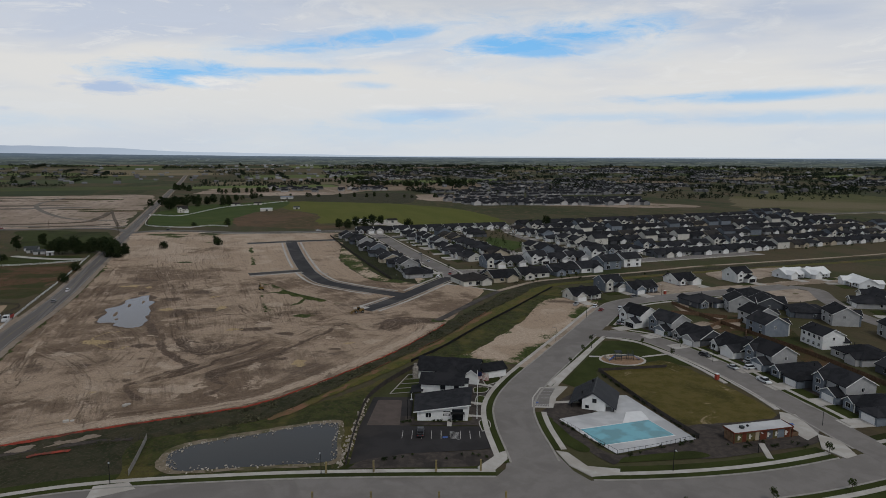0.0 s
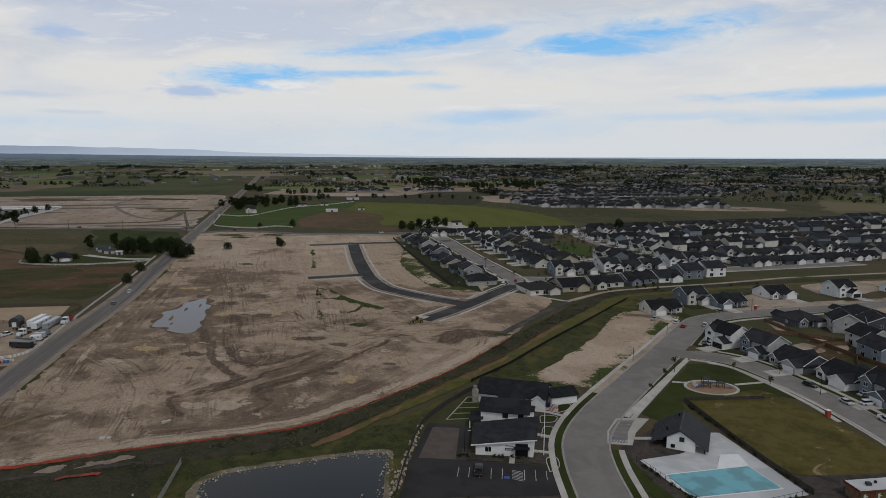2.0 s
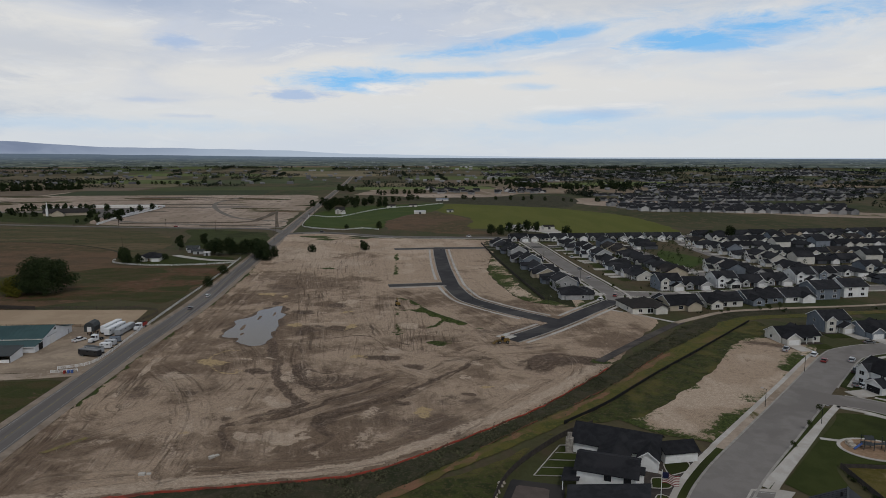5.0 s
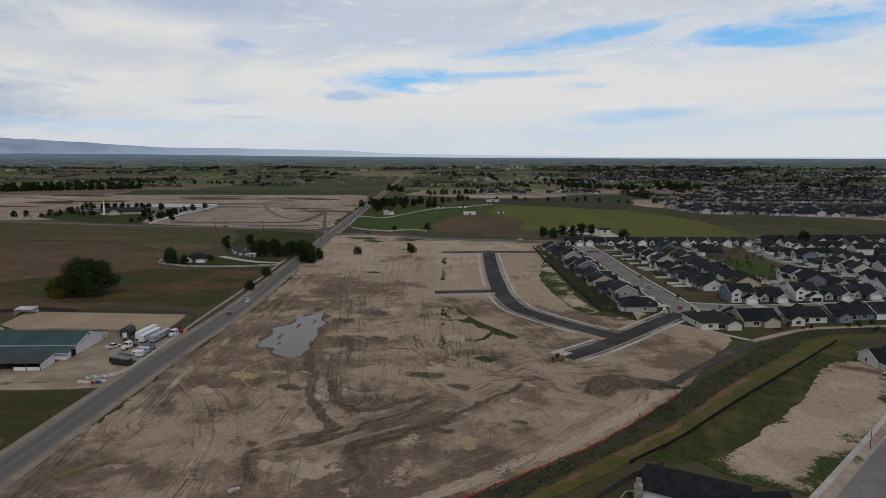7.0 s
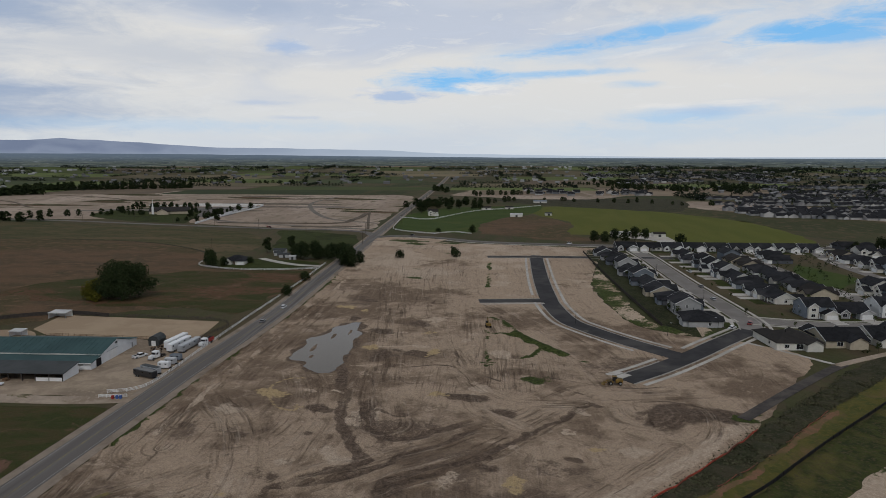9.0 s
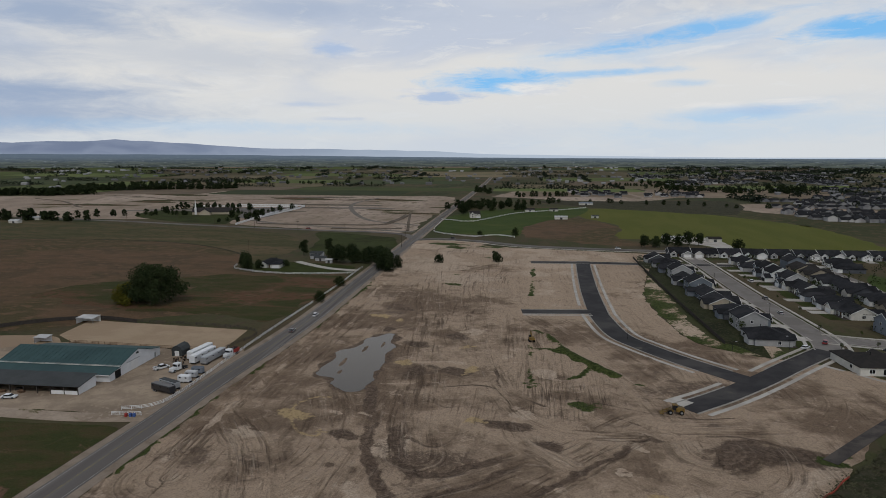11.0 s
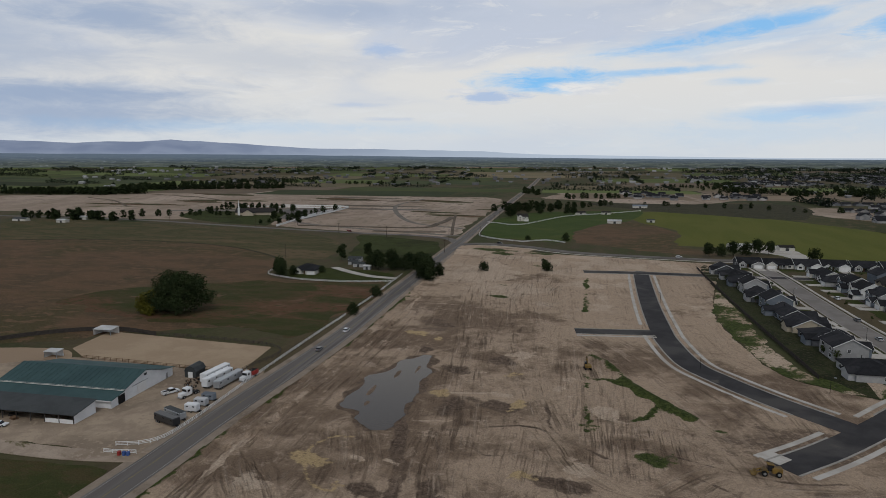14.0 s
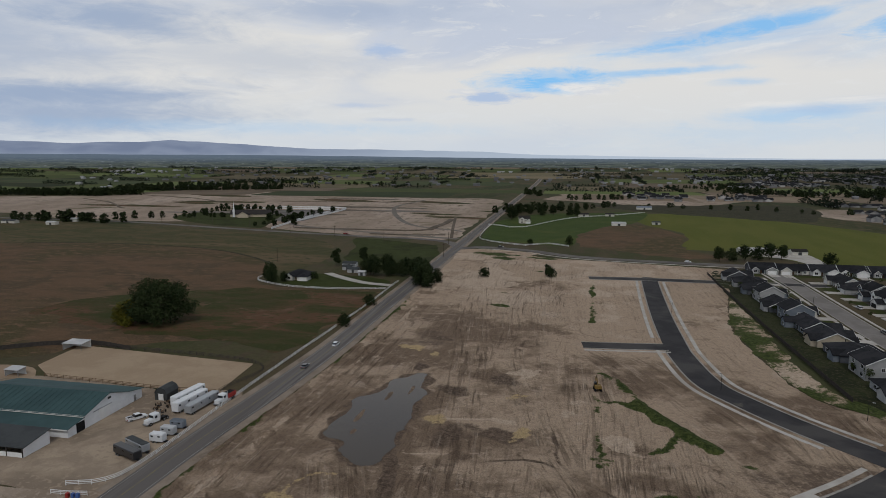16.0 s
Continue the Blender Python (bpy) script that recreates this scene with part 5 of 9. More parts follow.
run(EAST, (37, 226), (88, 324), -8.8, -1.5, *PAVE)
# corner aprons
setting("pavement", Shape().prism([(13, 150), (17, 156), (17.5, 161), (15.5, 160), (9, 151.8), (9, 149.2)], -0.1, 0.17), M_CONCRETE, "concrete corner ramp", "pavement")
setting("pavement", Shape().prism([(30.5, 161), (32.5, 153), (37, 147), (44, 148), (45, 151), (37, 152.5), (33.5, 160)], -0.1, 0.17), M_CONCRETE, "concrete corner ramp", "pavement")
setting("pavement", Shape().prism([(103, 163), (106, 157), (110, 159), (111, 168), (107, 172)], -0.1, 0.17), M_CONCRETE, "concrete corner ramp", "pavement")
setting("road", Shape().prism([(12, 145), (37, 144), (33, 150), (30.2, 160), (17.8, 160), (16, 151)], -0.1, 0.085), M_ASPHALT2, "grey street junction", "road")
STREET_A = spline([(6, 408), (4, 425), (-6, 455), (-24, 505), (-42, 560), (-58, 610), (-72, 648)], 4.0)
street(STREET_A, 5.2, M_ASPHALT2, "grey residential street", (1.5, 1.5), (1.5, 1.5))
STREET_A2 = spline([(5, 428), (30, 430), (52, 436), (75, 448), (120, 470), (175, 490), (260, 522)], 4.0)
street(STREET_A2, 5.0, M_ASPHALT2, "grey residential street", (1.5, 1.5), (1.5, 1.5))
setting("pavement", Shape().prism([(-83, 141.5), (-75.5, 143.5), (-72.5, 140.5), (-81.5, 135.5)], -0.1, 0.19), M_CONCRETE, "concrete drive apron", "pavement")


# ---- houses ----
def gable_roof(x0, x1, y0, y1, z, pitch, axis, over=0.45, thick=0.24):
    """One pitched roof, a bent plate with a ridge. axis: the ridge's way."""
    s = Shape()
    c = []
    if axis == "x":
        ym, h, e = (y0 + y1) / 2, (y1 - y0) / 2 * pitch, over * pitch
        for x in (x0 - over, x1 + over):
            c += [(x, y0 - over, z - e), (x, ym, z + h), (x, y1 + over, z - e)]
    else:
        xm, h, e = (x0 + x1) / 2, (x1 - x0) / 2 * pitch, over * pitch
        for y in (y1 + over, y0 - over):
            c += [(x0 - over, y, z - e), (xm, y, z + h), (x1 + over, y, z - e)]
    top = [(p[0], p[1], p[2] + thick) for p in c]
    f = [(0, 1, 4, 3), (1, 2, 5, 4)]
    f = [tuple(i + 6 for i in q[::-1]) for q in f] + f + [(0, 3, 9, 6), (2, 8, 11, 5), (0, 6, 7, 1), (1, 7, 8, 2), (3, 4, 10, 9), (4, 5, 11, 10)]
    return s.add(c + top, f)


def block(x0, x1, y0, y1, z, pitch, axis):
    """Walls of one block with its gable ends, closed."""
    s = Shape()
    if pitch == 0:
        return s.box(x0, x1, y0, y1, 0, z)
    if axis == "x":
        ym, zt = (y0 + y1) / 2, z + (y1 - y0) / 2 * pitch
        c = [(x, y, q) for x in (x0, x1) for y, q in ((y0, 0), (y1, 0), (y1, z), (ym, zt), (y0, z))]
    else:
        xm, zt = (x0 + x1) / 2, z + (x1 - x0) / 2 * pitch
        c = [(x, y, q) for y in (y1, y0) for x, q in ((x0, 0), (x1, 0), (x1, z), (xm, zt), (x0, z))]
    return s.add(c, [(4, 3, 2, 1, 0), (5, 6, 7, 8, 9), (0, 1, 6, 5), (1, 2, 7, 6), (2, 3, 8, 7), (3, 4, 9, 8), (4, 0, 5, 9)])


def hip_roof(x0, x1, y0, y1, z, pitch, over=0.45, thick=0.24):
    x0, x1, y0, y1 = x0 - over, x1 + over, y0 - over, y1 + over
    z = z - over * pitch
    r = min(x1 - x0, y1 - y0) / 2
    if x1 - x0 >= y1 - y0:
        a, b = (x0 + r, (y0 + y1) / 2, z + r * pitch + thick), (x1 - r, (y0 + y1) / 2, z + r * pitch + thick)
        f = [(4, 5, 9, 8), (5, 6, 9), (6, 7, 8, 9), (7, 4, 8)]
    else:
        a, b = ((x0 + x1) / 2, y0 + r, z + r * pitch + thick), ((x0 + x1) / 2, y1 - r, z + r * pitch + thick)
        f = [(4, 5, 8), (5, 6, 9, 8), (6, 7, 9), (7, 4, 8, 9)]
    q = [(x0, y0), (x1, y0), (x1, y1), (x0, y1)]
    return Shape().add([(*p, z) for p in q] + [(*p, z + thick) for p in q] + [a, b], [(3, 2, 1, 0)] + [(i, (i + 1) % 4, 4 + (i + 1) % 4, 4 + i) for i in range(4)] + f)


def rake_trim(x0, x1, y, z, pitch, over=0.45):
    """White boards along a gable's edge that faces the street, bent at the ridge."""
    xm, h, e = (x0 + x1) / 2, (x1 - x0) / 2 * pitch, over * pitch
    c = []
    for yy in (y - over - 0.07, y - over + 0.02):
        c += [(x0 - over, yy, z - e - 0.04), (xm, yy, z + h - 0.04), (x1 + over, yy, z - e - 0.04), (x1 + over, yy, z - e + 0.26), (xm, yy, z + h + 0.26), (x0 - over, yy, z - e + 0.26)]
    return Shape().add(c, [(0, 1, 4, 5), (1, 2, 3, 4), (11, 10, 7, 6), (10, 9, 8, 7), (5, 4, 10, 11), (4, 3, 9, 10), (0, 6, 7, 1), (1, 7, 8, 2), (0, 5, 11, 6), (2, 8, 9, 3)])


def window(parent, x, y, z, w, h, turn, frame_mat=None):
    """One window: frame, pane and bar. turn: degrees by which it faces away from -Y."""
    m = pose(x, y, z, 0, 0, turn)
    fr = Shape()
    t = 0.09
    fr.box(-w / 2 - t, w / 2 + t, -0.06, 0.04, h, h + t, m).box(-w / 2 - t, w / 2 + t, -0.08, 0.04, -t, 0, m)
    fr.box(-w / 2 - t, -w / 2, -0.06, 0.04, 0, h, m).box(w / 2, w / 2 + t, -0.06, 0.04, 0, h, m).box(-0.03, 0.03, -0.05, 0.0, 0, h, m)
    win = part("window", fr, frame_mat or M_TRIM, parent)
    part("pane", Shape().box(-w / 2, w / 2, -0.03, 0.03, 0, h, m), M_GLASS, win)


def garage_door(parent, x, y, w, h, mat):
    s = Shape()
    for k in range(4):
        s.box(x - w / 2, x + w / 2, y - 0.06, y + 0.03, 0.05 + k * h / 4, 0.02 + (k + 1) * h / 4)
    part("garage_door", s, mat, parent)


# each kind: blocks (x0, x1, y0, y1, wall height, pitch, ridge way or "hip", roof reaches back to, part name), windows, door, porch, garage
KINDS = {
    0: dict(blocks=[(-7.5, 7.5, -6, 7, 3.0, 0.5, "x", None, "wall"), (0.8, 7.6, -9.5, -5.9, 2.9, 0.55, "y", 0, "garage_wing"), (-6.8, -3.2, -7.6, -5.9, 2.9, 0.8, "y", -1.5, "front_wing"), (-6.2, 0.2, 6.9, 9.0, 2.9, 0.6, "y", -1, "rear_wing")],
            wins=[(-5.0, -7.6, 1.0, 1.8, 1.4, 0), (-3.5, 7, 1.0, 1.8, 1.4, 180), (2.5, 7, 0.9, 2.0, 1.5, 180), (-7.5, 1, 1.0, 1.2, 1.3, 270), (7.5, 2, 1.0, 1.2, 1.3, 90)],
            door=(-1.2, -6), posts=[(-2.8, -7.6), (0.4, -7.6)], porch=(-3.2, 0.8, -7.9, -5.9, 2.75), garage=(4.2, -9.5, 5.0, 2.3)),
    1: dict(blocks=[(-8, 8, -7, 7, 3.0, 0.42, "hip", None, "wall"), (1.5, 8.0, -10, -6.9, 2.95, 0.46, "hip", 2, "garage_wing"), (-6.5, -2.5, -8.4, -6.9, 2.9, 0.7, "y", -2, "front_wing"), (-7.0, -1.5, 6.9, 9.0, 2.9, 0.55, "y", -1, "rear_wing")],
            wins=[(-4.5, -8.4, 0.9, 1.8, 1.5, 0), (-4.5, 7, 0.9, 2.0, 1.4, 180), (0.0, 7, 0.4, 2.4, 2.0, 180), (4.5, 7, 0.9, 1.6, 1.3, 180), (-8, -2, 1.0, 1.2, 1.3, 270), (8, 2, 1.0, 1.2, 1.3, 90)],
            door=(-0.4, -7), posts=[(-2.0, -8.4), (1.0, -8.4)], porch=(-2.5, 1.5, -8.7, -6.9, 2.8), garage=(4.8, -10, 4.9, 2.3)),
    2: dict(blocks=[(-6.5, 6.5, -5.5, 6, 5.7, 0.55, "x", None, "wall"), (-6.0, -1.4, -6.6, -5.4, 5.7, 0.75, "y", -1, "front_wing"), (0.2, 6.7, -9.2, -5.4, 2.9, 0.55, "y", -5.3, "garage_wing")],
            wins=[(-3.7, -6.6, 0.9, 1.8, 1.4, 0), (-3.7, -6.6, 3.7, 1.8, 1.3, 0), (3.2, -5.5, 4.2, 1.2, 1.1, 0), (-3.5, 6, 0.9, 1.8, 1.4, 180), (3.0, 6, 0.5, 2.2, 2.0, 180), (-3.5, 6, 3.7, 1.6, 1.3, 180), (3.2, 6, 3.7, 1.6, 1.3, 180),
                  (-6.5, 1, 3.7, 1.0, 1.2, 270), (6.5, 1, 3.7, 1.0, 1.2, 90), (6.5, 1, 0.9, 1.0, 1.2, 90)],
            door=(-0.7, -5.5), posts=[(-1.2, -7.0), (0.0, -7.0)], porch=(-1.4, 0.2, -7.3, -5.4, 2.75), garage=(3.45, -9.2, 4.9, 2.3)),
    3: dict(blocks=[(-9, 9, -5.5, 5.5, 3.0, 0.55, "x", None, "wall"), (-8.4, -2.4, -9, -5.4, 3.0, 0.7, "y", 0, "garage_wing"), (3.0, 8.6, 5.4, 9.4, 3.0, 0.6, "y", -9, "rear_wing")],
            wins=[(2.5, -5.5, 0.9, 2.0, 1.5, 0), (6.4, -5.5, 0.9, 1.6, 1.4, 0), (-5, 5.5, 0.9, 1.8, 1.4, 180), (0, 5.5, 0.4, 2.4, 2.0, 180), (5.8, 9.4, 0.9, 1.8, 1.5, 180), (9, 0, 0.9, 1.4, 1.3, 90), (-9, 1, 0.9, 1.2, 1.3, 270)],
            door=(-0.4, -5.5), posts=[(-1.6, -7.2), (1.6, -7.2), (4.6, -7.2)], porch=(-2.4, 5.2, -7.5, -5.4, 2.75), garage=(-5.4, -9, 4.8, 2.3)),
    4: dict(blocks=[(-6.5, 6.5, -5, 5, 5.8, 0.48, "x", None, "wall"), (-6.6, -0.4, -7.4, -4.9, 2.8, 0.4, "y", -4.9, "garage_wing")],
            wins=[(x, 5, z, 1.2, 1.3, 180) for x in (-4.5, -1.5, 1.5, 4.5) for z in (0.9, 3.8)] + [(x, -5, 3.8, 1.3, 1.3, 0) for x in (-4, 0, 4)] + [(-6.5, 0, 3.8, 1.0, 1.2, 270), (6.5, -1, 3.8, 1.0, 1.2, 90), (6.5, 2, 0.9, 1.0, 1.2, 90)],
            door=(1.6, -5), posts=[(0.6, -6.6), (5.8, -6.6)], porch=(-0.4, 6.4, -6.9, -4.9, 2.6), garage=(-3.5, -7.4, 4.8, 2.2)),
}


def house(label, wall_mat, kind, roof_mat=None, accent=None, door_mat=None, level=0, group="houses of the quarter", wrap=False):
    """A family house facing -Y. level: 0 near, 1 middle distance with fewer parts, 2 far off."""
    k = KINDS[kind]
    roof_mat, accent, door_mat = roof_mat or M_ROOF, accent or wall_mat, door_mat or M_TRIM
    h = thing("house", label, "house", group)
    for i, (x0, x1, y0, y1, z, pitch, way, back, name) in enumerate(k["blocks"]):
        if level == 2 and i > 1:
            continue
        part(name, block(x0, x1, y0, y1, z, 0 if way == "hip" else pitch, way), accent if i else wall_mat, h)
        ya, yb = (y0, y1) if back is None else ((y0, back) if back > y0 - 0.1 and name != "rear_wing" else (0, y1))
        roof = hip_roof(x0, x1, ya, yb, z, pitch) if way == "hip" else gable_roof(x0, x1, ya, yb, z, pitch, way)
        part("roof" if i == 0 else name + "_roof", roof, roof_mat, h)
        if way == "y" and name != "rear_wing" and level < 2:
            part("gable_trim", rake_trim(x0, x1, y0, z, pitch), M_TRIM, h)
        if way == "x" and level == 0:
            for sx, turn in ((x1, 90), (x0, -90)):
                part("gable_trim", rake_trim(-(y1 - y0) / 2, (y1 - y0) / 2, 0, z, pitch), M_TRIM, h).matrix_basis = pose(sx, (y0 + y1) / 2, 0, 0, 0, turn)
    x, y, w, hh = k["garage"]
    g = Shape()
    for j in range(4 if level == 0 else 1):
        n = 4 if level == 0 else 1
        g.box(x - w / 2, x + w / 2, y - 0.06, y + 0.03, 0.05 + j * hh / n, 0.02 + (j + 1) * hh / n)
    part("garage_door", g, door_mat, h)
    for wn in k["wins"] if level == 0 else k["wins"][:3] if level == 1 else k["wins"][:1] + k["wins"][3:4]:
        if level == 0:
            window(h, *wn)
        else:
            m = pose(wn[0], wn[1], wn[2], 0, 0, wn[5])
            part("window", Shape().box(-wn[3] / 2, wn[3] / 2, -0.05, 0.03, 0, wn[4], m), M_GLASS, h)
    if level == 0:
        door, porch = k["door"], k["porch"]
        part("door", Shape().box(door[0] - 0.5, door[0] + 0.5, door[1] - 0.07, door[1] + 0.03, 0.1, 2.2), M_BROWNW, h)
        for px, py in k["posts"]:
            part("porch_post", Shape().bevelled(px - 0.14, px + 0.14, py - 0.14, py + 0.14, 0, porch[4], 0.02), M_TRIM, h)
        part("porch_roof", Shape().slab([(porch[0], porch[2], porch[4] - 0.1), (porch[1], porch[2], porch[4] - 0.1), (porch[1], porch[3], porch[4] + 0.45), (porch[0], porch[3], porch[4] + 0.45)], 0.15), roof_mat, h)
        part("vent_pipe", Shape().tube((2.4, 1.6, 3.4), (2.4, 1.6, 6.6 if kind in (0, 1, 3) else 8.6), 0.14), M_BLACK, h)
    return h


HOUSES = [house("white house with dark roof and front gables", M_WHITE, 0), house("grey house with dark hipped roof", M_GREY, 1), house("two-storey blue-grey house with cream gables", M_BLUEGREY, 2, None, M_CREAM),
          house("long cream house with cross gables", M_CREAM, 3), house("tan house with dark roof and front gables", M_TAN, 0), house("charcoal house with hipped roof and white trim", M_DARKSIDING, 1, None, M_BLUEGREY),
          house("two-storey white house with dark garage door", M_WHITE, 2, None, None, M_BLACK), house("long blue-grey house with cross gables", M_BLUEGREY, 3), house("plain two-storey white house with many windows", M_WHITE, 4),
          house("grey two-storey house with front gable", M_GREY, 2, None, M_BLUEGREY), house("cream house with dark hipped roof", M_CREAM, 1, M_ROOF2),
          house("unfinished house wrapped in white sheeting", M_WHITESTEEL, 3, M_TRIM), house("charcoal house with front gables and light garage", M_DARKSIDING, 0, None, M_GREY)]
MID = [house("grey house with white wings and dark hipped roof", M_GREY, 1, None, M_WHITE, None, 1, "houses in rows"), house("blue-grey two-storey house in a row", M_BLUEGREY, 2, None, M_CREAM, None, 1, "houses in rows"), house("charcoal gabled house in a row with pale wings", M_DARKSIDING, 0, None, M_CREAM, None, 1, "houses in rows"),
       house("cream long house in a row", M_CREAM, 3, None, None, None, 1, "houses in rows"), house("tan gabled house in a row", M_TAN, 0, M_ROOF2, None, None, 1, "houses in rows"), house("charcoal hipped house in a row with white wings", M_DARKSIDING, 1, None, M_WHITE, None, 1, "houses in rows"),
       house("pale grey two-storey house in a row", M_CREAM, 2, None, None, None, 1, "houses in rows"), house("grey long house in a row with white wings", M_GREY, 3, None, M_WHITE, None, 1, "houses in rows")]
PLACED = set()


def put_house(k, x, y, turn, pool=None, lot=False, big=1.0):
    """Stands house k of the pool at a world place, its front turned by that many degrees from -Y; lot: with drive and front lawn."""
    pool = pool or HOUSES
    ob = pool[k % len(pool)]
    m = pose(x, y, 0.0, 0, 0, turn)
    mb = m @ Matrix.Diagonal((big, big, 1.0, 1.0))
    if lot:
        gx, gy, gw, _ = KINDS[(0, 1, 2, 3, 0, 1, 2, 3, 4, 2, 1, 3, 0)[k % 13] if pool is HOUSES else (1, 2, 0, 3, 0, 1, 2, 3)[k % 8]]["garage"]
        sg = 1 if gx > 0 else -1
        a, b = sorted((gx - sg * (gw / 2 + 0.8), -sg * 9.3))
        setting("driveway", Shape().box(gx - gw / 2 - 0.5, gx + gw / 2 + 0.5, gy - 8.5, gy, -0.1, 0.14 + lift(), mb), M_CONCRETE, "pale concrete driveway", "driveway")
        if pool is not HOUSES:
            a = b
    if lot and a != b:
        setting("lawn", Shape().box(a, b, gy - 5.5, -5.0, -0.1, 0.05 + lift(), mb), M_LAWN, "dark front lawn", "lawn")
        setting("planting_bed", Shape().box(a + 0.6, b - 0.6, -8.6, -5.2, -0.1, 0.095 + lift(), mb), M_MULCH, "dark mulch bed before the house", "planting bed")
    if ob.name in PLACED:
        ob = copy_thing(ob, m)
    else:
        PLACED.add(ob.name)
        ob.matrix_basis = m
    ob.scale = (big, big, 1 + (big - 1) * 0.5)
    return ob


def row(rnd, u0, v0, u1, v1, gap, turn, pool=None, kinds=None, jit=1.2, lot=False, big=1.0):
    """Houses in the street grid from one end of a row to the other."""
    n = max(1, int(round(math.hypot(u1 - u0, v1 - v0) / gap)))
    for i in range(n + 1):
        u, v = u0 + (u1 - u0) * i / n, v0 + (v1 - v0) * i / n
        x, y, _ = uv(u + rnd.uniform(-jit, jit), v + rnd.uniform(-jit, jit))
        k = rnd.choice(kinds) if kinds else rnd.randrange(99)
        put_house(k, x, y, math.degrees(GRID) + turn + rnd.choice((0, 0, 0, rnd.uniform(-3, 3))), pool, lot, big)


rnd = random.Random(11)
# the row behind the green strip, and the rows across its street
for k, v in ((1, 394), (9, 416), (5, 438), (4, 458), (7, 479), (2, 500), (12, 521), (9, 543), (5, 565), (1, 587), (12, 608)):
    x, y, _ = uv(126.5 + rnd.uniform(-1, 1), v)
    put_house(k, x, y, math.degrees(GRID) + 90, None, True, 1.08)
row(rnd, 187, 446, 187, 596, 20, -90, None, (5, 9, 12, 1, 0, 6, 3), 1.0, True, 1.06)
row(rnd, 150, 640, 300, 637, 19, 0, None, (0, 3, 6, 12, 0, 1), 1.0, True, 1.1)
for k, u, v in ((10, 152, 360), (4, 173, 364), (3, 197, 368), (7, 223, 373), (0, 244, 376), (2, 264, 380), (6, 284, 384)):
    x, y, _ = uv(u, v)
    put_house(k, x, y, math.degrees(GRID) + 183, None, False, 1.18)
row(rnd, 188, 412, 300, 425, 20, 2, None, (2, 9, 5, 6, 12), 1.0, True, 1.06)
row(rnd, 214, 455, 215, 590, 19.5, 90, MID, None, 1.2, True, 1.06)
row(rnd, 250, 448, 251, 466, 19.5, -90, MID, None, 1.2, True, 1.06)
row(rnd, 248, 578, 252, 600, 20, -90, MID, None, 1.2, True, 1.06)
row(rnd, 264, 446, 265, 480, 19.5, 90, MID, None, 1.2, True, 1.06)
row(rnd, 304, 446, 306, 600, 19.5, -90, MID, None, 1.2, True, 1.06)
for j, (u0, u1, v0) in enumerate(((335, 640, 412), (330, 700, 446), (330, 720, 492), (330, 720, 526), (330, 740, 572), (310, 740, 606), (340, 760, 652))):
    row(rnd, u0, v0, u1, v0 + (u1 - u0) * 0.05, 19.5, 0 if j % 2 else 180, MID, None, 1.2, True, 1.06)
for v in (469, 549, 629):
    a, b = uv(310, v), uv(760, v + 22)
    setting("road", ribbon(Shape(), [a[:2], b[:2]], -5, 5, -0.1, 0.08), M_ASPHALT2, "grey street between rows of houses", "road")
    for s0 in (-7.5, 5.9):
        setting("pavement", ribbon(Shape(), [a[:2], b[:2]], s0, s0 + 1.6, -0.1, 0.14), M_CONCRETE, "pale concrete pavement", "pavement")
setting("road", ribbon(Shape(), [uv(233, 440)[:2], uv(234, 625)[:2]], -5, 5, -0.1, 0.08), M_ASPHALT2, "grey street between rows of houses", "road")
setting("road", ribbon(Shape(), spline([uv(281, 425)[:2], uv(283, 460)[:2], uv(285, 520)[:2], uv(289, 570)[:2], uv(299, 615)[:2], uv(322, 690)[:2]], 6), -5, 5, -0.1, 0.083), M_ASPHALT2, "grey street between rows of houses", "road")

# houses beside the lane and the curving street
for k, x, y, turn in ((6, 93, 294, -62), (9, 103, 281, -64), (12, 110, 266, -68), (0, 120, 250, -72), (9, 125, 234, -75), (5, 129, 218, -77), (9, 133, 202, -79), (5, 136, 187, -80)):
    put_house(k, x, y, turn, None, True)
for k, x, y, turn in ((8, 160, 260, 98), (2, 146, 278, 100), (1, 164, 240, 98), (12, 168, 220, 98), (5, 172, 202, 98), (9, 150, 295, 100), (5, 138, 334, 20), (9, 153, 322, 80), (1, 172, 350, 20), (12, 172, 330, 80), (5, 182, 312, 80), (9, 190, 296, 80)):
    put_house(k, x, y, turn)
for k, x, y, turn in ((3, 78, 350, 21), (2, 99, 373, 21), (7, 116, 369, 21), (0, 150, 394, 21), (6, 189, 402, 21), (11, 230, 416, 21), (11, 247, 418, 21), (11, 258, 386, -95), (9, 200, 270, 82), (5, 206, 250, 82), (1, 228, 332, -97), (12, 234, 310, -98), (5, 240, 287, -98), (1, 248, 264, -98), (9, 254, 242, -98)):
    put_house(k, x, y, turn, None, True)
for k, x, y, turn in ((11, 243, 345, -97), (4, 262, 352, 84), (2, 266, 330, 84), (5, 272, 308, 84), (9, 278, 286, 84), (5, 284, 264, 84), (1, 290, 240, 84), (2, 330, 400, 21), (9, 352, 408, 21), (5, 305, 392, 21)):
    put_house(k, x, y, turn, MID)


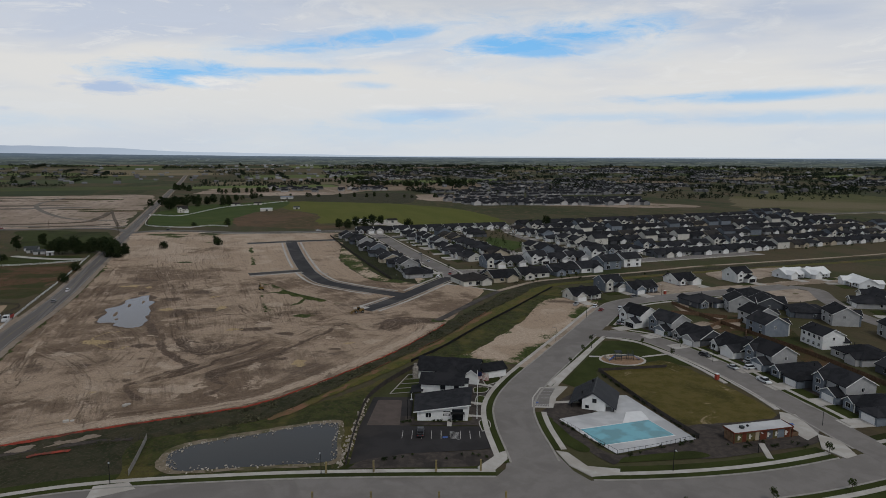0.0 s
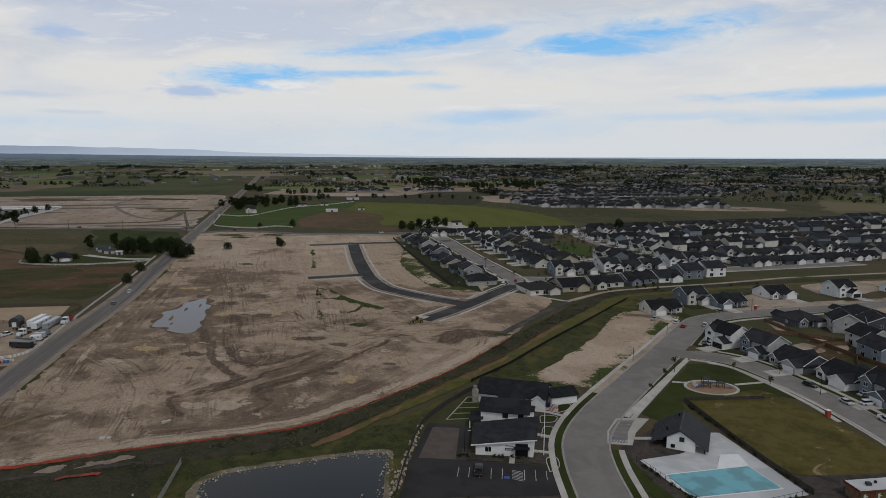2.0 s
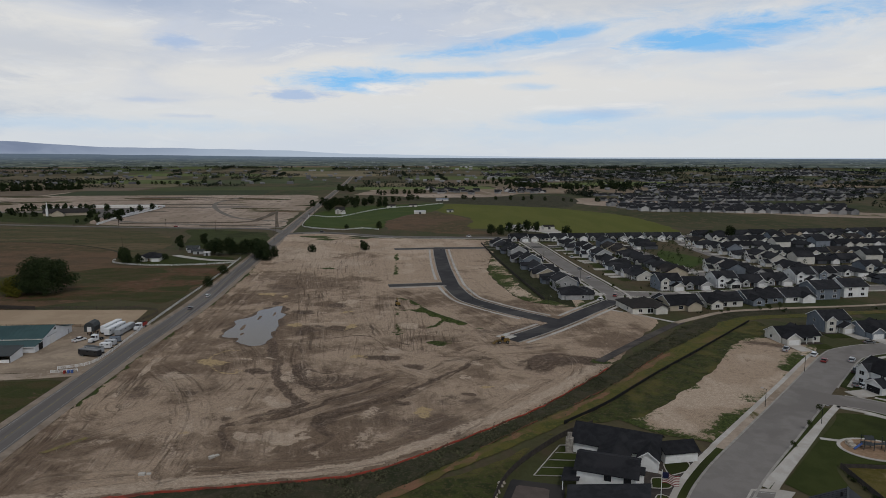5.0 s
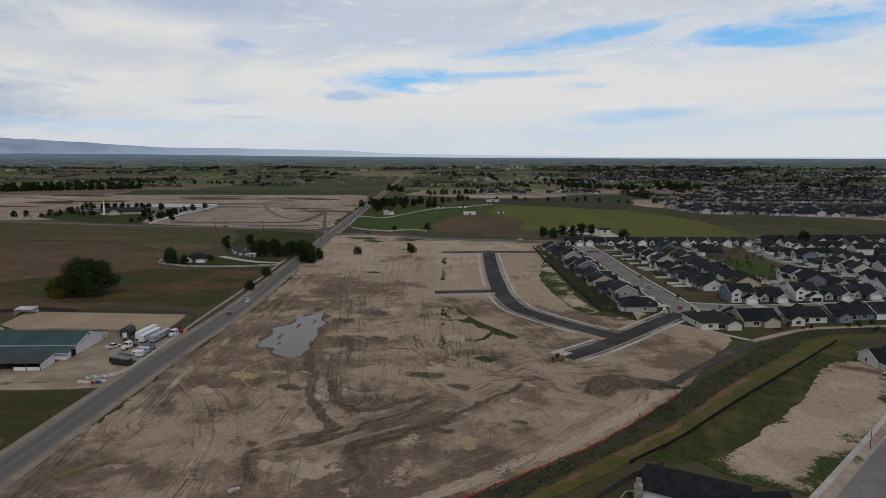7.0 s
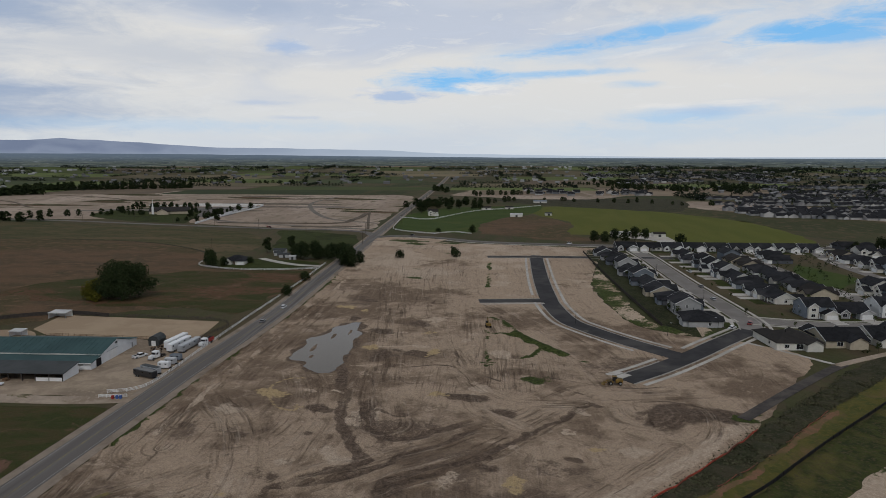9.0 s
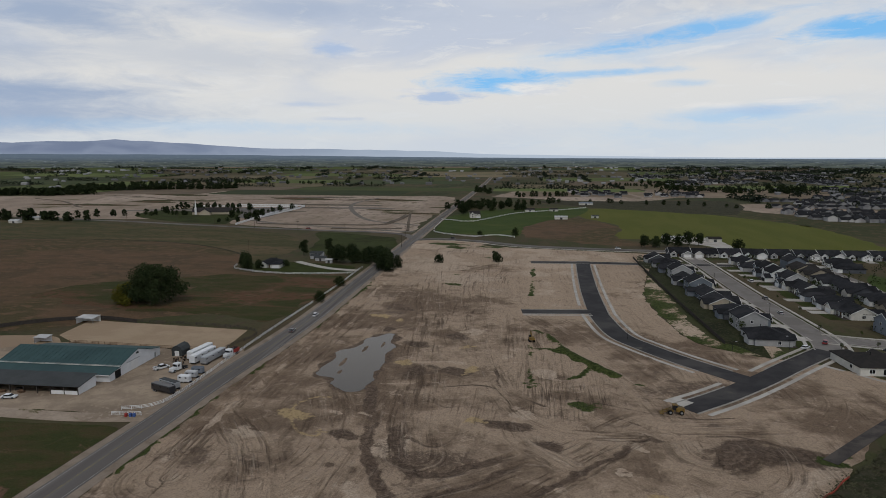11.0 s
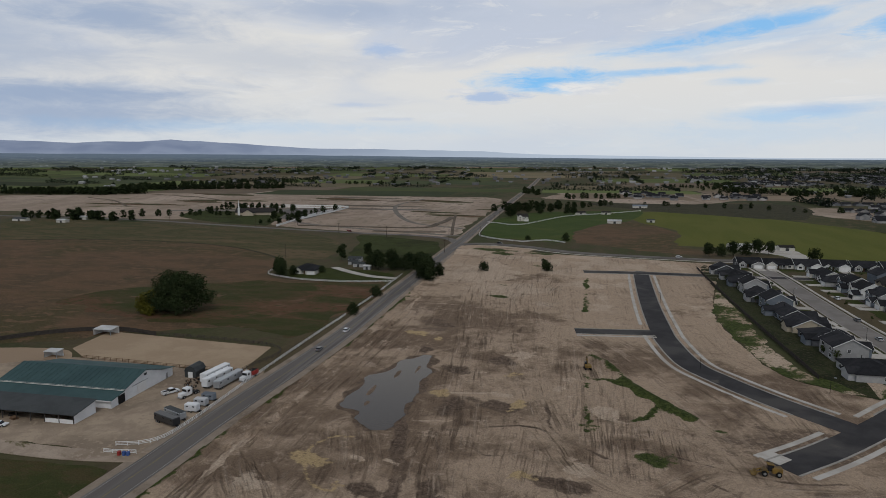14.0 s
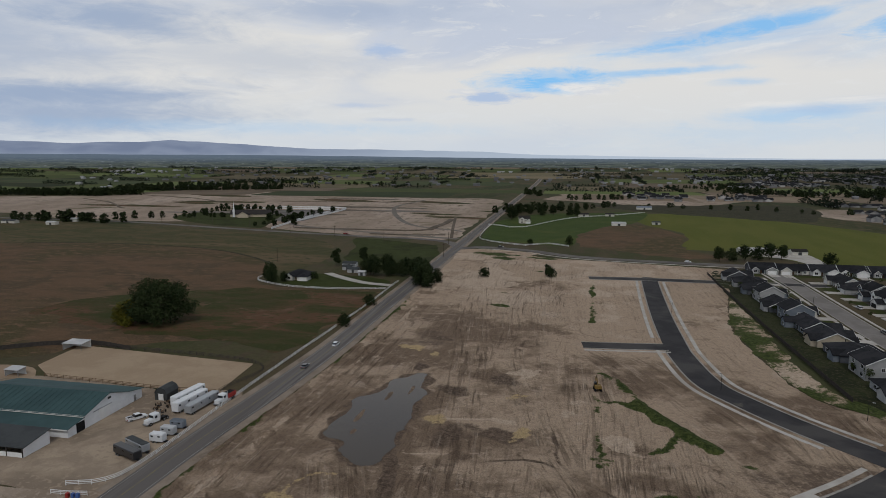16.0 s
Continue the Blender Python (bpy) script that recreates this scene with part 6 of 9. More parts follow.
# ---- trees ----
def leaf_cloud(shape, rnd, lobes, n, size):
    """Small bent leaf clumps scattered through lobes (centre, radii)."""
    tot = sum(r[0] * r[1] * r[2] for _, r in lobes)
    for (cx, cy, cz), (rx, ry, rz) in lobes:
        for _ in range(max(4, int(n * rx * ry * rz / tot))):
            d = Vector((rnd.gauss(0, 1), rnd.gauss(0, 1), rnd.gauss(0, 1))).normalized() * rnd.uniform(0.5, 1.2)
            p = Vector((cx + d.x * rx, cy + d.y * ry, cz + d.z * rz))
            a, b = Vector((rnd.gauss(0, 1), rnd.gauss(0, 1), rnd.gauss(0, 0.6))).normalized(), Vector((rnd.gauss(0, 1), rnd.gauss(0, 1), rnd.gauss(0, 1))).normalized()
            a, b = a * size * rnd.uniform(0.6, 1.3), b * size * rnd.uniform(0.6, 1.3)
            c = a.cross(b).normalized() * size * 0.35
            shape.add([p - a, p + b * 0.8 + c, p + a, p - b * 0.8 + c], [(0, 1, 2, 3)])


def tree(name, label, height, spread, seed, leaf=None, n=700, size=0.5, trunk_h=0.22, lobes=9, category="tree", lobe=(0.2, 0.32)):
    rnd = random.Random(seed)
    t = thing(name, label, category, "trees")
    tr = Shape()
    top = Vector((rnd.uniform(-0.3, 0.3), rnd.uniform(-0.3, 0.3), height * 0.55))
    base_r = max(0.05, height * 0.022)
    tr.tube((0, 0, -0.1), (top.x * 0.4, top.y * 0.4, height * trunk_h), base_r, base_r * 0.75).tube((top.x * 0.4, top.y * 0.4, height * trunk_h), top, base_r * 0.75, base_r * 0.3)
    ls = []
    for i in range(lobes):
        a = i * 2.4 + rnd.uniform(-0.4, 0.4)
        k = (i + 0.5) / lobes
        z = height * (trunk_h + 0.12 + (0.80 - trunk_h) * k)
        r = spread * 0.5 * (1 - 0.75 * abs(k - 0.35) ** 1.3) * rnd.uniform(0.35, 0.75)
        p = (r * math.cos(a), r * math.sin(a), z)
        tr.tube((top.x * 0.4, top.y * 0.4, height * (trunk_h + 0.3 * k)), p, base_r * 0.4, base_r * 0.12, 5)
        q = spread * rnd.uniform(*lobe)
        ls.append((p, (q, q, q * rnd.uniform(0.7, 1.0))))
    part("trunk", tr, M_TRUNK, t)
    cr = Shape()
    leaf_cloud(cr, rnd, ls, n, size)
    part("crown", cr, leaf or M_LEAF, t)
    return t


TREES = [tree("tree", "broad dark green shade tree", 9.5, 9.0, 1, None, 900, 0.55), tree("tree", "round dark green tree", 7.5, 7.5, 2, None, 800, 0.5, 0.12), tree("tree", "tall narrow dark tree", 11.0, 6.0, 3, None, 800, 0.55, 0.12),
         tree("tree", "bushy low green tree", 5.0, 6.5, 4, None, 700, 0.45, 0.05), tree("young_tree", "thin young street tree", 4.2, 2.2, 5, M_LEAF2, 140, 0.28, 0.4, 6), tree("shrub", "small dark green garden shrub", 1.3, 1.6, 6, M_LEAF, 60, 0.22, 0.05, 4, "shrub")]
T_SET = set()


def put_tree(k, x, y, s=1.0, turn=0.0):
    ob = TREES[k]
    m = pose(x, y, float(rise(x, y)), 0, 0, turn)
    if ob.name in T_SET:
        c = copy_thing(ob, m)
    else:
        T_SET.add(ob.name)
        c = ob
        c.matrix_basis = m
    c.scale = (s, s, s)
    return c


rnd = random.Random(3)
big = tree("tree", "wide dense dark tree with yellow lower leaves", 18.5, 34.0, 21, None, 13000, 0.5, 0.05, 70, "tree", (0.06, 0.14))
big.matrix_basis = pose(-314, 347, 0) @ Matrix.Diagonal((1.08, 1.08, 1.04, 1.0))
low = Shape()
leaf_cloud(low, rnd, [((-13.5, -9.0, 5.2), (4.0, 4.0, 4.2)), ((-11.5, -11.5, 3.6), (4.0, 3.4, 3.0)), ((-15.0, -5.0, 3.4), (3.4, 3.6, 3.0)), ((-6.0, -13.0, 2.4), (3.4, 2.6, 2.0)), ((-12.5, -7.0, 8.2), (2.6, 2.6, 2.4))], 2600, 0.5)
part("low_leaves", low, M_LEAFY, big, "yellow-green lower leaves")
for k, x, y, sc in ((3, -235, 388, 0.95), (3, -251, 428, 1.0), (0, -262, 494, 1.25), (1, -257, 486, 1.25), (0, -268, 508, 1.2), (1, -252, 498, 1.1), (3, -237, 535, 1.05), (2, -201, 557, 0.75), (3, -199, 556, 1.1),
                    (1, -343, 446, 1.1), (0, -350, 452, 1.1), (1, -338, 452, 0.8), (3, -329, 470, 0.8), (2, -350, 516, 1.15), (2, -342, 538, 1.1), (0, -301, 497, 1.2), (1, -292, 503, 1.2), (0, -283, 512, 1.15), (1, -276, 520, 1.1), (0, -310, 505, 1.0), (1, -296, 512, 1.1),
                    (2, -566, 694, 1.5), (0, -699, 790, 1.2), (0, -690, 815, 1.2), (1, -655, 838, 1.2), (1, -668, 880, 1.1), (2, -628, 716, 1.1), (1, -735, 770, 1.1), (0, -760, 780, 1.2), (1, -775, 800, 1.2), (2, -640, 730, 1.0),
                    (0, -390, 905, 1.6), (1, -400, 930, 1.6), (0, -418, 990, 1.6), (1, -405, 1000, 1.5), (2, -392, 1005, 1.4), (0, -370, 1000, 1.4), (1, -350, 1010, 1.4), (0, -335, 992, 1.3), (1, -430, 1010, 1.5), (0, -415, 960, 1.4), (1, -380, 985, 1.3),
                    (1, -244, 716, 1.0), (3, -276, 700, 0.9), (0, -96, 700, 1.2), (1, -88, 708, 1.3), (0, -80, 716, 1.3), (1, -104, 692, 1.2), (0, -72, 722, 1.1), (3, -40, 712, 1.5), (0, -112, 684, 1.1),
                    (0, -270, 500, 1.3), (1, -262, 502, 1.4), (0, -256, 490, 1.3), (1, -250, 484, 1.1), (0, -306, 500, 1.3), (1, -285, 506, 1.3), (0, -278, 514, 1.2), (1, -316, 508, 1.1), (0, -298, 508, 1.3), (1, -348, 448, 1.2), (0, 118, 720, 1.2), (1, 100, 722, 0.9)):
    put_tree(k, x, y, sc, rnd.uniform(0, 360))


# ---- fences ----
def rail_fence(name, label, line, gap, post_h, rails, mat, post_w=0.14, rail_h=0.14, group="fences"):
    """Posts and rails along a line, each post and each rail run a part."""
    pts = spline(line, gap)
    f = thing(name, label, "fence", group)
    pm = Shape().bevelled(-post_w / 2, post_w / 2, -post_w / 2, post_w / 2, 0, post_h, 0.03).mesh("post", mat)
    for x, y in pts:
        ob = part("post", pm, mat, f)
        ob.location = (x, y, 0)
    for z in rails:
        part("rail", ribbon(Shape(), pts, -0.03, 0.03, z - rail_h / 2, z + rail_h / 2), mat, f)
    return f


def panel_fence(label, line, h, mat, name="board_fence", gap=3.6):
    """A closed board fence: posts and a run of boards."""
    pts = spline(line, gap)
    f = thing(name, label, "fence", "fences")
    pm = Shape().bevelled(-0.07, 0.07, -0.07, 0.07, 0, h + 0.1, 0.02).mesh("post", mat)
    for x, y in pts:
        part("post", pm, mat, f).location = (x, y, 0)
    part("boarding", ribbon(Shape(), pts, -0.03, 0.03, 0.05, h), mat, f)
    return f


rail_fence("rail_fence", "white three-rail vinyl fence along the road", [(-196.5, 238.0), (-190.2, 244.0), (-191.5, 256), (-206.3, 296), (-222, 340), (-237, 384)], 2.6, 1.35, (0.4, 0.8, 1.2), M_TRIM)
rail_fence("rail_fence", "white three-rail vinyl fence along the road", [(-240, 392), (-254, 432), (-268, 468), (-276, 490)], 2.8, 1.35, (0.4, 0.8, 1.2), M_TRIM)
rail_fence("rail_fence", "white curving rail fence round a farm garden", [(-364, 458), (-358, 448), (-346, 443), (-321, 442), (-293, 451), (-269, 467)], 3.0, 1.3, (0.4, 0.8, 1.2), M_TRIM)
rail_fence("rail_fence", "short white fence beside the farm gate", [(-195.5, 234.0), (-191, 236), (-187.5, 238.0)], 2.2, 1.25, (0.4, 0.8, 1.15), M_TRIM)
for line in ([(-389, 838), (-370, 834), (-342, 832), (-335, 968), (-300, 1040), (-272, 1112)], [(-384, 832), (-350, 745), (-330, 708), (-300, 694), (-276, 690)], [(-276, 690), (-262, 712), (-240, 704)]):
    rail_fence("rail_fence", "white rail fence round a green pasture", line, 13.0, 1.4, (0.5, 1.2), M_TRIM, 0.3, 0.3)
rail_fence("corral_fence", "dark wooden rail fence of a riding arena", [(-309, 306), (-228, 326.5), (-215, 298.5)], 3.0, 1.5, (0.5, 0.9, 1.35), M_FENCEWOOD)
rail_fence("corral_fence", "dark wooden rail fence of a riding arena", [(-215.5, 297.5), (-233, 290.4), (-257, 283.4), (-281, 276.4)], 2.6, 1.6, (0.5, 0.9, 1.4), M_BROWNW)
panel_fence("tall dark windbreak fence behind the arena", [(-345, 240), (-330, 285), (-309, 307), (-285, 312)], 1.9, M_FENCEWOOD)
panel_fence("dark silt and board fence along the canal bank", BANK_LINE, 1.2, M_BLACK, "site_fence", 5.0)
panel_fence("dark board fence behind house yards", [uv(107.0, 386)[:2], uv(107.0, 470)[:2], uv(108.5, 560)[:2], uv(110.5, 622)[:2]], 1.7, M_FENCEWOOD)
panel_fence("grey wooden fence west of the pond", [(-77.2, 147), (-79.5, 157), (-82, 167)], 1.7, M_GREYWOOD)
panel_fence("dark fence round the clubhouse yard", [(-24.5, 152), (-25, 175), (-23.5, 200), (-13, 224), (-4, 236)], 1.7, M_FENCEWOOD)
rail_fence("pool_fence", "black metal fence round the swimming pool", [(34, 181), (40, 170), (46.3, 158.6)], 1.6, 1.6, (0.2, 1.5), M_BLACK, 0.08, 0.05)
rail_fence("pool_fence", "black metal fence round the swimming pool", [(46.3, 158.6), (58, 162.5), (72, 168.8)], 1.6, 1.6, (0.2, 1.5), M_BLACK, 0.08, 0.05)
panel_fence("dark hedge-like fence between pool and turf", [(57.5, 225), (62, 205), (67, 185), (72, 169)], 1.5, M_FENCEWOOD)
panel_fence("dark low fence along the turf", [(57.5, 225.5), (72, 228), (84, 230)], 1.1, M_FENCEWOOD)
# orange safety fence along the site
def safety_fence(line, h, label, mat=M_ORANGE):
    pts = spline(line, 3.0)
    f = thing("safety_fence", label, "fence", "safety fences")
    part("mesh", ribbon(Shape(), [(x + 0.25 * math.sin(i * 1.7), y + 0.25 * math.cos(i * 2.3)) for i, (x, y) in enumerate(pts)], -0.10, 0.10, 0.1, h), mat, f)
    st = Shape().tube((0, 0, 0), (0, 0, h + 0.15), 0.04, None, 5).mesh("stake", M_BLACK)
    for x, y in pts[::3]:
        part("stake", st, M_BLACK, f).location = (x, y, 0)


safety_fence(RED_LINE, 0.65, "sagging orange plastic safety fence")
for k in (5, 7, 9):
    safety_fence(SILT_LINE[k:k + 2], 0.4, "low faded orange silt fence", M_SILT)

# ditch, sand bank and torn fence at the site's corner
patch("sand_bank", [(-117, 159.5), (-107, 164.5), (-97, 169.5), (-96, 168), (-104, 162.5), (-113, 158)], 0.16, 0.5, M_SHOULDER, "pale heap of sand beside the ditch", "bare ground", 0.7, hummocks(3.0, 0.7))
setting("ditch", ribbon(Shape(), spline([(-124, 152.5), (-118, 155.5), (-107, 160.3), (-95, 165.3), (-86, 167)], 2), -0.9, 0.9, -0.1, 0.36), M_MULCH, "dark wet ditch below the sand bank", "ditch")
for line, wide in (([(-126, 159), (-119, 162), (-108, 168), (-102, 171)], 0.75), ([(-108, 155.6), (-104.5, 158), (-99, 159.4)], 0.6)):
    f = thing("fallen_fence", "torn orange safety fence lying flat on the soil", "fence", "safety fences")
    part("mesh", ribbon(Shape(), [(x, y + 0.3 * math.sin(i * 1.9)) for i, (x, y) in enumerate(spline(line, 1.5))], -wide, wide, 0.30, 0.46), M_ORANGE, f)
rail_fence("wire_fence", "thin dark wire fence on steel posts", [(-122, 147), (-115, 151), (-105, 157), (-94, 163.5), (-84, 167)], 3.5, 1.6, (0.4, 0.9, 1.5), M_FENCEWOOD, 0.08, 0.02)

# ---- pond ----
POND = [(-71.5, 155), (-72, 159), (-68, 163), (-60, 167.5), (-51, 171), (-44, 174.7), (-37, 177.4), (-32, 178.5), (-30.3, 176), (-29, 165), (-28.4, 155), (-40.6, 152.6), (-54, 150.6), (-65, 149), (-69.5, 151.5)]
patch("pond_shore", [(-73.6, 154), (-74, 159.5), (-71, 164), (-61.5, 169.3), (-46.5, 175.7), (-33, 180.6), (-28.9, 178), (-27.7, 165), (-27.2, 153.6), (-40, 150.9), (-54, 149), (-66, 147.6), (-71.3, 149.8)], 0.135, 1.0, M_ROCKBED, "stony gravel shore round the pond", "shore", 0.4)
patch("pond", POND, 0.165, 1.0, M_POND, "still dark pond reflecting the sky", "water", 0.2)
rr = random.Random(8)
stones = Shape()
for i in range(300):
    a = rr.random() * len(POND)
    (x0, y0), (x1, y1) = POND[int(a)], POND[(int(a) + 1) % len(POND)]
    t = a - int(a)
    x, y, r = x0 + (x1 - x0) * t + rr.gauss(0, 0.9), y0 + (y1 - y0) * t + rr.gauss(0, 0.9), rr.uniform(0.12, 0.36)
    stones.add([(x + r * rr.uniform(0.7, 1.2) * math.cos(k * 1.257), y + r * rr.uniform(0.7, 1.2) * math.sin(k * 1.257), 0.05) for k in range(5)] + [(x + r * 0.5 * math.cos(k * 1.257), y + r * 0.5 * math.sin(k * 1.257), 0.1 + r * rr.uniform(0.7, 1.1)) for k in range(5)],
               [(5, 6, 7, 8, 9)] + [(k, (k + 1) % 5, 5 + (k + 1) % 5, 5 + k) for k in range(5)])
for i in range(120):
    t = rr.random()
    x, y, r = -26.0 + rr.gauss(0, 0.6) + 1.5 * t, 151 + 46 * t, rr.uniform(0.2, 0.55)
    stones.add([(x + r * rr.uniform(0.7, 1.2) * math.cos(k * 1.257), y + r * rr.uniform(0.7, 1.2) * math.sin(k * 1.257), 0.03) for k in range(5)] + [(x + r * 0.5 * math.cos(k * 1.257), y + r * 0.5 * math.sin(k * 1.257), 0.05 + r * rr.uniform(0.7, 1.1)) for k in range(5)],
               [(5, 6, 7, 8, 9)] + [(k, (k + 1) % 5, 5 + (k + 1) % 5, 5 + k) for k in range(5)])
stuff("shore_stones", stones, M_ROCK, "pale boulders scattered along the shore", "rocks")

# ---- clubhouse yard ----
patch("parking_lot", [(-23.8, 152.8), (-24.2, 175), (-22.5, 199), (-9.5, 199), (-9.5, 176.5), (11, 176.5), (13.5, 170), (17.2, 163.5), (10, 161.5), (-10, 159), (-20, 155.5)], 0.08, 1.0, M_LOTASPHALT, "dark asphalt car park of the clubhouse", "car park", 0, None, None, None, False)
patch("paved_court", [(-22.2, 177), (-20.8, 196.5), (-13, 196.5), (-12.5, 177)], 0.10, 1.0, M_PAVER, "brownish paved ball court", "court", 0, None, None, None, False)
patch("planting_bed", [(-24, 150.8), (-20.2, 155.3), (-10, 158.8), (10, 161.3), (16, 163), (14, 157), (8, 152.4), (-20, 151)], 0.07, 1.0, M_MULCH, "mulched bed before the car park", "planting bed", 0.2)
patch("planting_bed", [(-12.5, 176.8), (-12.5, 183), (-8, 183), (-8, 180.2), (8, 180.2), (8, 190), (14.5, 190), (14.8, 172), (11.5, 177)], 0.09, 0.8, M_MULCH, "mulched bed along the clubhouse", "planting bed", 0.15)
patch("planting_bed", [(8, 188), (8, 222), (14, 222), (25, 226), (22, 214), (17.5, 206), (14.8, 195), (14.8, 188)], 0.07, 1.0, M_MULCH, "mulched garden with curved lawns", "planting bed", 0.2)
for pts in ([(10.2, 193), (13.5, 193.5), (14.5, 199), (11.5, 200)], [(15, 210), (20, 214.5), (20, 219), (14.5, 217)], [(10.5, 203), (14.5, 204), (15.5, 208), (11, 208)], [(11.5, 173), (14, 176), (13.6, 181), (11, 180)]):
    patch("lawn", pts, 0.10, 0.6, M_LAWN, "small lawn edged by a curved kerb", "lawn")
    setting("garden_edging", ribbon(Shape(), spline(pts + [pts[0]], 0.8), -0.12, 0.12, 0, 0.18), M_CONCRETE, "thin pale concrete garden edging", "edging")
for a, b in (((7, 184.5), (15, 183.2)), ((8, 195), (15, 193)), ((10, 213), (18, 208.5)), ((2, 176.5), (2.2, 180.4))):
    setting("path", ribbon(Shape(), [a, b], -0.7, 0.7, -0.1, 0.14), M_CONCRETE, "narrow concrete garden path", "path")
for i in range(11):
    x = -11.3 + 2.74 * i
    if i != 5 and x < 14:
        setting("parking_line", Shape().box(x - 0.09, x + 0.09, 168.2 + max(0, x - 8) * 0.3, 173.4, 0.085, 0.092), M_WPAINT, "white painted parking line", "road marking")
hatch = Shape()
for k in range(7):
    hatch.slab([(2.1, 168.5 + k * 0.72, 0.094), (4.8, 167.6 + k * 0.72, 0.094), (4.8, 167.85 + k * 0.72, 0.094), (2.1, 168.75 + k * 0.72, 0.094)], 0.006)
setting("parking_hatch", hatch, M_WPAINT, "white hatched loading bay beside the entrance", "road marking")
setting("parking_sign_mark", Shape().box(0.1, 1.5, 168.5, 169.7, 0.085, 0.092), M_BLUE, "blue painted square on a parking bay", "road marking")
# garden plots with white edging
for i in range(4):
    setting("garden_plot", Shape().prism([(-16.8 + 1.4 * i, 202.5 + 4.6 * i), (-5.5, 205 + 4.3 * i), (-5.0, 208.6 + 4.3 * i), (-15.7 + 1.4 * i, 206.4 + 4.6 * i)], -0.1, 0.12), M_LAWN, "dark grass plot in a dog run", "lawn")
setting("garden_edging", ribbon(Shape(), [(-17.4, 202), (-12.4, 220.5), (-9.5, 221.5), (-8.4, 219.5), (-5, 220.5)], -0.1, 0.1, 0, 0.25), M_CONCRETE, "pale edging round the plots", "edging")
for i in range(5):
    setting("garden_edging", ribbon(Shape(), [(-17.2 + 1.35 * i, 202.2 + 4.6 * i), (-4.8, 204.8 + 4.2 * i)], -0.06, 0.06, 0, 0.2), M_KERB, "pale edging round the plots", "edging")


def clubhouse():
    c = thing("clubhouse", "white clubhouse with dark shingle roofs", "building")
    # front hall, its roof rising to one side
    part("wall", Shape().add([(-7.5, 180.6, 0), (7.6, 180.6, 0), (8.6, 192, 0), (-8, 192, 0), (-7.5, 180.6, 3.0), (7.6, 180.6, 4.9), (8.6, 192, 4.9), (-8, 192, 3.0)], [(3, 2, 1, 0), (4, 5, 6, 7), (0, 1, 5, 4), (1, 2, 6, 5), (2, 3, 7, 6), (3, 0, 4, 7)]), M_WHITE, c)
    part("roof", Shape().slab([(-8.6, 180.0, 3.0), (8.4, 180.0, 5.15), (9.6, 194.5, 5.6), (-8.8, 193.5, 3.4)], 0.3), M_ROOF, c)
    part("gable_trim", Shape().slab([(-8.7, 179.93, 3.03), (8.5, 179.93, 5.19), (8.5, 180.0, 5.19), (-8.7, 180.0, 3.03)], 0.34), M_TRIM, c)
    part("entrance_glass", Shape().box(2.9, 6.2, 180.5, 180.62, 0.1, 3.6), M_GLASS, c)
    part("entrance_canopy", Shape().box(2.4, 6.6, 179.2, 180.6, 2.5, 2.75), M_BLACK, c)
    part("canopy_post", Shape().box(2.5, 2.65, 179.3, 179.45, 0, 2.5), M_BLACK, c)
    part("canopy_post", Shape().box(6.35, 6.5, 179.3, 179.45, 0, 2.5), M_BLACK, c)
    window(c, -4.2, 180.6, 1.0, 1.6, 1.4, 0)
    part("sign", Shape().box(0.2, 2.2, 180.5, 180.6, 1.6, 2.2), M_BLACK, c, "dark sign board with plain pale bars")
    part("sign_lettering", Shape().box(0.4, 2.0, 180.47, 180.52, 1.95, 2.07).box(0.5, 1.9, 180.47, 180.52, 1.72, 1.84), M_TRIM, c, "plain pale bars")
    part("sign_lettering", Shape().box(0.3, 2.4, 180.55, 180.61, 2.75, 2.95), M_BLACK, c, "plain dark bar")
    # middle house of two storeys
    m = pose(0.5, 202.5, 0, 0, 0, -6)
    part("middle_wall", block(-7, 6.5, -5, 5, 5.2, 0.38, "x").add([], []), M_WHITE, c).matrix_basis = m
    part("middle_roof", gable_roof(-7, 6.5, -5, 5, 5.2, 0.38, "x", 0.7), M_ROOF, c).matrix_basis = m
    part("dormer_roof", gable_roof(4.6, 8.0, -1.5, 1.5, 4.6, 0.6, "x", 0.3), M_ROOF, c).matrix_basis = m
    part("dormer_wall", block(4.6, 8.0, -1.5, 1.5, 4.6, 0.6, "x"), M_TRIM, c).matrix_basis = m
    for x in (-0.2, 4.2):
        window(c, x + 0.3, 197.5 - 0.1 * x, 3.4, 1.5, 1.2, -6, M_BLACK)
    part("side_porch_roof", Shape().slab([(-10.5, 196.5, 2.7), (-6.3, 196.2, 3.3), (-5.9, 203, 3.3), (-10.2, 203.4, 2.7)], 0.2), M_ROOF, c)
    for y in (197, 203):
        part("porch_post", Shape().box(-10.2, -9.95, y - 0.12, y + 0.12, 0, 2.6), M_TRIM, c)
    # rear house with cross gables
    m2 = pose(3.5, 221, 0, 0, 0, -10)
    part("rear_wall", block(-11.5, 10, -5.5, 6.5, 3.2, 0.5, "x"), M_WHITE, c).matrix_basis = m2
    part("rear_roof", gable_roof(-11.5, 10, -5.5, 6.5, 3.2, 0.5, "x", 0.6), M_ROOF, c).matrix_basis = m2
    part("link_wall", block(-4, 3.5, -13, -4.5, 3.2, 0.4, "y"), M_WHITE, c).matrix_basis = m2
    part("link_roof", gable_roof(-4, 3.5, -13, -1, 3.2, 0.4, "y", 0.5), M_ROOF, c).matrix_basis = m2
    part("front_gable_wall", block(5.5, 10.5, -8.5, -5, 3.2, 0.75, "y"), M_WHITE, c).matrix_basis = m2
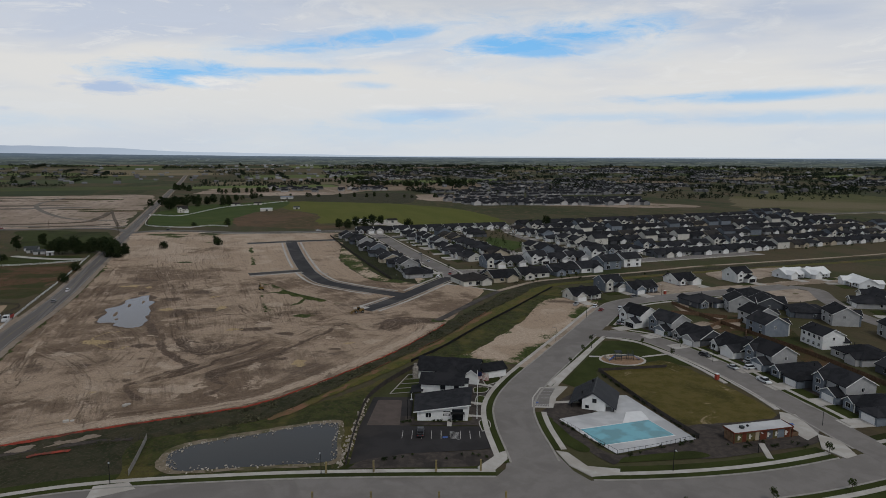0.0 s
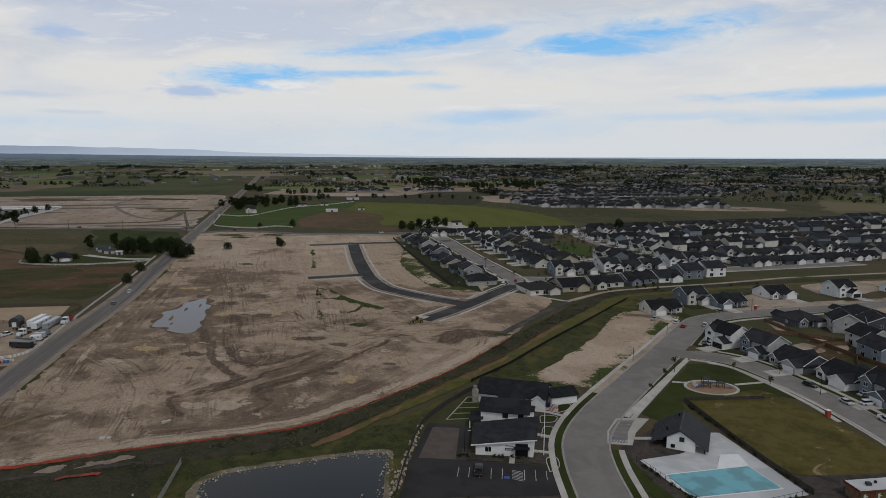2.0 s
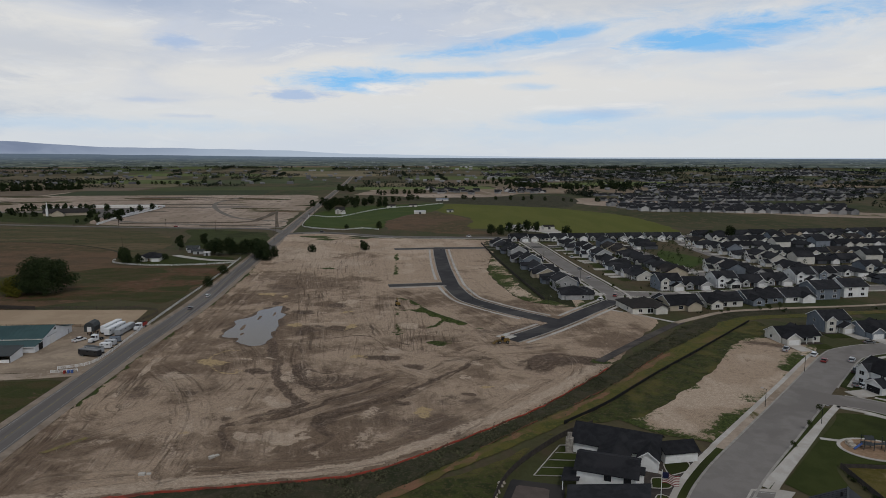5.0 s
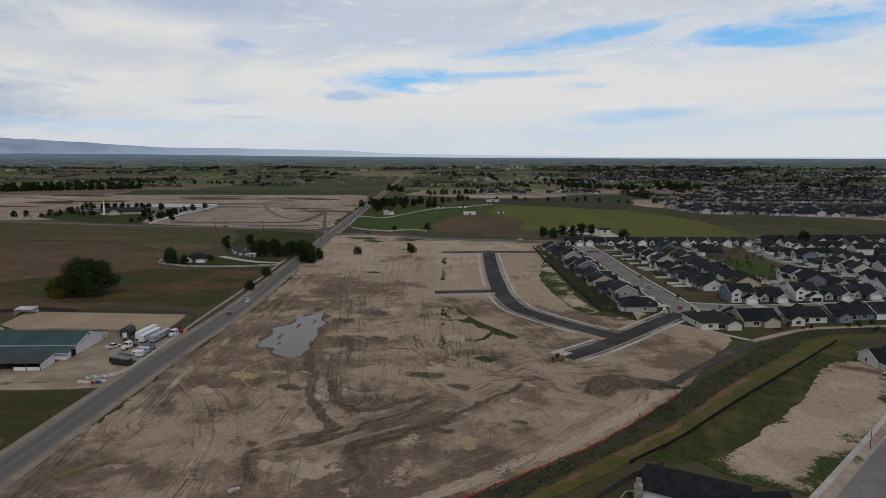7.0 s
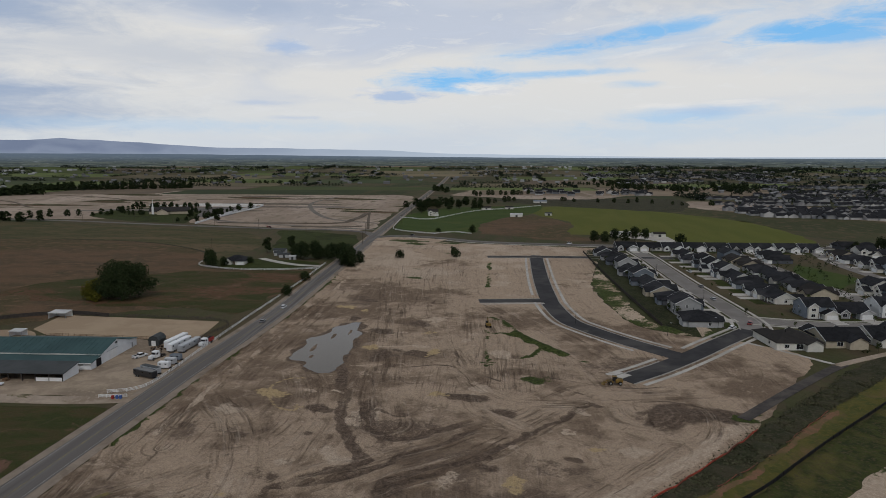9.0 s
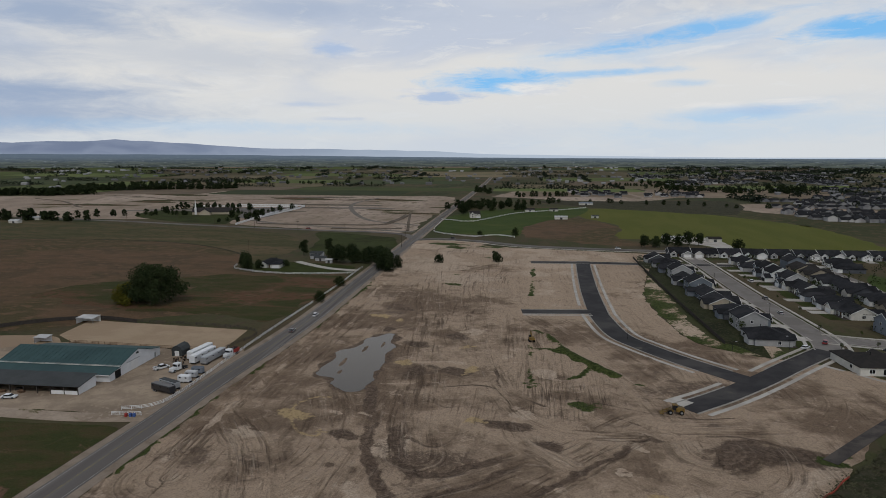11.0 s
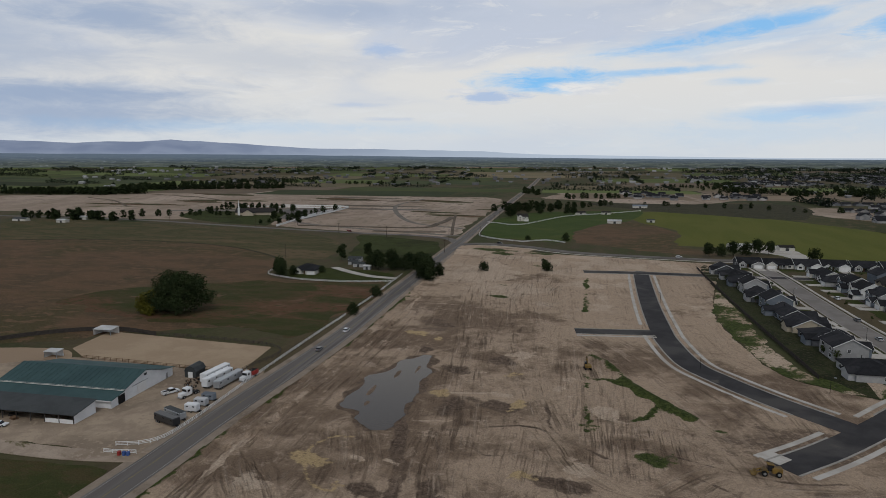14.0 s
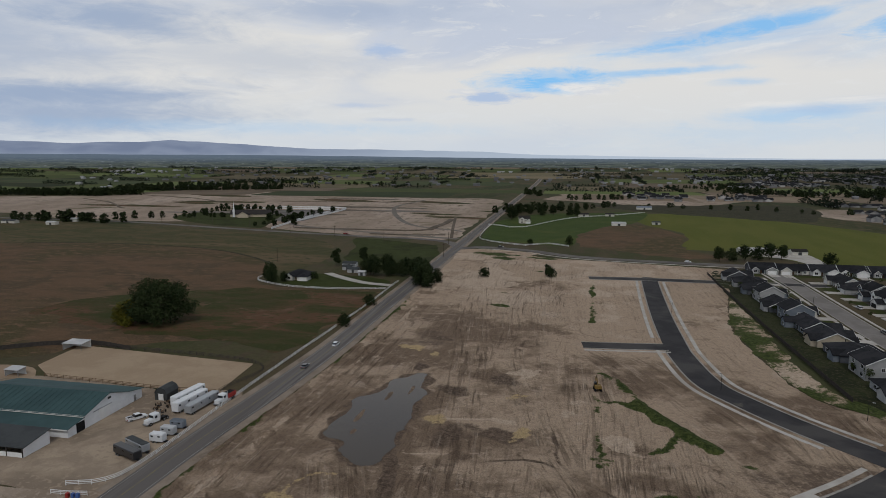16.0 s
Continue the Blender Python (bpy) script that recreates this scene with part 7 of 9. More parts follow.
    part("front_gable_roof", gable_roof(5.5, 10.5, -8.5, 0, 3.2, 0.75, "y", 0.4), M_ROOF, c).matrix_basis = m2
    part("gable_trim", rake_trim(5.5, 10.5, -8.5, 3.2, 0.75, 0.4), M_TRIM, c).matrix_basis = m2
    m3 = pose(17.5, 221, 0, 0, 0, 24)
    part("side_wall", block(-4.5, 4.5, -3, 3.5, 2.9, 0.5, "x"), M_WHITE, c).matrix_basis = m3
    part("side_roof", gable_roof(-4.5, 4.5, -3, 3.5, 2.9, 0.5, "x", 0.5), M_ROOF, c).matrix_basis = m3
    part("outdoor_chimney", Shape().bevelled(-10.6, -8.6, 216.5, 218, 0, 4.2, 0.15).bevelled(-10.2, -9.0, 216.8, 217.7, 4.2, 5.6, 0.1), M_STONEWALL, c, "pale stone chimney")


clubhouse()
flag = thing("flagpole", "white flagpole with a striped flag", "flagpole")
flag.location = (10.4, 182, 0)
M_FLAGRED, M_NAVY = material("flag_red", [(0.16, 0.03, 0.035), (0.20, 0.035, 0.04)], 1.0, 0.8), material("flag_blue", [(0.012, 0.016, 0.04), (0.018, 0.02, 0.05)], 1.0, 0.8)
part("pole", Shape().tube((0, 0, 0), (0, 0, 15.2), 0.12, 0.06), M_TRIM, flag)
for k in range(13):
    s = Shape()
    for j in range(8):
        f0, f1 = j / 8, (j + 1) / 8
        y0, y1 = 0.35 * math.sin(f0 * 7), 0.35 * math.sin(f1 * 7)
        z = 14.6 - k * 0.17 - 0.5 * f0 ** 1.4
        z1 = 14.6 - k * 0.17 - 0.5 * f1 ** 1.4
        s.add([(0.1 + 3.3 * f0, y0, z), (0.1 + 3.3 * f1, y1, z1), (0.1 + 3.3 * f1, y1, z1 - 0.17), (0.1 + 3.3 * f0, y0, z - 0.17)], [(0, 1, 2, 3)])
    part("stripe", s, M_FLAGRED if k % 2 == 0 else M_CREAM, flag)
part("canton", Shape().box(0.1, 1.3, 0.0, 0.34, 13.4, 14.6), M_NAVY, flag, "dark blue canton")

# ---- pool ----
DECK = [(35, 182), (46, 186.5), (51.4, 190), (55, 201), (61, 201.5), (71.2, 168.6), (46.4, 159.4), (40.5, 170)]
patch("pool_deck", DECK, 0.10, 0.8, M_DECK, "pale concrete pool deck", "pool deck", 0, None, None, None, False)
pool = thing("swimming_pool", "rectangular turquoise swimming pool with pale coping", "pool")
P4 = [(40.0, 174.6), (61.8, 181.6), (65.9, 170.9), (43.8, 164.3)]
part("water", Shape().prism(P4, 0.0, 0.13), M_POOL, pool)
part("coping", ribbon(Shape(), P4 + [P4[0]], -0.3, 0.05, 0.05, 0.16), M_TRIM, pool)
cover = thing("pool_beach", "pale sloping beach entry of the pool", "pool entry")
part("slope", Shape().slab([(53.3, 178.8, 0.10), (62.2, 181.9, 0.10), (61.6, 187.2, 0.42), (56.4, 186.2, 0.42)], 0.06), M_TRIM, cover)
part("kerb", Shape().slab([(56.4, 186.2, 0.42), (61.6, 187.2, 0.42), (61.5, 187.7, 0.42), (56.3, 186.7, 0.42)], 0.3), M_TRIM, cover)
patch("planting_bed", [(33, 181), (37, 170), (45, 157.5), (50, 157.5), (72, 165), (76, 168), (72.5, 170), (46.5, 158.6), (40, 169.5), (34.5, 182)], 0.09, 0.8, M_MULCH, "mulched bed outside the pool fence", "planting bed", 0.1)
patch("lawn", [(45.7, 154.4), (47.6, 157.2), (55.7, 159.2), (63.7, 160.8), (68.1, 161), (71, 158.8), (66.7, 157)], 0.104, 0.8, M_LAWN, "dark lawn before the pool", "lawn", 0.1)
patch("lawn", [(31, 186), (33.5, 181.5), (36, 171), (40, 162), (36.5, 161), (31.2, 170), (29.5, 180), (30.5, 188)], 0.07, 0.8, M_LAWN, "dark lawn beside the street", "lawn", 0.1)
patch("turf_lot", [(58, 226), (70, 230), (84, 238), (90, 232), (98, 212), (103, 188), (96, 182), (72, 178.5), (69, 183), (63, 205)], 0.07, 1.0, M_TURF, "thin yellow-green turf lot with bare spots", "grass", 0.4)
patch("park_lawn", [(41.5, 213), (52, 232), (66, 257), (70, 264.5), (84, 262), (92, 246), (96, 232), (90, 233), (83, 238), (70, 230.5), (57, 226), (56, 208), (49, 206)], 0.06, 1.0, M_LAWN, "dark green park lawn", "lawn", 0.1)
patch("gravel_bed", [(72, 177), (96, 181), (104, 186), (107, 178), (106, 168), (80, 161.5), (76, 164), (73, 169)], 0.08, 1.0, M_MULCH, "dark gravel round the pavilion", "planting bed", 0.1)
for line, w in (([(36.5, 210), (54, 241), (71, 271)], 1.0), ([(58, 243), (63, 242.6)], 0.7), ([(79, 242.5), (89.5, 246)], 0.7), ([(36, 195), (44, 196)], 0.8), ([(70.5, 270), (82, 264), (91, 248), (97.5, 232), (103, 208), (105, 190)], 0.9), ([(88, 166), (86, 157)], 0.8)):
    setting("path", ribbon(Shape(), spline(line, 3), -w, w, -0.1, 0.15), M_CONCRETE, "pale concrete park path", "path")
# playground
circle = [(70 + 9.0 * math.cos(a * math.pi / 16), 238.8 + 7.2 * math.sin(a * math.pi / 16)) for a in range(32)]
patch("playground_surface", circle, 0.14, 0.8, material("wood_chips", [(0.22, 0.145, 0.09), (0.27, 0.18, 0.12)], 1.0, 0.95, 0.03, 5.0, fine=0.3), "tan wood-chip playground bed", "playground", 0, None, None, None, False)
setting("kerb", ribbon(Shape(), circle + [circle[0]], -0.9, 0.0, -0.1, 0.2), M_CONCRETE, "pale ring path round the playground", "path")
play = thing("play_structure", "blue and grey climbing frame with slides", "playground equipment")
play.location = (70, 239, 0.14)
for x, y in ((-3, -1.2), (-3, 1.2), (-0.6, -1.2), (-0.6, 1.2), (2, -1), (2, 1), (4, -1), (4, 1)):
    part("post", Shape().tube((x, y, 0), (x, y, 3.4), 0.1), M_GREYMETAL, play)
for x0, x1, z in ((-3.1, -0.5, 1.4), (1.9, 4.1, 1.8)):
    part("platform", Shape().box(x0, x1, -1.3, 1.3, z, z + 0.1), M_GREYMETAL, play)
part("canopy", gable_roof(-2.9, -0.7, -1.1, 1.1, 3.0, 0.6, "x", 0.1, 0.08), M_GREYMETAL, play)
part("bridge", Shape().slab([(-0.6, -0.6, 1.5), (2, -0.6, 1.85), (2, 0.6, 1.85), (-0.6, 0.6, 1.5)], 0.1), M_GREYMETAL, play)
part("slide", Shape().slab([(4.0, -0.5, 1.9), (6.8, -0.9, 0.2), (6.8, 0.1, 0.2), (4.0, 0.5, 1.9)], 0.12), M_BLUE, play)
part("slide", Shape().slab([(-3.0, -0.5, 1.5), (-5.4, -1.9, 0.2), (-5.4, -0.9, 0.2), (-3.0, 0.5, 1.5)], 0.12), M_BLUE, play)
for x, y, hh in ((-5.5, 2.0, 1.2), (-5.2, 0.2, 0.9)):
    part("climbing_rock", Shape().bevelled(x - 0.9, x + 0.9, y - 0.7, y + 0.7, 0, hh, 0.3), M_ROCK, play)


def pool_house():
    b = thing("pool_house", "white pool house with charcoal metal roof", "building", "", pose(49.0, 194.5, 0, 0, 0, -19))
    part("wall", block(-3.6, 3.6, -6, 8, 3.2, 0.62, "y"), M_WHITE, b)
    part("roof", gable_roof(-7.2, 6.4, -6, 8.5, 1.35, 0.62, "y", 0.5, 0.22), M_STANDSEAM, b)
    for k in range(-6, 9, 1):
        part("roof_seam", Shape().slab([(-7.6, k - 0.04, 1.46), (-0.4, k - 0.04, 5.88), (-0.4, k + 0.04, 5.88), (-7.6, k + 0.04, 1.46)], 0.07), M_STANDSEAM, b)
    part("ridge_cap", Shape().box(-0.6, -0.2, -6.5, 9.0, 5.72, 5.9), M_GREYMETAL, b)
    part("side_wall", Shape().box(3.6, 6.0, -2, 8, 0, 1.4), M_WHITE, b)
    for x in (-6.8, 6.0):
        for y in (-5.6, 0):
            part("porch_post", Shape().box(x - 0.12, x + 0.12, y - 0.12, y + 0.12, 0, 1.5), M_BLACK, b)
    window(b, 0.2, -6, 2.6, 1.1, 1.1, 0, M_BLACK)
    window(b, -2.0, -6, 0.6, 0.9, 0.8, 0, M_BLACK)
    for x, y in ((-4.0, -2.0), (-1.5, 5.5)):
        z = 5.7 - 0.62 * abs(x + 0.4)
        part("roof_vent", Shape().tube((x, y, z - 0.3), (x, y, z + 1.0), 0.28, None, 8), M_BLACK, b)


pool_house()


def pavilion():
    b = thing("pavilion", "low flat-roofed snack bar with rust trim and murals", "building", "", pose(88.9, 170.0, 0, 0, 0, 13.7))
    part("roof", Shape().slab([(-9.6, -2.4, 3.15), (9.6, -2.4, 3.15), (9.6, 2.4, 3.4), (-9.6, 2.4, 3.4)], 0.16), M_DECK, b)
    part("fascia", Shape().box(-9.7, 9.7, -2.5, -2.4, 2.95, 3.3).box(-9.7, -9.6, -2.4, 2.4, 2.95, 3.5).box(9.6, 9.7, -2.4, 2.4, 2.95, 3.5), M_RUST, b, "rust-brown fascia board")
    part("wall", Shape().bevelled(-9.3, 9.3, -2.0, 2.1, 0, 3.1, 0.05), M_BROWNW, b)
    for k, (w, mt) in enumerate(((2.2, M_OLIVE), (1.2, M_RUST), (2.6, M_OLIVE), (1.4, M_TAN), (2.0, M_RUST), (1.8, M_DARKSIDING), (1.2, M_OLIVE), (2.2, M_BLUEGREY), (1.6, M_RUST))):
        x = -9.0 + sum((2.2, 1.2, 2.6, 1.4, 2.0, 1.8, 1.2, 2.2, 1.6)[:k]) + 0.2 * k
        part("mural_panel", Shape().box(x, x + w, -2.08, -2.0, 0.3, 2.8), mt, b)
    for x in (-8.2, -4.6, 1.4, 4.0, 7.2):
        part("mural_figure", Shape().bevelled(x, x + 0.6, -2.14, -2.08, 0.9, 2.2, 0.03).box(x + 0.5, x + 1.0, -2.13, -2.08, 1.5, 1.8), M_CREAM, b, "pale painted shape")
    part("roof_unit", Shape().bevelled(-6.0, -4.9, -0.6, 0.4, 3.4, 4.0, 0.06), M_GREYMETAL, b)
    part("roof_unit", Shape().bevelled(-3.4, -2.9, 0.2, 0.7, 3.4, 3.9, 0.05), M_BLACK, b)
    for x in (-9.45, 9.45):
        part("post", Shape().box(x - 0.09, x + 0.09, -2.35, -2.17, 0, 3.0), M_RUST, b)
    part("deck_fence", Shape().box(9.3, 12.0, -1.9, -1.8, 0, 1.2).box(11.9, 12.0, -1.9, 1.5, 0, 1.2), M_BROWNW, b)

pavilion()
patch("planting_bed", [(33, 182), (39, 162), (44, 153.5), (46, 155), (60, 158), (71, 157), (88, 161.5), (103, 166), (107, 172), (104, 186), (72, 177), (71, 169), (46, 159), (35, 182)], 0.064, 1.0, M_MULCH, "dark mulch round the pool and snack bar", "planting bed", 0.1)
patch("planting_bed", [(31, 188), (40.5, 200), (47, 204), (52, 200), (47, 187.5), (36, 182.5), (33, 179)], 0.062, 1.0, M_MULCH, "dark mulch round the pool house", "planting bed", 0.2)
setting("car_park", Shape().prism([(97.9, 181), (107, 184), (109.5, 175), (106.6, 171.4), (101, 175)], -0.1, 0.11), M_ASPHALT2, "small grey parking pad with a blue symbol", "car park")
setting("parking_symbol", Shape().box(103.2, 104.6, 177, 178.4, 0.108, 0.118), M_BLUE, "blue painted parking symbol", "road marking")
setting("parking_bay", Shape().prism([(99.5, 177), (104.5, 188), (108.5, 186), (107.5, 172), (102, 168)], -0.1, 0.13), M_CONCRETE, "small concrete parking bay", "car park")
setting("parking_sign_mark", Shape().box(102.6, 104, 178.2, 179.4, 0.13, 0.137), M_BLUE, "blue painted square on a parking bay", "road marking")
# street bays beside the curve
setting("parking_bay", Shape().prism([(28.2, 191), (29.3, 199), (33.2, 208.3), (38.5, 209.8), (43, 209.2), (37.3, 199), (34.8, 190.5)], -0.1, 0.125), M_CONCRETE, "kerbside parking bay by the pool house", "car park")
setting("parking_bay", Shape().prism([(28.6, 192), (30, 199.5), (33.6, 207.6), (38.6, 208), (35.2, 199.4), (33.6, 191.6)], 0.0, 0.13), M_ASPHALT2, "grey kerbside parking bay", "car park")
for k in range(6):
    t = k / 5
    x, y = 28.8 + 4.6 * t * t, 193 + 14 * t
    setting("parking_line", Shape().slab([(x, y, 0.137), (x + 5.2, y + 0.2, 0.137), (x + 5.2, y + 0.34, 0.137), (x, y + 0.14, 0.137)], 0.006), M_WPAINT, "white painted parking line", "road marking")
hatch = Shape()
for k in range(6):
    hatch.slab([(28.8 + k * 0.8, 191.6, 0.139), (29.1 + k * 0.8, 191.6, 0.139), (29.9 + k * 0.8, 193.3, 0.139), (29.6 + k * 0.8, 193.3, 0.139)], 0.005)
setting("parking_hatch", hatch, M_WPAINT, "white hatched bay marking", "road marking")
setting("parking_sign_mark", Shape().box(29.4, 30.8, 194.2, 195.3, 0.131, 0.138), M_BLUE, "blue painted square on a parking bay", "road marking")

# bare lot beyond the clubhouse
LOT = [(1, 244), (8.5, 249), (19, 265), (35, 296), (48, 330), (58, 348), (68, 350), (84, 342), (76, 318), (65, 294), (50, 266), (36, 242), (28, 233), (14, 236)]


def lot_marks(x, y):
    d, _, _ = nearest(LOT, x, y)
    n = wander(x, y, 5.0, 3.0)
    weed = np.clip(0.72 - d / 7.0 + 0.9 * cloudy(x, y, 7.0, 91), 0, 0.8)
    east = stroke(x, y, [(34, 240), (50, 266), (65, 294), (78, 322)], 16.0, 4.0)
    weed = np.maximum(weed, np.clip(east * (0.45 + 1.4 * cloudy(x, y, 14.0, 92)), 0, 0.8))
    pale = np.clip(0.40 + 1.0 * cloudy(x, y, 18.0, 93), 0, 0.9)
    damp = np.clip(0.5 * stroke(x, y, [(50, 338), (62, 340), (76, 336)], 8.0, 3.0) + 0.1 * n, 0, 0.6)
    return np.stack([damp, pale, weed, np.zeros_like(x)], 1)


patch("building_lot", LOT, 0.09, 0.9, M_SOIL, "pale bare lot with weedy edges", "bare ground", 0.8, None, lot_marks)
patch("site_apron", [(110, 360), (150, 376), (200, 392), (262, 415), (262, 400), (214, 386), (160, 366), (118, 352)], 0.06, 1.5, M_LOTDIRT, "bare building plots beside the street", "bare ground", 1.0)
patch("site_apron", [(150, 372), (185, 384), (215, 372), (214, 352), (190, 340), (180, 362)], 0.05, 2.0, M_LOTDIRT, "bare building plots beside the street", "bare ground", 1.0)
patch("back_yards", [(128, 300), (150, 310), (160, 285), (150, 240), (156, 200), (145, 190), (140, 240), (126, 280)], 0.05, 2.0, M_PASTURE2, "rough unfinished back yards", "yard", 1.0)
def strip_marks(x, y):
    n, m2 = wander(x, y, 4.0, 3.0), wander(x, y, 11.0, 5.0)
    return np.stack([np.zeros_like(x), np.clip(0.45 + 0.4 * m2, 0, 0.8), np.clip(0.62 + 0.35 * n - 0.3 * m2, 0, 0.95), np.zeros_like(x)], 1)


patch("green_strip", [(-88, 546), (-79, 482), (-58, 424), (-43, 396), (-21, 388), (-10, 392), (-16, 408), (-34, 402), (-52, 438), (-70, 505), (-80, 560)], 0.14, 1.0, M_SOIL, "weedy green strip behind house yards", "weeds", 1.5, None, strip_marks)
patch("back_lawn", [uv(106, 392)[:2], uv(106, 480)[:2], uv(110, 600)[:2], uv(122, 622)[:2], uv(122, 384)[:2], uv(112, 384)[:2]], 0.16, 2.0, M_BACKLAWN, "dark lawns of back gardens", "lawn", 0.5)
patch("park_lawn", [(45, 620), (62, 598), (76, 572), (66, 548), (58, 532), (46, 552), (40, 590)], 0.1, 2.0, M_PARK, "green pocket park among houses", "lawn", 0.5)

# back yards between the rows of houses
for poly in ([(123, 332), (133, 339), (127, 320), (123, 315)], [(129, 310), (136, 312), (138, 304), (130, 301)], [(119, 294), (126, 298), (130, 288), (123, 284)], [(137, 297), (143, 299), (139, 289), (133, 284)]):
    patch("bare_yard", poly, 0.0735, 1.5, M_LOTDIRT, "bare tan soil of an unfinished back yard", "bare ground", 0.3)
panel_fence("brown board fence between back yards", [(123, 334), (128, 309), (132, 294), (137, 278), (142, 263), (147, 246), (151, 226), (154, 208)], 1.8, M_BROWNW)
panel_fence("brown board fence between back yards", [(115, 313), (128, 309), (139, 303)], 1.8, M_BROWNW)
panel_fence("brown board fence between back yards", [(122, 283), (132, 294), (145, 297)], 1.8, M_BROWNW)
panel_fence("brown board fence between back yards", [(130, 262), (137, 278), (150, 284)], 1.8, M_BROWNW)
patch("bare_lot", [(121, 364), (145, 367), (156, 382), (149, 404), (126, 382)], 0.0715, 1.5, M_LOTDIRT, "bare building lot beside the street", "bare ground", 0.8)
patch("bare_lot", [(178, 405), (196, 402), (232, 424), (262, 434), (250, 452), (185, 432)], 0.0715, 1.5, M_LOTDIRT, "bare building lot round unfinished houses", "bare ground", 0.8)


# ---- horse farm ----
patch("gravel_yard", [(-183, 243), (-189, 258), (-205, 300), (-214, 301), (-233, 291), (-281, 277), (-300, 262), (-330, 225), (-300, 200), (-235, 221), (-214, 229), (-190, 236)], 0.04, 2.0, M_YARD, "pale gravel farm yard with tyre marks", "yard", 1.0)
patch("riding_arena", [(-309, 305.5), (-228.5, 326), (-215.8, 299), (-233, 291), (-281, 277.5), (-297, 282)], 0.09, 2.0, M_SAND, "smooth tan sand riding arena", "arena", 0.2, None, None, None, False)
patch("riding_arena", [(-292, 268), (-284, 274), (-300, 279), (-330, 262), (-345, 240), (-320, 236)], 0.09, 2.0, M_SAND, "small tan sand paddock", "arena", 0.3)
setting("driveway", ribbon(Shape(), spline([(-178, 243), (-187, 236.6), (-200, 230), (-216, 224), (-260, 210), (-330, 185)], 3), -3.2, 3.2, -0.1, 0.10), M_LOTDIRT, "pale gravel farm drive", "driveway")
patch("dark_paddock", [(-179.5, 221), (-184.3, 227.5), (-190, 228), (-221.5, 216), (-262, 203), (-330, 180), (-320, 150), (-240, 160), (-165, 180)], 0.05, 2.0, M_PASTURE2, "dark green paddock beside the road", "field", 0.8)


def barn():
    b = thing("riding_barn", "large white steel barn with green metal roof", "barn", "", at_uv(-121.5, 314.0))
    L = -47.0
    prof = [(0, 0), (32, 0), (32, 3.0), (25.5, 4.2), (17, 7.0), (6.2, 4.0), (6.2, 3.6), (0, 2.7)]
    c = [(x, y, z) for x in (0, L) for y, z in prof]
    n = len(prof)
    part("wall", Shape().add(c, [tuple(range(n)), tuple(range(2 * n - 1, n - 1, -1))] + [(i, n + i, n + (i + 1) % n, (i + 1) % n) for i in range(n)]), M_WHITESTEEL, b)
    part("roof", Shape().slab([(0.5, 5.6, 4.0), (0.5, 17, 7.2), (L - 0.5, 17, 7.2), (L - 0.5, 5.6, 4.0)], 0.14), M_GREENROOF, b)
    part("rear_roof", Shape().slab([(0.5, 17, 7.2), (0.5, 25.5, 4.45), (L - 0.5, 25.5, 4.45), (L - 0.5, 17, 7.2)], 0.14), M_GREENROOF, b)
    part("lean_to_roof", Shape().slab([(0.5, -0.6, 2.72), (0.5, 6.1, 3.8), (L - 0.5, 6.1, 3.8), (L - 0.5, -0.6, 2.72)], 0.14), M_GREENROOF, b)
    part("lean_to_roof", Shape().slab([(0.5, 25.4, 4.42), (0.5, 32.6, 3.1), (L - 0.5, 32.6, 3.1), (L - 0.5, 25.4, 4.42)], 0.14), M_GREENROOF, b)
    part("flashing", Shape().slab([(0.5, 5.5, 3.95), (0.5, 6.0, 4.12), (L - 0.5, 6.0, 4.12), (L - 0.5, 5.5, 3.95)], 0.12), M_CREAM, b, "pale yellow roof flashing")
    for k in range(24):
        x = -1 - 2 * k
        part("roof_rib", Shape().slab([(x, 5.7, 4.09), (x, 17, 7.27), (x - 0.1, 17, 7.27), (x - 0.1, 5.7, 4.09)], 0.06), M_GREENROOF, b)
    # black sheet on the closed wall stands in for the shade inside a doorway
    part("barn_door", Shape().box(-0.02, 0.06, 3.2, 6.4, 0, 2.9), M_BLACK, b, "black sheet for the shade inside an open barn doorway")
    part("sliding_door", Shape().box(0.02, 0.14, 12.5, 17, 0.1, 3.6), M_TRIM, b)
    part("door_rail", Shape().box(0.02, 0.18, 10, 18, 3.6, 3.75), M_STEEL, b)
    part("door", Shape().box(0.0, 0.08, 28.0, 29.0, 0, 2.1), M_STEEL, b)
    part("gable_vent", Shape().box(0.0, 0.1, 16.3, 17.7, 5.2, 5.9), M_GREYMETAL, b)
    part("eave_trim", Shape().box(L, 0.4, -0.72, -0.6, 2.4, 2.7), M_TRIM, b)


barn()


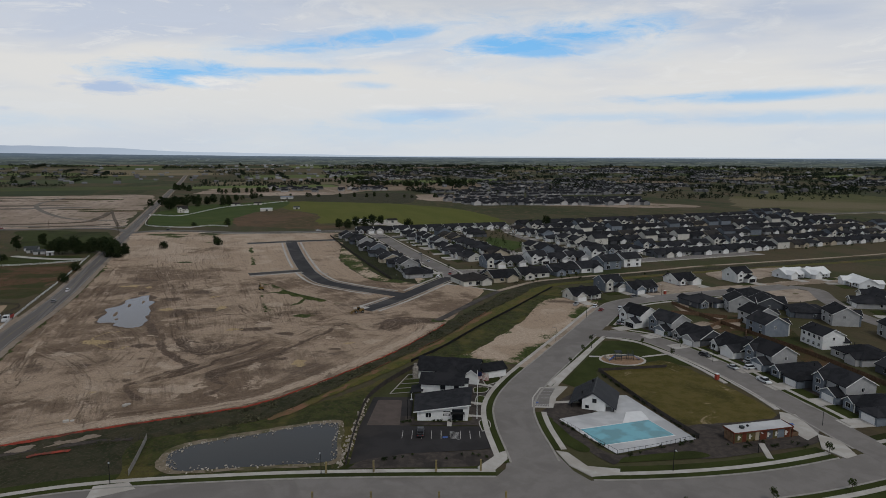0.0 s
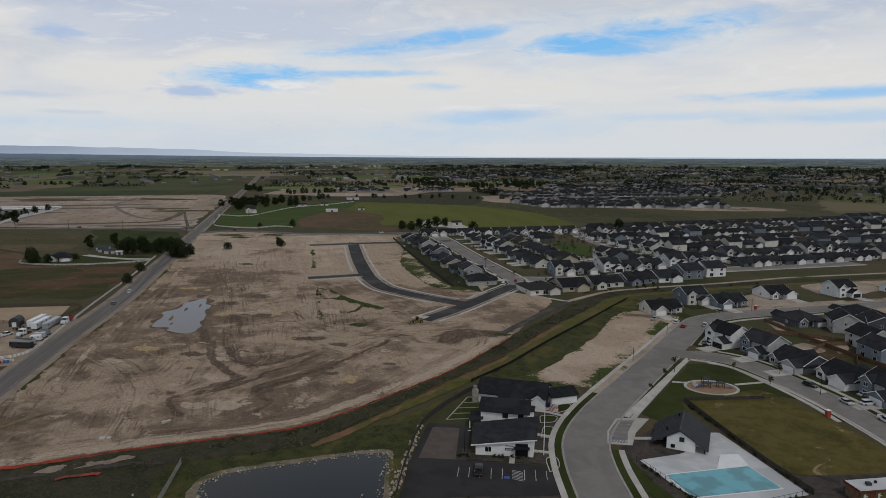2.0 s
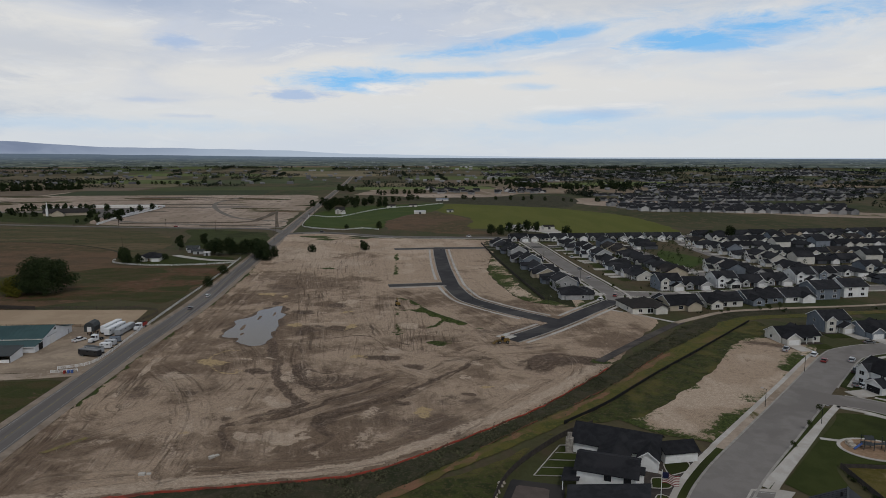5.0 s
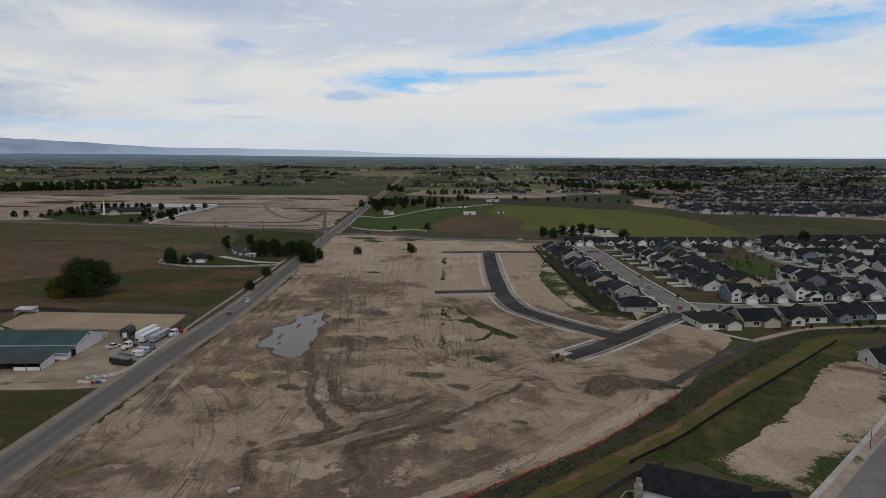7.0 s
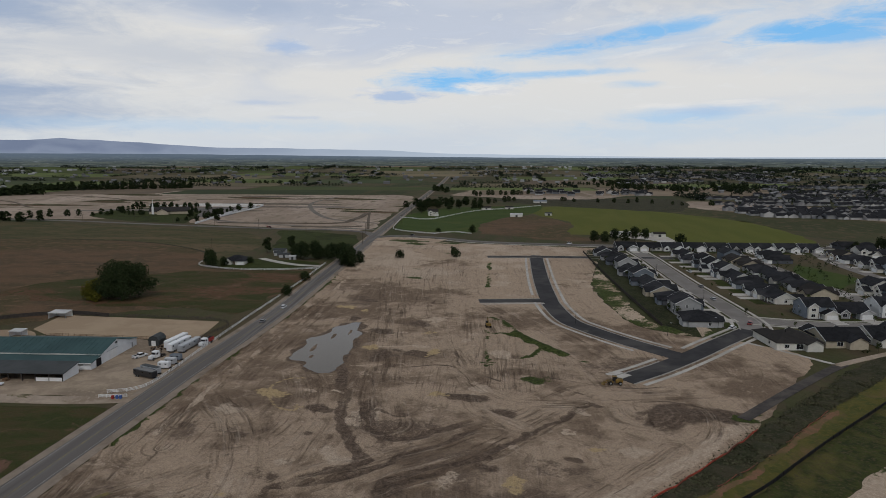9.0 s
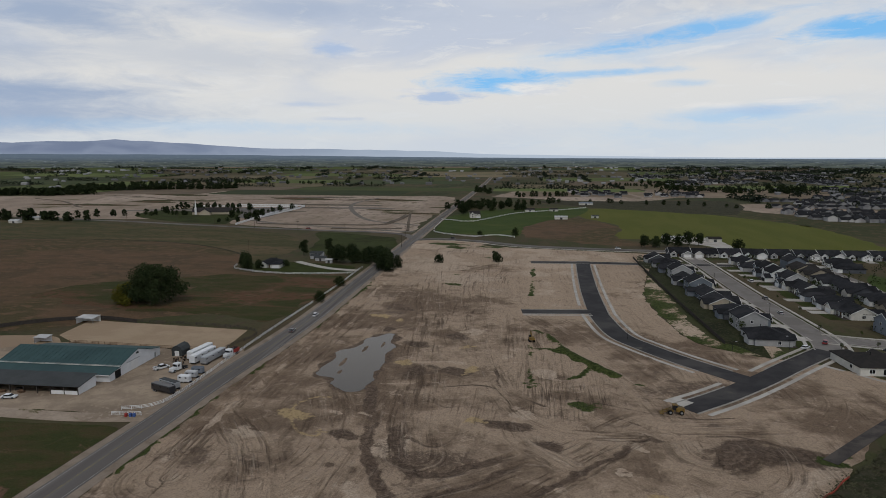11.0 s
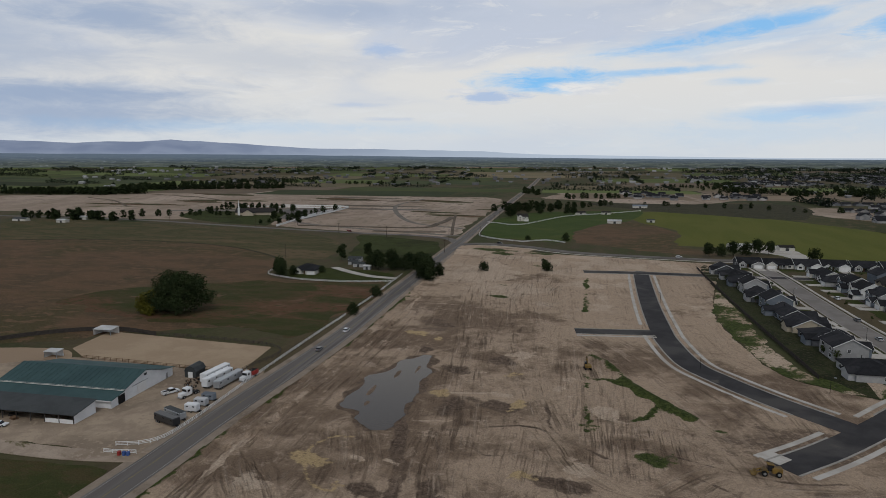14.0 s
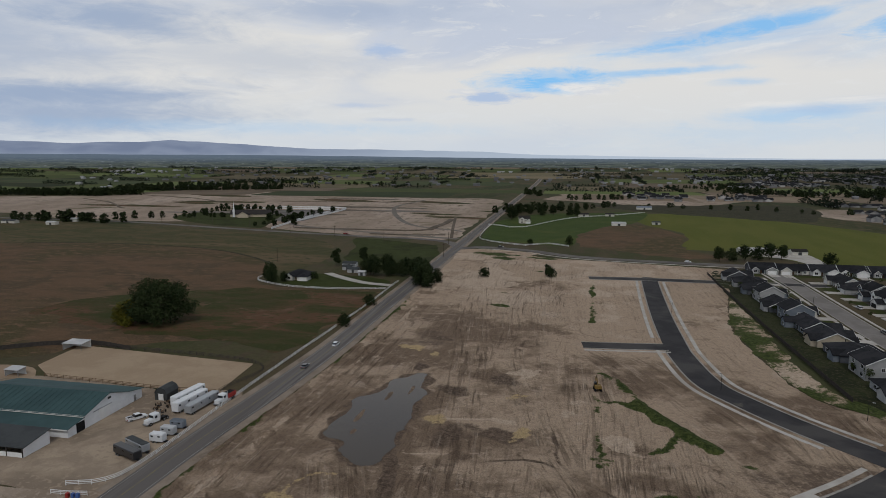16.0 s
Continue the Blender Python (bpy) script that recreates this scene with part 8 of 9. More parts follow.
def pole_shed():
    s = thing("pole_shed", "open-fronted machinery shed with dark metal roof", "shed", "", at_uv(-124, 301.0))
    L = -50.0
    part("roof", Shape().slab([(0.6, 0, 2.9), (0.6, 9.6, 4.4), (L, 9.6, 4.4), (L, 0, 2.9)], 0.14), M_GREYMETAL, s)
    part("end_wall", Shape().add([(0, 0.5, 0), (0, 9.3, 0), (0, 9.3, 4.1), (0, 0.5, 2.8), (-0.15, 0.5, 0), (-0.15, 9.3, 0), (-0.15, 9.3, 4.1), (-0.15, 0.5, 2.8)], [(0, 1, 2, 3), (7, 6, 5, 4), (0, 4, 5, 1), (2, 6, 7, 3), (1, 5, 6, 2), (3, 7, 4, 0)]), M_WHITESTEEL, s)
    part("back_wall", Shape().box(L, -0.15, 9.2, 9.35, 0, 4.1), M_FENCEWOOD, s)
    part("front_boards", Shape().box(-10, -0.2, 0.4, 0.55, 0, 1.3), M_TRIM, s)
    for k in range(11):
        part("post", Shape().box(-0.3 - 4.9 * k, -0.05 - 4.9 * k, 0.3, 0.55, 0, 2.85), M_FENCEWOOD, s)


pole_shed()
for x, y, w, d, hh, turn, label, mt in ((-292, 272, 6, 4, 2.6, 20, "small white animal shelter in a corner", M_WHITESTEEL), (-306, 302, 9, 6, 2.8, 20, "white flat-roofed shade shelter", M_TRIM)):
    a = thing("animal_shelter", label, "shed", "", pose(x, y, 0, 0, 0, turn))
    part("roof", Shape().slab([(-w / 2, -d / 2, hh), (w / 2, -d / 2, hh), (w / 2, d / 2, hh + 0.4), (-w / 2, d / 2, hh + 0.4)], 0.1), M_DECK, a)
    part("back_wall", Shape().box(-w / 2 + 0.2, w / 2 - 0.2, d / 2 - 0.3, d / 2 - 0.2, 0, hh + 0.2), mt, a)
    part("side_wall", Shape().box(-w / 2 + 0.2, -w / 2 + 0.3, -d / 2 + 0.2, d / 2 - 0.3, 0, hh), mt, a)
    for px in (-w / 2 + 0.3, w / 2 - 0.3):
        part("post", Shape().box(px - 0.08, px + 0.08, -d / 2 + 0.2, -d / 2 + 0.36, 0, hh - 0.05), M_STEEL, a)
# gambrel garden shed
g = thing("gambrel_shed", "dark gambrel-roofed garden shed with white trim", "shed", "", at_uv(-113.5, 347.5))
prof = [(-2.2, 0), (2.2, 0), (2.2, 2.4), (1.5, 3.7), (0, 4.3), (-1.5, 3.7), (-2.2, 2.4)]
c = [(x, y, z) for y in (-3, 3) for x, z in prof]
part("wall", Shape().add(c, [tuple(range(7)), tuple(range(13, 6, -1))] + [(i, 7 + i, 7 + (i + 1) % 7, (i + 1) % 7) for i in range(7)]), M_GREYMETAL, g)
for (xa, za), (xb, zb) in (((2.4, 2.3), (1.55, 3.75)), ((1.55, 3.75), (0, 4.4)), ((0, 4.4), (-1.55, 3.75)), ((-1.55, 3.75), (-2.4, 2.3))):
    part("roof_panel", Shape().slab([(xa, -3.2, za), (xa, 3.2, za), (xb, 3.2, zb), (xb, -3.2, zb)], 0.08), M_GREYMETAL, g)
part("door", Shape().box(-0.9, 0.9, -3.07, -3.0, 0, 2.2), M_TRIM, g)

# ---- vehicles ----
def wheel(parent, x, y, r, w):
    t = part("wheel", Shape().tube((x, y - w / 2, r), (x, y + w / 2, r), r, None, 12), M_RUBBER, parent)
    part("rim", Shape().tube((x, y - w / 2 - 0.01, r), (x, y + w / 2 + 0.01, r), r * 0.55, None, 8), M_STEEL, t)


def paint(name, colour):
    return material(name, [colour, tuple(c * 1.1 for c in colour)], 0.5, 0.3, spec=0.5)


P_WHITE, P_GREY, P_DARK, P_RED, P_SILVER = paint("white_car_paint", (0.55, 0.56, 0.57)), paint("grey_car_paint", (0.12, 0.125, 0.13)), paint("black_car_paint", (0.018, 0.018, 0.02)), paint("red_car_paint", (0.18, 0.02, 0.02)), paint("silver_car_paint", (0.33, 0.34, 0.35))


def car(label, mat, kind, m, category="car"):
    """A parked car along local X. kind: suv, sedan or pickup."""
    c = thing("car" if kind != "pickup" else "pickup_truck", label, category, "parked vehicles", m)
    L, W = (5.8, 1.95) if kind == "pickup" else (4.8, 1.85)
    top = 1.0 if kind != "sedan" else 0.85
    hw = W / 2
    def prof(points, inset):
        n = len(points)
        cc = [(x, -hw + inset, z) for x, z in points] + [(x, hw - inset, z) for x, z in points]
        return Shape().add(cc, [tuple(range(n)), tuple(range(2 * n - 1, n - 1, -1))] + [(i, n + i, n + (i + 1) % n, (i + 1) % n) for i in range(n)])
    part("body", prof([(-L / 2, 0.35), (L / 2, 0.35), (L / 2 + 0.05, 0.6), (L / 2 - 0.2, top - 0.08), (L / 2 - 1.3, top), (-L / 2 + 0.1, top), (-L / 2 - 0.03, 0.7)], 0), mat, c)
    roofz = {"suv": 1.72, "sedan": 1.42, "pickup": 1.8}[kind]
    x0 = {"suv": -L / 2 + 0.25, "sedan": -L / 2 + 0.8, "pickup": -0.9}[kind]
    x1 = L / 2 - 1.2
    part("cabin_glass", prof([(x0, top), (x1, top), (x1 - 0.7, roofz - 0.06), (x0 + (0.5 if kind == "sedan" else 0.2), roofz - 0.06)], 0.1), M_GLASS, c)
    part("roof", prof([(x0 + 0.3, roofz - 0.06), (x1 - 0.72, roofz - 0.06), (x1 - 0.85, roofz), (x0 + 0.4, roofz)], 0.13), mat, c)
    if kind == "pickup":
        part("bed_lining", Shape().box(-L / 2 + 0.2, -1.0, -hw + 0.15, hw - 0.15, top, top + 0.02), M_RUBBER, c)
        for y in (-hw + 0.06, hw - 0.06):
            part("bed_side", Shape().box(-L / 2 + 0.05, -0.95, y - 0.06, y + 0.06, top, top + 0.32), mat, c)
        part("tailgate", Shape().box(-L / 2, -L / 2 + 0.1, -hw + 0.1, hw - 0.1, top - 0.1, top + 0.32), mat, c)
    for y in (-hw + 0.3, hw - 0.3):
        part("headlight", Shape().box(L / 2 - 0.12, L / 2 + 0.06, y - 0.2, y + 0.2, 0.62, 0.78), M_TRIM, c)
        part("tail_light", Shape().box(-L / 2 - 0.05, -L / 2 + 0.1, y - 0.18, y + 0.18, 0.68, 0.86), M_RED, c)
    for x in (-L / 2 + 0.95, L / 2 - 0.95):
        for y in (-hw + 0.1, hw - 0.1):
            wheel(c, x, y, 0.36, 0.24)
    return c


def trailer(label, mat, L, W, H, m, base=0.9, roof_mat=None, front=0.0):
    """A box trailer along local X with rounded roof edges, wheels at the rear."""
    t = thing("trailer", label, "trailer", "parked trailers", m)
    part("box", Shape().bevelled(-L / 2, L / 2, -W / 2, W / 2, base, base + H, 0.15), mat, t)
    part("roof", Shape().bevelled(-L / 2 + 0.1, L / 2 - 0.1, -W / 2 + 0.1, W / 2 - 0.1, base + H, base + H + 0.08, 0.05), roof_mat or mat, t)
    for k in range(max(2, int(L / 3))):
        x = -L / 2 + 1 + k * (L - 2) / max(1, int(L / 3) - 1)
        for y in (-W / 2, W / 2):
            part("vent_window", Shape().box(x - 0.35, x + 0.35, y - 0.02, y + 0.02, base + H * 0.6, base + H * 0.8), M_GLASS, t)
    part("chassis", Shape().box(-L / 2 + 0.2, L / 2 + 0.8, -0.4, 0.4, base - 0.3, base), M_BLACK, t)
    part("hitch", Shape().tube((L / 2 + 0.6, 0, 0), (L / 2 + 0.6, 0, base - 0.2), 0.08), M_STEEL, t)
    for x in (-L / 2 + 1.2, -L / 2 + 2.2):
        for y in (-W / 2 + 0.15, W / 2 - 0.15):
            wheel(t, x, y, 0.42, 0.26)
    return t


def lorry(label, mat, m, box_mat=None, L=7.5):
    """A bonneted lorry tractor; with box_mat, a tipping body behind."""
    t = thing("truck", label, "truck", "parked vehicles", m)
    part("chassis", Shape().box(-L / 2, L / 2 - 0.2, -0.45, 0.45, 0.6, 0.9), M_BLACK, t)
    part("bonnet", Shape().bevelled(L / 2 - 2.2, L / 2, -0.9, 0.9, 0.7, 1.9, 0.2), mat, t)
    part("cab", Shape().bevelled(L / 2 - 4.4, L / 2 - 2.1, -1.15, 1.15, 0.7, 3.1, 0.2), mat, t)
    part("windscreen", Shape().box(L / 2 - 2.2, L / 2 - 2.06, -0.95, 0.95, 1.95, 2.75), M_GLASS, t)
    part("bumper", Shape().bevelled(L / 2 - 0.1, L / 2 + 0.15, -1.1, 1.1, 0.4, 0.8, 0.05), M_STEEL, t)
    for y in (-1.18, 1.18):
        part("side_window", Shape().box(L / 2 - 3.3, L / 2 - 2.4, y - 0.02, y + 0.02, 1.9, 2.6), M_GLASS, t)
        part("exhaust", Shape().tube((L / 2 - 4.5, y * 0.85, 0.8), (L / 2 - 4.5, y * 0.85, 3.6), 0.09), M_STEEL, t)
    if box_mat:
        part("tipper_body", Shape().bevelled(-L / 2 - 0.6, L / 2 - 4.6, -1.25, 1.25, 1.1, 2.6, 0.08), box_mat, t)
        part("load", Shape().box(-L / 2 - 0.4, L / 2 - 4.8, -1.1, 1.1, 2.6, 2.62), M_RUBBER, t)
    for x in (L / 2 - 1.0, -L / 2 + 0.6, -L / 2 + 1.8):
        for y in (-1.0, 1.0):
            wheel(t, x, y, 0.52, 0.3)
    return t


# the farm's trucks and trailers, noses to the drive
N_ = 110.2     # bearing of the county road
lorry("white bonneted truck parked in the yard", P_WHITE, pose(-211.3, 272.5, 0, 0, 0, N_ + 165))
trailer("long white enclosed trailer", P_WHITE, 13.5, 2.6, 2.8, pose(-217.2, 288.3, 0, 0, 0, N_ - 8), 1.0)
trailer("long white living-quarters horse trailer", P_WHITE, 14.0, 2.5, 2.7, pose(-213.3, 286.0, 0, 0, 0, N_ - 8), 0.8)
trailer("long silver aluminium stock trailer", M_SILVER, 14.0, 2.5, 2.3, pose(-209.2, 287.3, 0, 0, 0, N_ - 6), 0.8)
lorry("red tipper truck with white cab", P_WHITE, pose(-207.0, 294.0, 0, 0, 0, N_ + 172), M_RED, 8.0)
trailer("long black enclosed trailer", P_DARK, 9.5, 2.4, 2.0, pose(-197.6, 254.6, 0, 0, 0, -2), 0.8)
trailer("grey stock trailer with open slats", M_SILVER, 8.5, 2.3, 1.9, pose(-199.3, 258.6, 0, 0, 0, -4), 0.8, M_GREYMETAL)
trailer("small white horse trailer", P_WHITE, 4.2, 2.2, 2.0, pose(-199.0, 264.5, 0, 0, 0, 18), 0.6)
trailer("small grey horse trailer", P_SILVER, 4.2, 2.2, 1.9, pose(-200.6, 269.0, 0, 0, 0, 18), 0.6)
trailer("small blue-grey horse trailer", M_BLUEGREY, 4.2, 2.2, 1.9, pose(-202.2, 273.3, 0, 0, 0, 18), 0.6)
car("white and tan pickup parked in the yard", P_WHITE, "pickup", pose(-218.3, 270.8, 0, 0, 0, 80), "pickup")
for k, (x, y) in enumerate(((-218, 282), (-220, 279), (-221.5, 284), (-216.5, 278.5), (-222.5, 281), (-219.5, 286.5))):
    j = thing("farm_implement", "rusty farm implement on the gravel", "implement", "yard clutter", pose(x, y, 0, 0, 0, 40 * k))
    part("frame", Shape().box(-1.2, 1.2, -0.08, 0.08, 0.5, 0.65).box(-0.08, 0.08, -0.9, 0.9, 0.5, 0.65), M_BROWNW, j)
    for yy in (-0.8, 0.8):
        part("wheel", Shape().tube((0, yy - 0.06, 0.45), (0, yy + 0.06, 0.45), 0.45, None, 10), M_RUBBER, j)
    part("tine", Shape().box(-1.2, -1.1, -0.7, 0.7, 0.0, 0.55), M_FENCEWOOD, j)
for k in range(9):
    x, y = -240 - 4.0 * k + (k % 3), 233 - 1.4 * k + (k % 2) * 2.5
    j = thing("pallet_stack", "heap of boards and pallets by the shed", "pallets", "yard clutter", pose(x, y, 0, 0, 0, 25 * k))
    for q in range(3):
        part("board", Shape().box(-1.1 + 0.1 * q, 1.1, -0.8, 0.8 - 0.1 * q, 0.02 + 0.3 * q, 0.2 + 0.3 * q), M_FENCEWOOD if k % 2 else M_BROWNW, j)
bale = thing("hay_bale", "stacked straw bales at the drive", "hay bales", "yard clutter", pose(-262, 222, 0, 0, 0, 20))
for q in range(9):
    part("bale", Shape().bevelled(-2.4 + 1.6 * (q % 3), -0.85 + 1.6 * (q % 3), -1.2, 1.2, 1.1 * (q // 3), 1.1 * (q // 3) + 1.08, 0.08), M_TURF, bale)
for x, y, mt, lb in ((-190.6, 236.4, M_RED, "red wheeled bin by the fence"), (-189.4, 237.0, M_BLUE, "blue wheeled bin by the fence"), (-188.4, 237.5, M_BLUE, "blue wheeled bin by the fence")):
    b = thing("wheelie_bin", lb, "bin", "bins", pose(x, y - 1.2, 0, 0, 0, 25))
    part("body", Shape().bevelled(-0.35, 0.35, -0.4, 0.4, 0.05, 1.05, 0.06), mt, b)
    part("lid", Shape().bevelled(-0.38, 0.38, -0.44, 0.42, 1.05, 1.14, 0.03), mt, b)
for x, y, turn, k, mt, lb in ((-6.2, 171.3, 90, "pickup", P_DARK, "black pickup in a parking bay"), (104.0, 243.5, -60, "suv", P_DARK, "dark car at the kerb"), (104.8, 262, 20, "suv", P_RED, "red car on a driveway"), (103.0, 265, 20, "suv", P_GREY, "grey car on a driveway"), (108.6, 229, -75, "sedan", P_SILVER, "silver car at the kerb"),
                             (115.0, 228.5, 12, "suv", P_WHITE, "white car on a driveway"), (113.0, 214.5, -78, "pickup", P_WHITE, "white pickup at the kerb"), (86, 291, 25, "suv", P_WHITE, "white car on a driveway"), (81.5, 319, 63, "sedan", P_RED, "dark red car at the kerb"), (88.5, 308, 63, "pickup", P_DARK, "dark pickup at the kerb"),
                             (80, 326, 63, "suv", P_WHITE, "white van at the kerb"), (83.5, 292.5, 60, "suv", P_GREY, "dark grey car at the kerb"), (92, 322, 63, "suv", P_SILVER, "silver car at the kerb"), (108, 351, 25, "sedan", P_GREY, "grey car at the kerb"), (71, 331, 65, "pickup", P_SILVER, "blue-grey pickup beside a house"),
                             (-3, 408, 62, "sedan", P_WHITE, "white car at the kerb"), (5, 420, 80, "suv", P_RED, "dark red car at the kerb"), (-18, 504, 110, "suv", P_GREY, "dark car at the kerb"), (-11, 470, 110, "sedan", P_SILVER, "silver car at the kerb"), (-217.3, 360.9, N_, "suv", P_WHITE, "white car on the county road"),
                             (-208.6, 333, N_, "sedan", P_GREY, "grey car on the county road"), (-290, 668, 10, "suv", P_DARK, "dark car on the cross road"), (-132, 668, 20, "suv", P_WHITE, "white car on the cross road"), (-238, 228, 30, "sedan", P_WHITE, "old white car by the shed"),
                             (-470, 672, 5, "pickup", P_RED, "red-brown truck on the far road"), (118, 236, 10, "sedan", P_SILVER, "silver car on a driveway"), (-26, 556, 110, "suv", P_WHITE, "white car at the kerb")):
    car(lb, mt, k, pose(x, y, 0.1, 0, 0, turn))

# ---- site machines ----
def wheel_loader(m):
    t = thing("wheel_loader", "yellow wheel loader on bare soil", "loader", "site machines", m)
    part("rear_body", Shape().bevelled(-3.4, -0.4, -1.1, 1.1, 1.0, 2.5, 0.2), M_YELLOW, t)
    part("cab", Shape().bevelled(-0.9, 0.7, -0.8, 0.8, 1.6, 3.4, 0.1), M_GLASS, t)
    part("cab_roof", Shape().box(-1.0, 0.8, -0.95, 0.95, 3.4, 3.55), M_YELLOW, t)
    part("front_frame", Shape().bevelled(0.3, 2.4, -0.7, 0.7, 0.9, 1.9, 0.1), M_YELLOW, t)
    for y in (-0.8, 0.8):
        part("arm", Shape().slab([(1.2, y - 0.12, 2.2), (4.0, y - 0.12, 0.9), (4.0, y + 0.12, 0.9), (1.2, y + 0.12, 2.2)], 0.35), M_YELLOW, t)
    part("bucket", Shape().add([(3.8, -1.5, 1.3), (3.8, 1.5, 1.3), (3.9, -1.5, 0.2), (3.9, 1.5, 0.2), (5.1, -1.5, 0.15), (5.1, 1.5, 0.15), (4.2, -1.5, 0.5), (4.2, 1.5, 0.5)], [(0, 1, 3, 2), (2, 3, 5, 4), (4, 5, 7, 6), (0, 6, 7, 1), (0, 2, 4, 6), (1, 7, 5, 3)]), M_YELLOW, t)
    for x in (-2.3, 1.6):
        for y in (-1.15, 1.15):
            wheel(t, x, y, 0.8, 0.6)


wheel_loader(pose(-42.5, 312.5, 0.1, 0, 0, 200) @ Matrix.Diagonal((0.85, 0.85, 0.85, 1.0)))


def excavator(m):
    t = thing("excavator", "yellow tracked excavator with folded boom", "excavator", "site machines", m)
    for y in (-1.1, 1.1):
        part("track", Shape().bevelled(-2.0, 2.0, y - 0.35, y + 0.35, 0, 0.9, 0.3), M_RUBBER, t)
    part("body", Shape().bevelled(-2.0, 1.2, -1.3, 1.3, 1.0, 2.2, 0.15), M_YELLOW, t)
    part("cab", Shape().bevelled(0.0, 1.5, 0.2, 1.3, 1.2, 3.0, 0.1), M_GLASS, t)
    part("boom", Shape().tube((1.0, -0.3, 1.8), (3.6, -0.3, 4.6), 0.28, 0.22, 6).tube((3.6, -0.3, 4.6), (5.0, -0.3, 3.6), 0.22, 0.2, 6), M_YELLOW, t)
    part("stick", Shape().tube((5.0, -0.3, 3.8), (4.2, -0.3, 1.2), 0.18, 0.15, 6), M_YELLOW, t)
    part("bucket", Shape().bevelled(3.7, 4.7, -0.8, 0.2, 0.3, 1.2, 0.15), M_BLACK, t)


excavator(pose(-107, 367, 0.2, 0, 0, 120) @ Matrix.Diagonal((0.85, 0.85, 0.85, 1.0)))
for x, y, turn in ((-142.6, 187, 68), (-142.0, 187.2, 68), (-143.3, 186.9, 68)):
    p = thing("pipe", "yellow gas pipe lying on the soil", "pipe", "pipes", pose(x, y, 0.25, 0, 0, turn))
    part("tube", Shape().tube((-6, 0, 0), (6, 0, 0), 0.12), M_YPAINT, p)
for x, y, turn in ((-110.5, 178.5, 20), (-99.5, 191, 60)):
    p = thing("white_barrier", "broken white concrete blocks on the soil", "blocks", "blocks", pose(x, y, 0.1, 0, 0, turn))
    part("block", Shape().bevelled(-1.4, 0.2, -0.5, 0.4, 0, 0.7, 0.1), M_CONCRETE, p)
    part("block", Shape().bevelled(0.4, 1.5, -0.3, 0.6, 0, 0.4, 0.1), M_CONCRETE, p)
toilet = thing("portable_toilet", "orange portable toilet by the pavement", "portable toilet", "", pose(97.5, 217, 0, 0, 0, 20))
part("cabin", Shape().bevelled(-0.6, 0.6, -0.6, 0.6, 0.05, 2.1, 0.06), M_ORANGE, toilet)
part("roof", Shape().bevelled(-0.65, 0.65, -0.65, 0.65, 2.1, 2.3, 0.1), M_TRIM, toilet)
toilet2 = copy_thing(toilet, pose(128, 359, 0, 0, 0, 30))

# ---- poles and lamps ----
def street_lamp(m, h=6.0):
    t = thing("street_lamp", "slim dark street lamp with a flat head", "street lamp", "street lamps", m)
    part("pole", Shape().tube((0, 0, 0), (0, 0, h), 0.1, 0.06, 6), M_BLACK, t)
    part("arm", Shape().tube((0, 0, h - 0.1), (1.2, 0, h + 0.1), 0.05, None, 5), M_BLACK, t)
    part("lamp_head", Shape().bevelled(0.8, 1.6, -0.18, 0.18, h, h + 0.16, 0.04), M_STEEL, t)
    return t


lamp = street_lamp(pose(-30, 148, 0, 0, 0, -90))
for x, y, turn in ((-79.5, 142.5, -60), (58, 150, -90), (84.5, 160.5, -90), (-10.5, 181.8, 0), (61.5, 254, -30), (48.5, 264, 150), (70.5, 304, 150), (-29.5, 384, 0), (-71, 389, 200), (-108.5, 494, 180), (-9, 402, 200), (112, 178, 180), (104, 236, 160), (125, 356, 100), (-47, 545, 20), (-16, 465, 200)):
    copy_thing(lamp, pose(x, y, 0, 0, 0, turn))


def power_pole(m, h=11.0):
    t = thing("power_pole", "brown wooden power pole with crossarm", "power pole", "power poles", m)
    part("pole", Shape().tube((0, 0, -0.2), (0, 0, h), 0.2, 0.13, 7), M_TRUNK, t)
    part("crossarm", Shape().box(-1.3, 1.3, -0.08, 0.08, h - 1.0, h - 0.8), M_TRUNK, t)
    for x in (-1.2, 0, 1.2):
        part("insulator", Shape().tube((x, 0, h - 0.8), (x, 0, h - 0.5), 0.07, None, 6), M_GREYMETAL, t)
    return t


pole = power_pole(pose(*on_main(668, -12), 0, 0, 0, 20))
PL = [on_main(y, 14) for y in (700, 760, 820, 880, 945, 1010, 1075, 1140, 1210, 1280)] + [(-345 - 62 * k, 652 + 0.5 * k) for k in range(1, 6)] + [(-700, 620)]
for x, y in PL:
    copy_thing(pole, pose(x, y, 0, 0, 0, 20))
copy_thing(pole, pose(-305, 594, 0, 0, 0, 20))
copy_thing(pole, pose(-398, 505, 0, 0, 0, 0))
copy_thing(pole, pose(-325, 262, 0, 0, 0, 0))

# ---- yellow marker posts along the collector street ----
mk = thing("marker_post", "yellow-wrapped young tree stake", "marker post", "marker posts", pose(-28.8, 148.2, 0))
part("post", Shape().bevelled(-0.22, 0.22, -0.22, 0.22, 0, 3.0, 0.04), M_YPAINT, mk)
part("cap", Shape().bevelled(-0.26, 0.26, -0.26, 0.26, 3.0, 3.12, 0.04), M_YPAINT, mk)
for x, y in ((-17.1, 149), (-1.5, 149.4), (9.7, 149.8), (-29.3, 134.0), (-16.1, 134.2), (-0.7, 134.4), (14.5, 134.6)):
    copy_thing(mk, pose(x, y, 0))

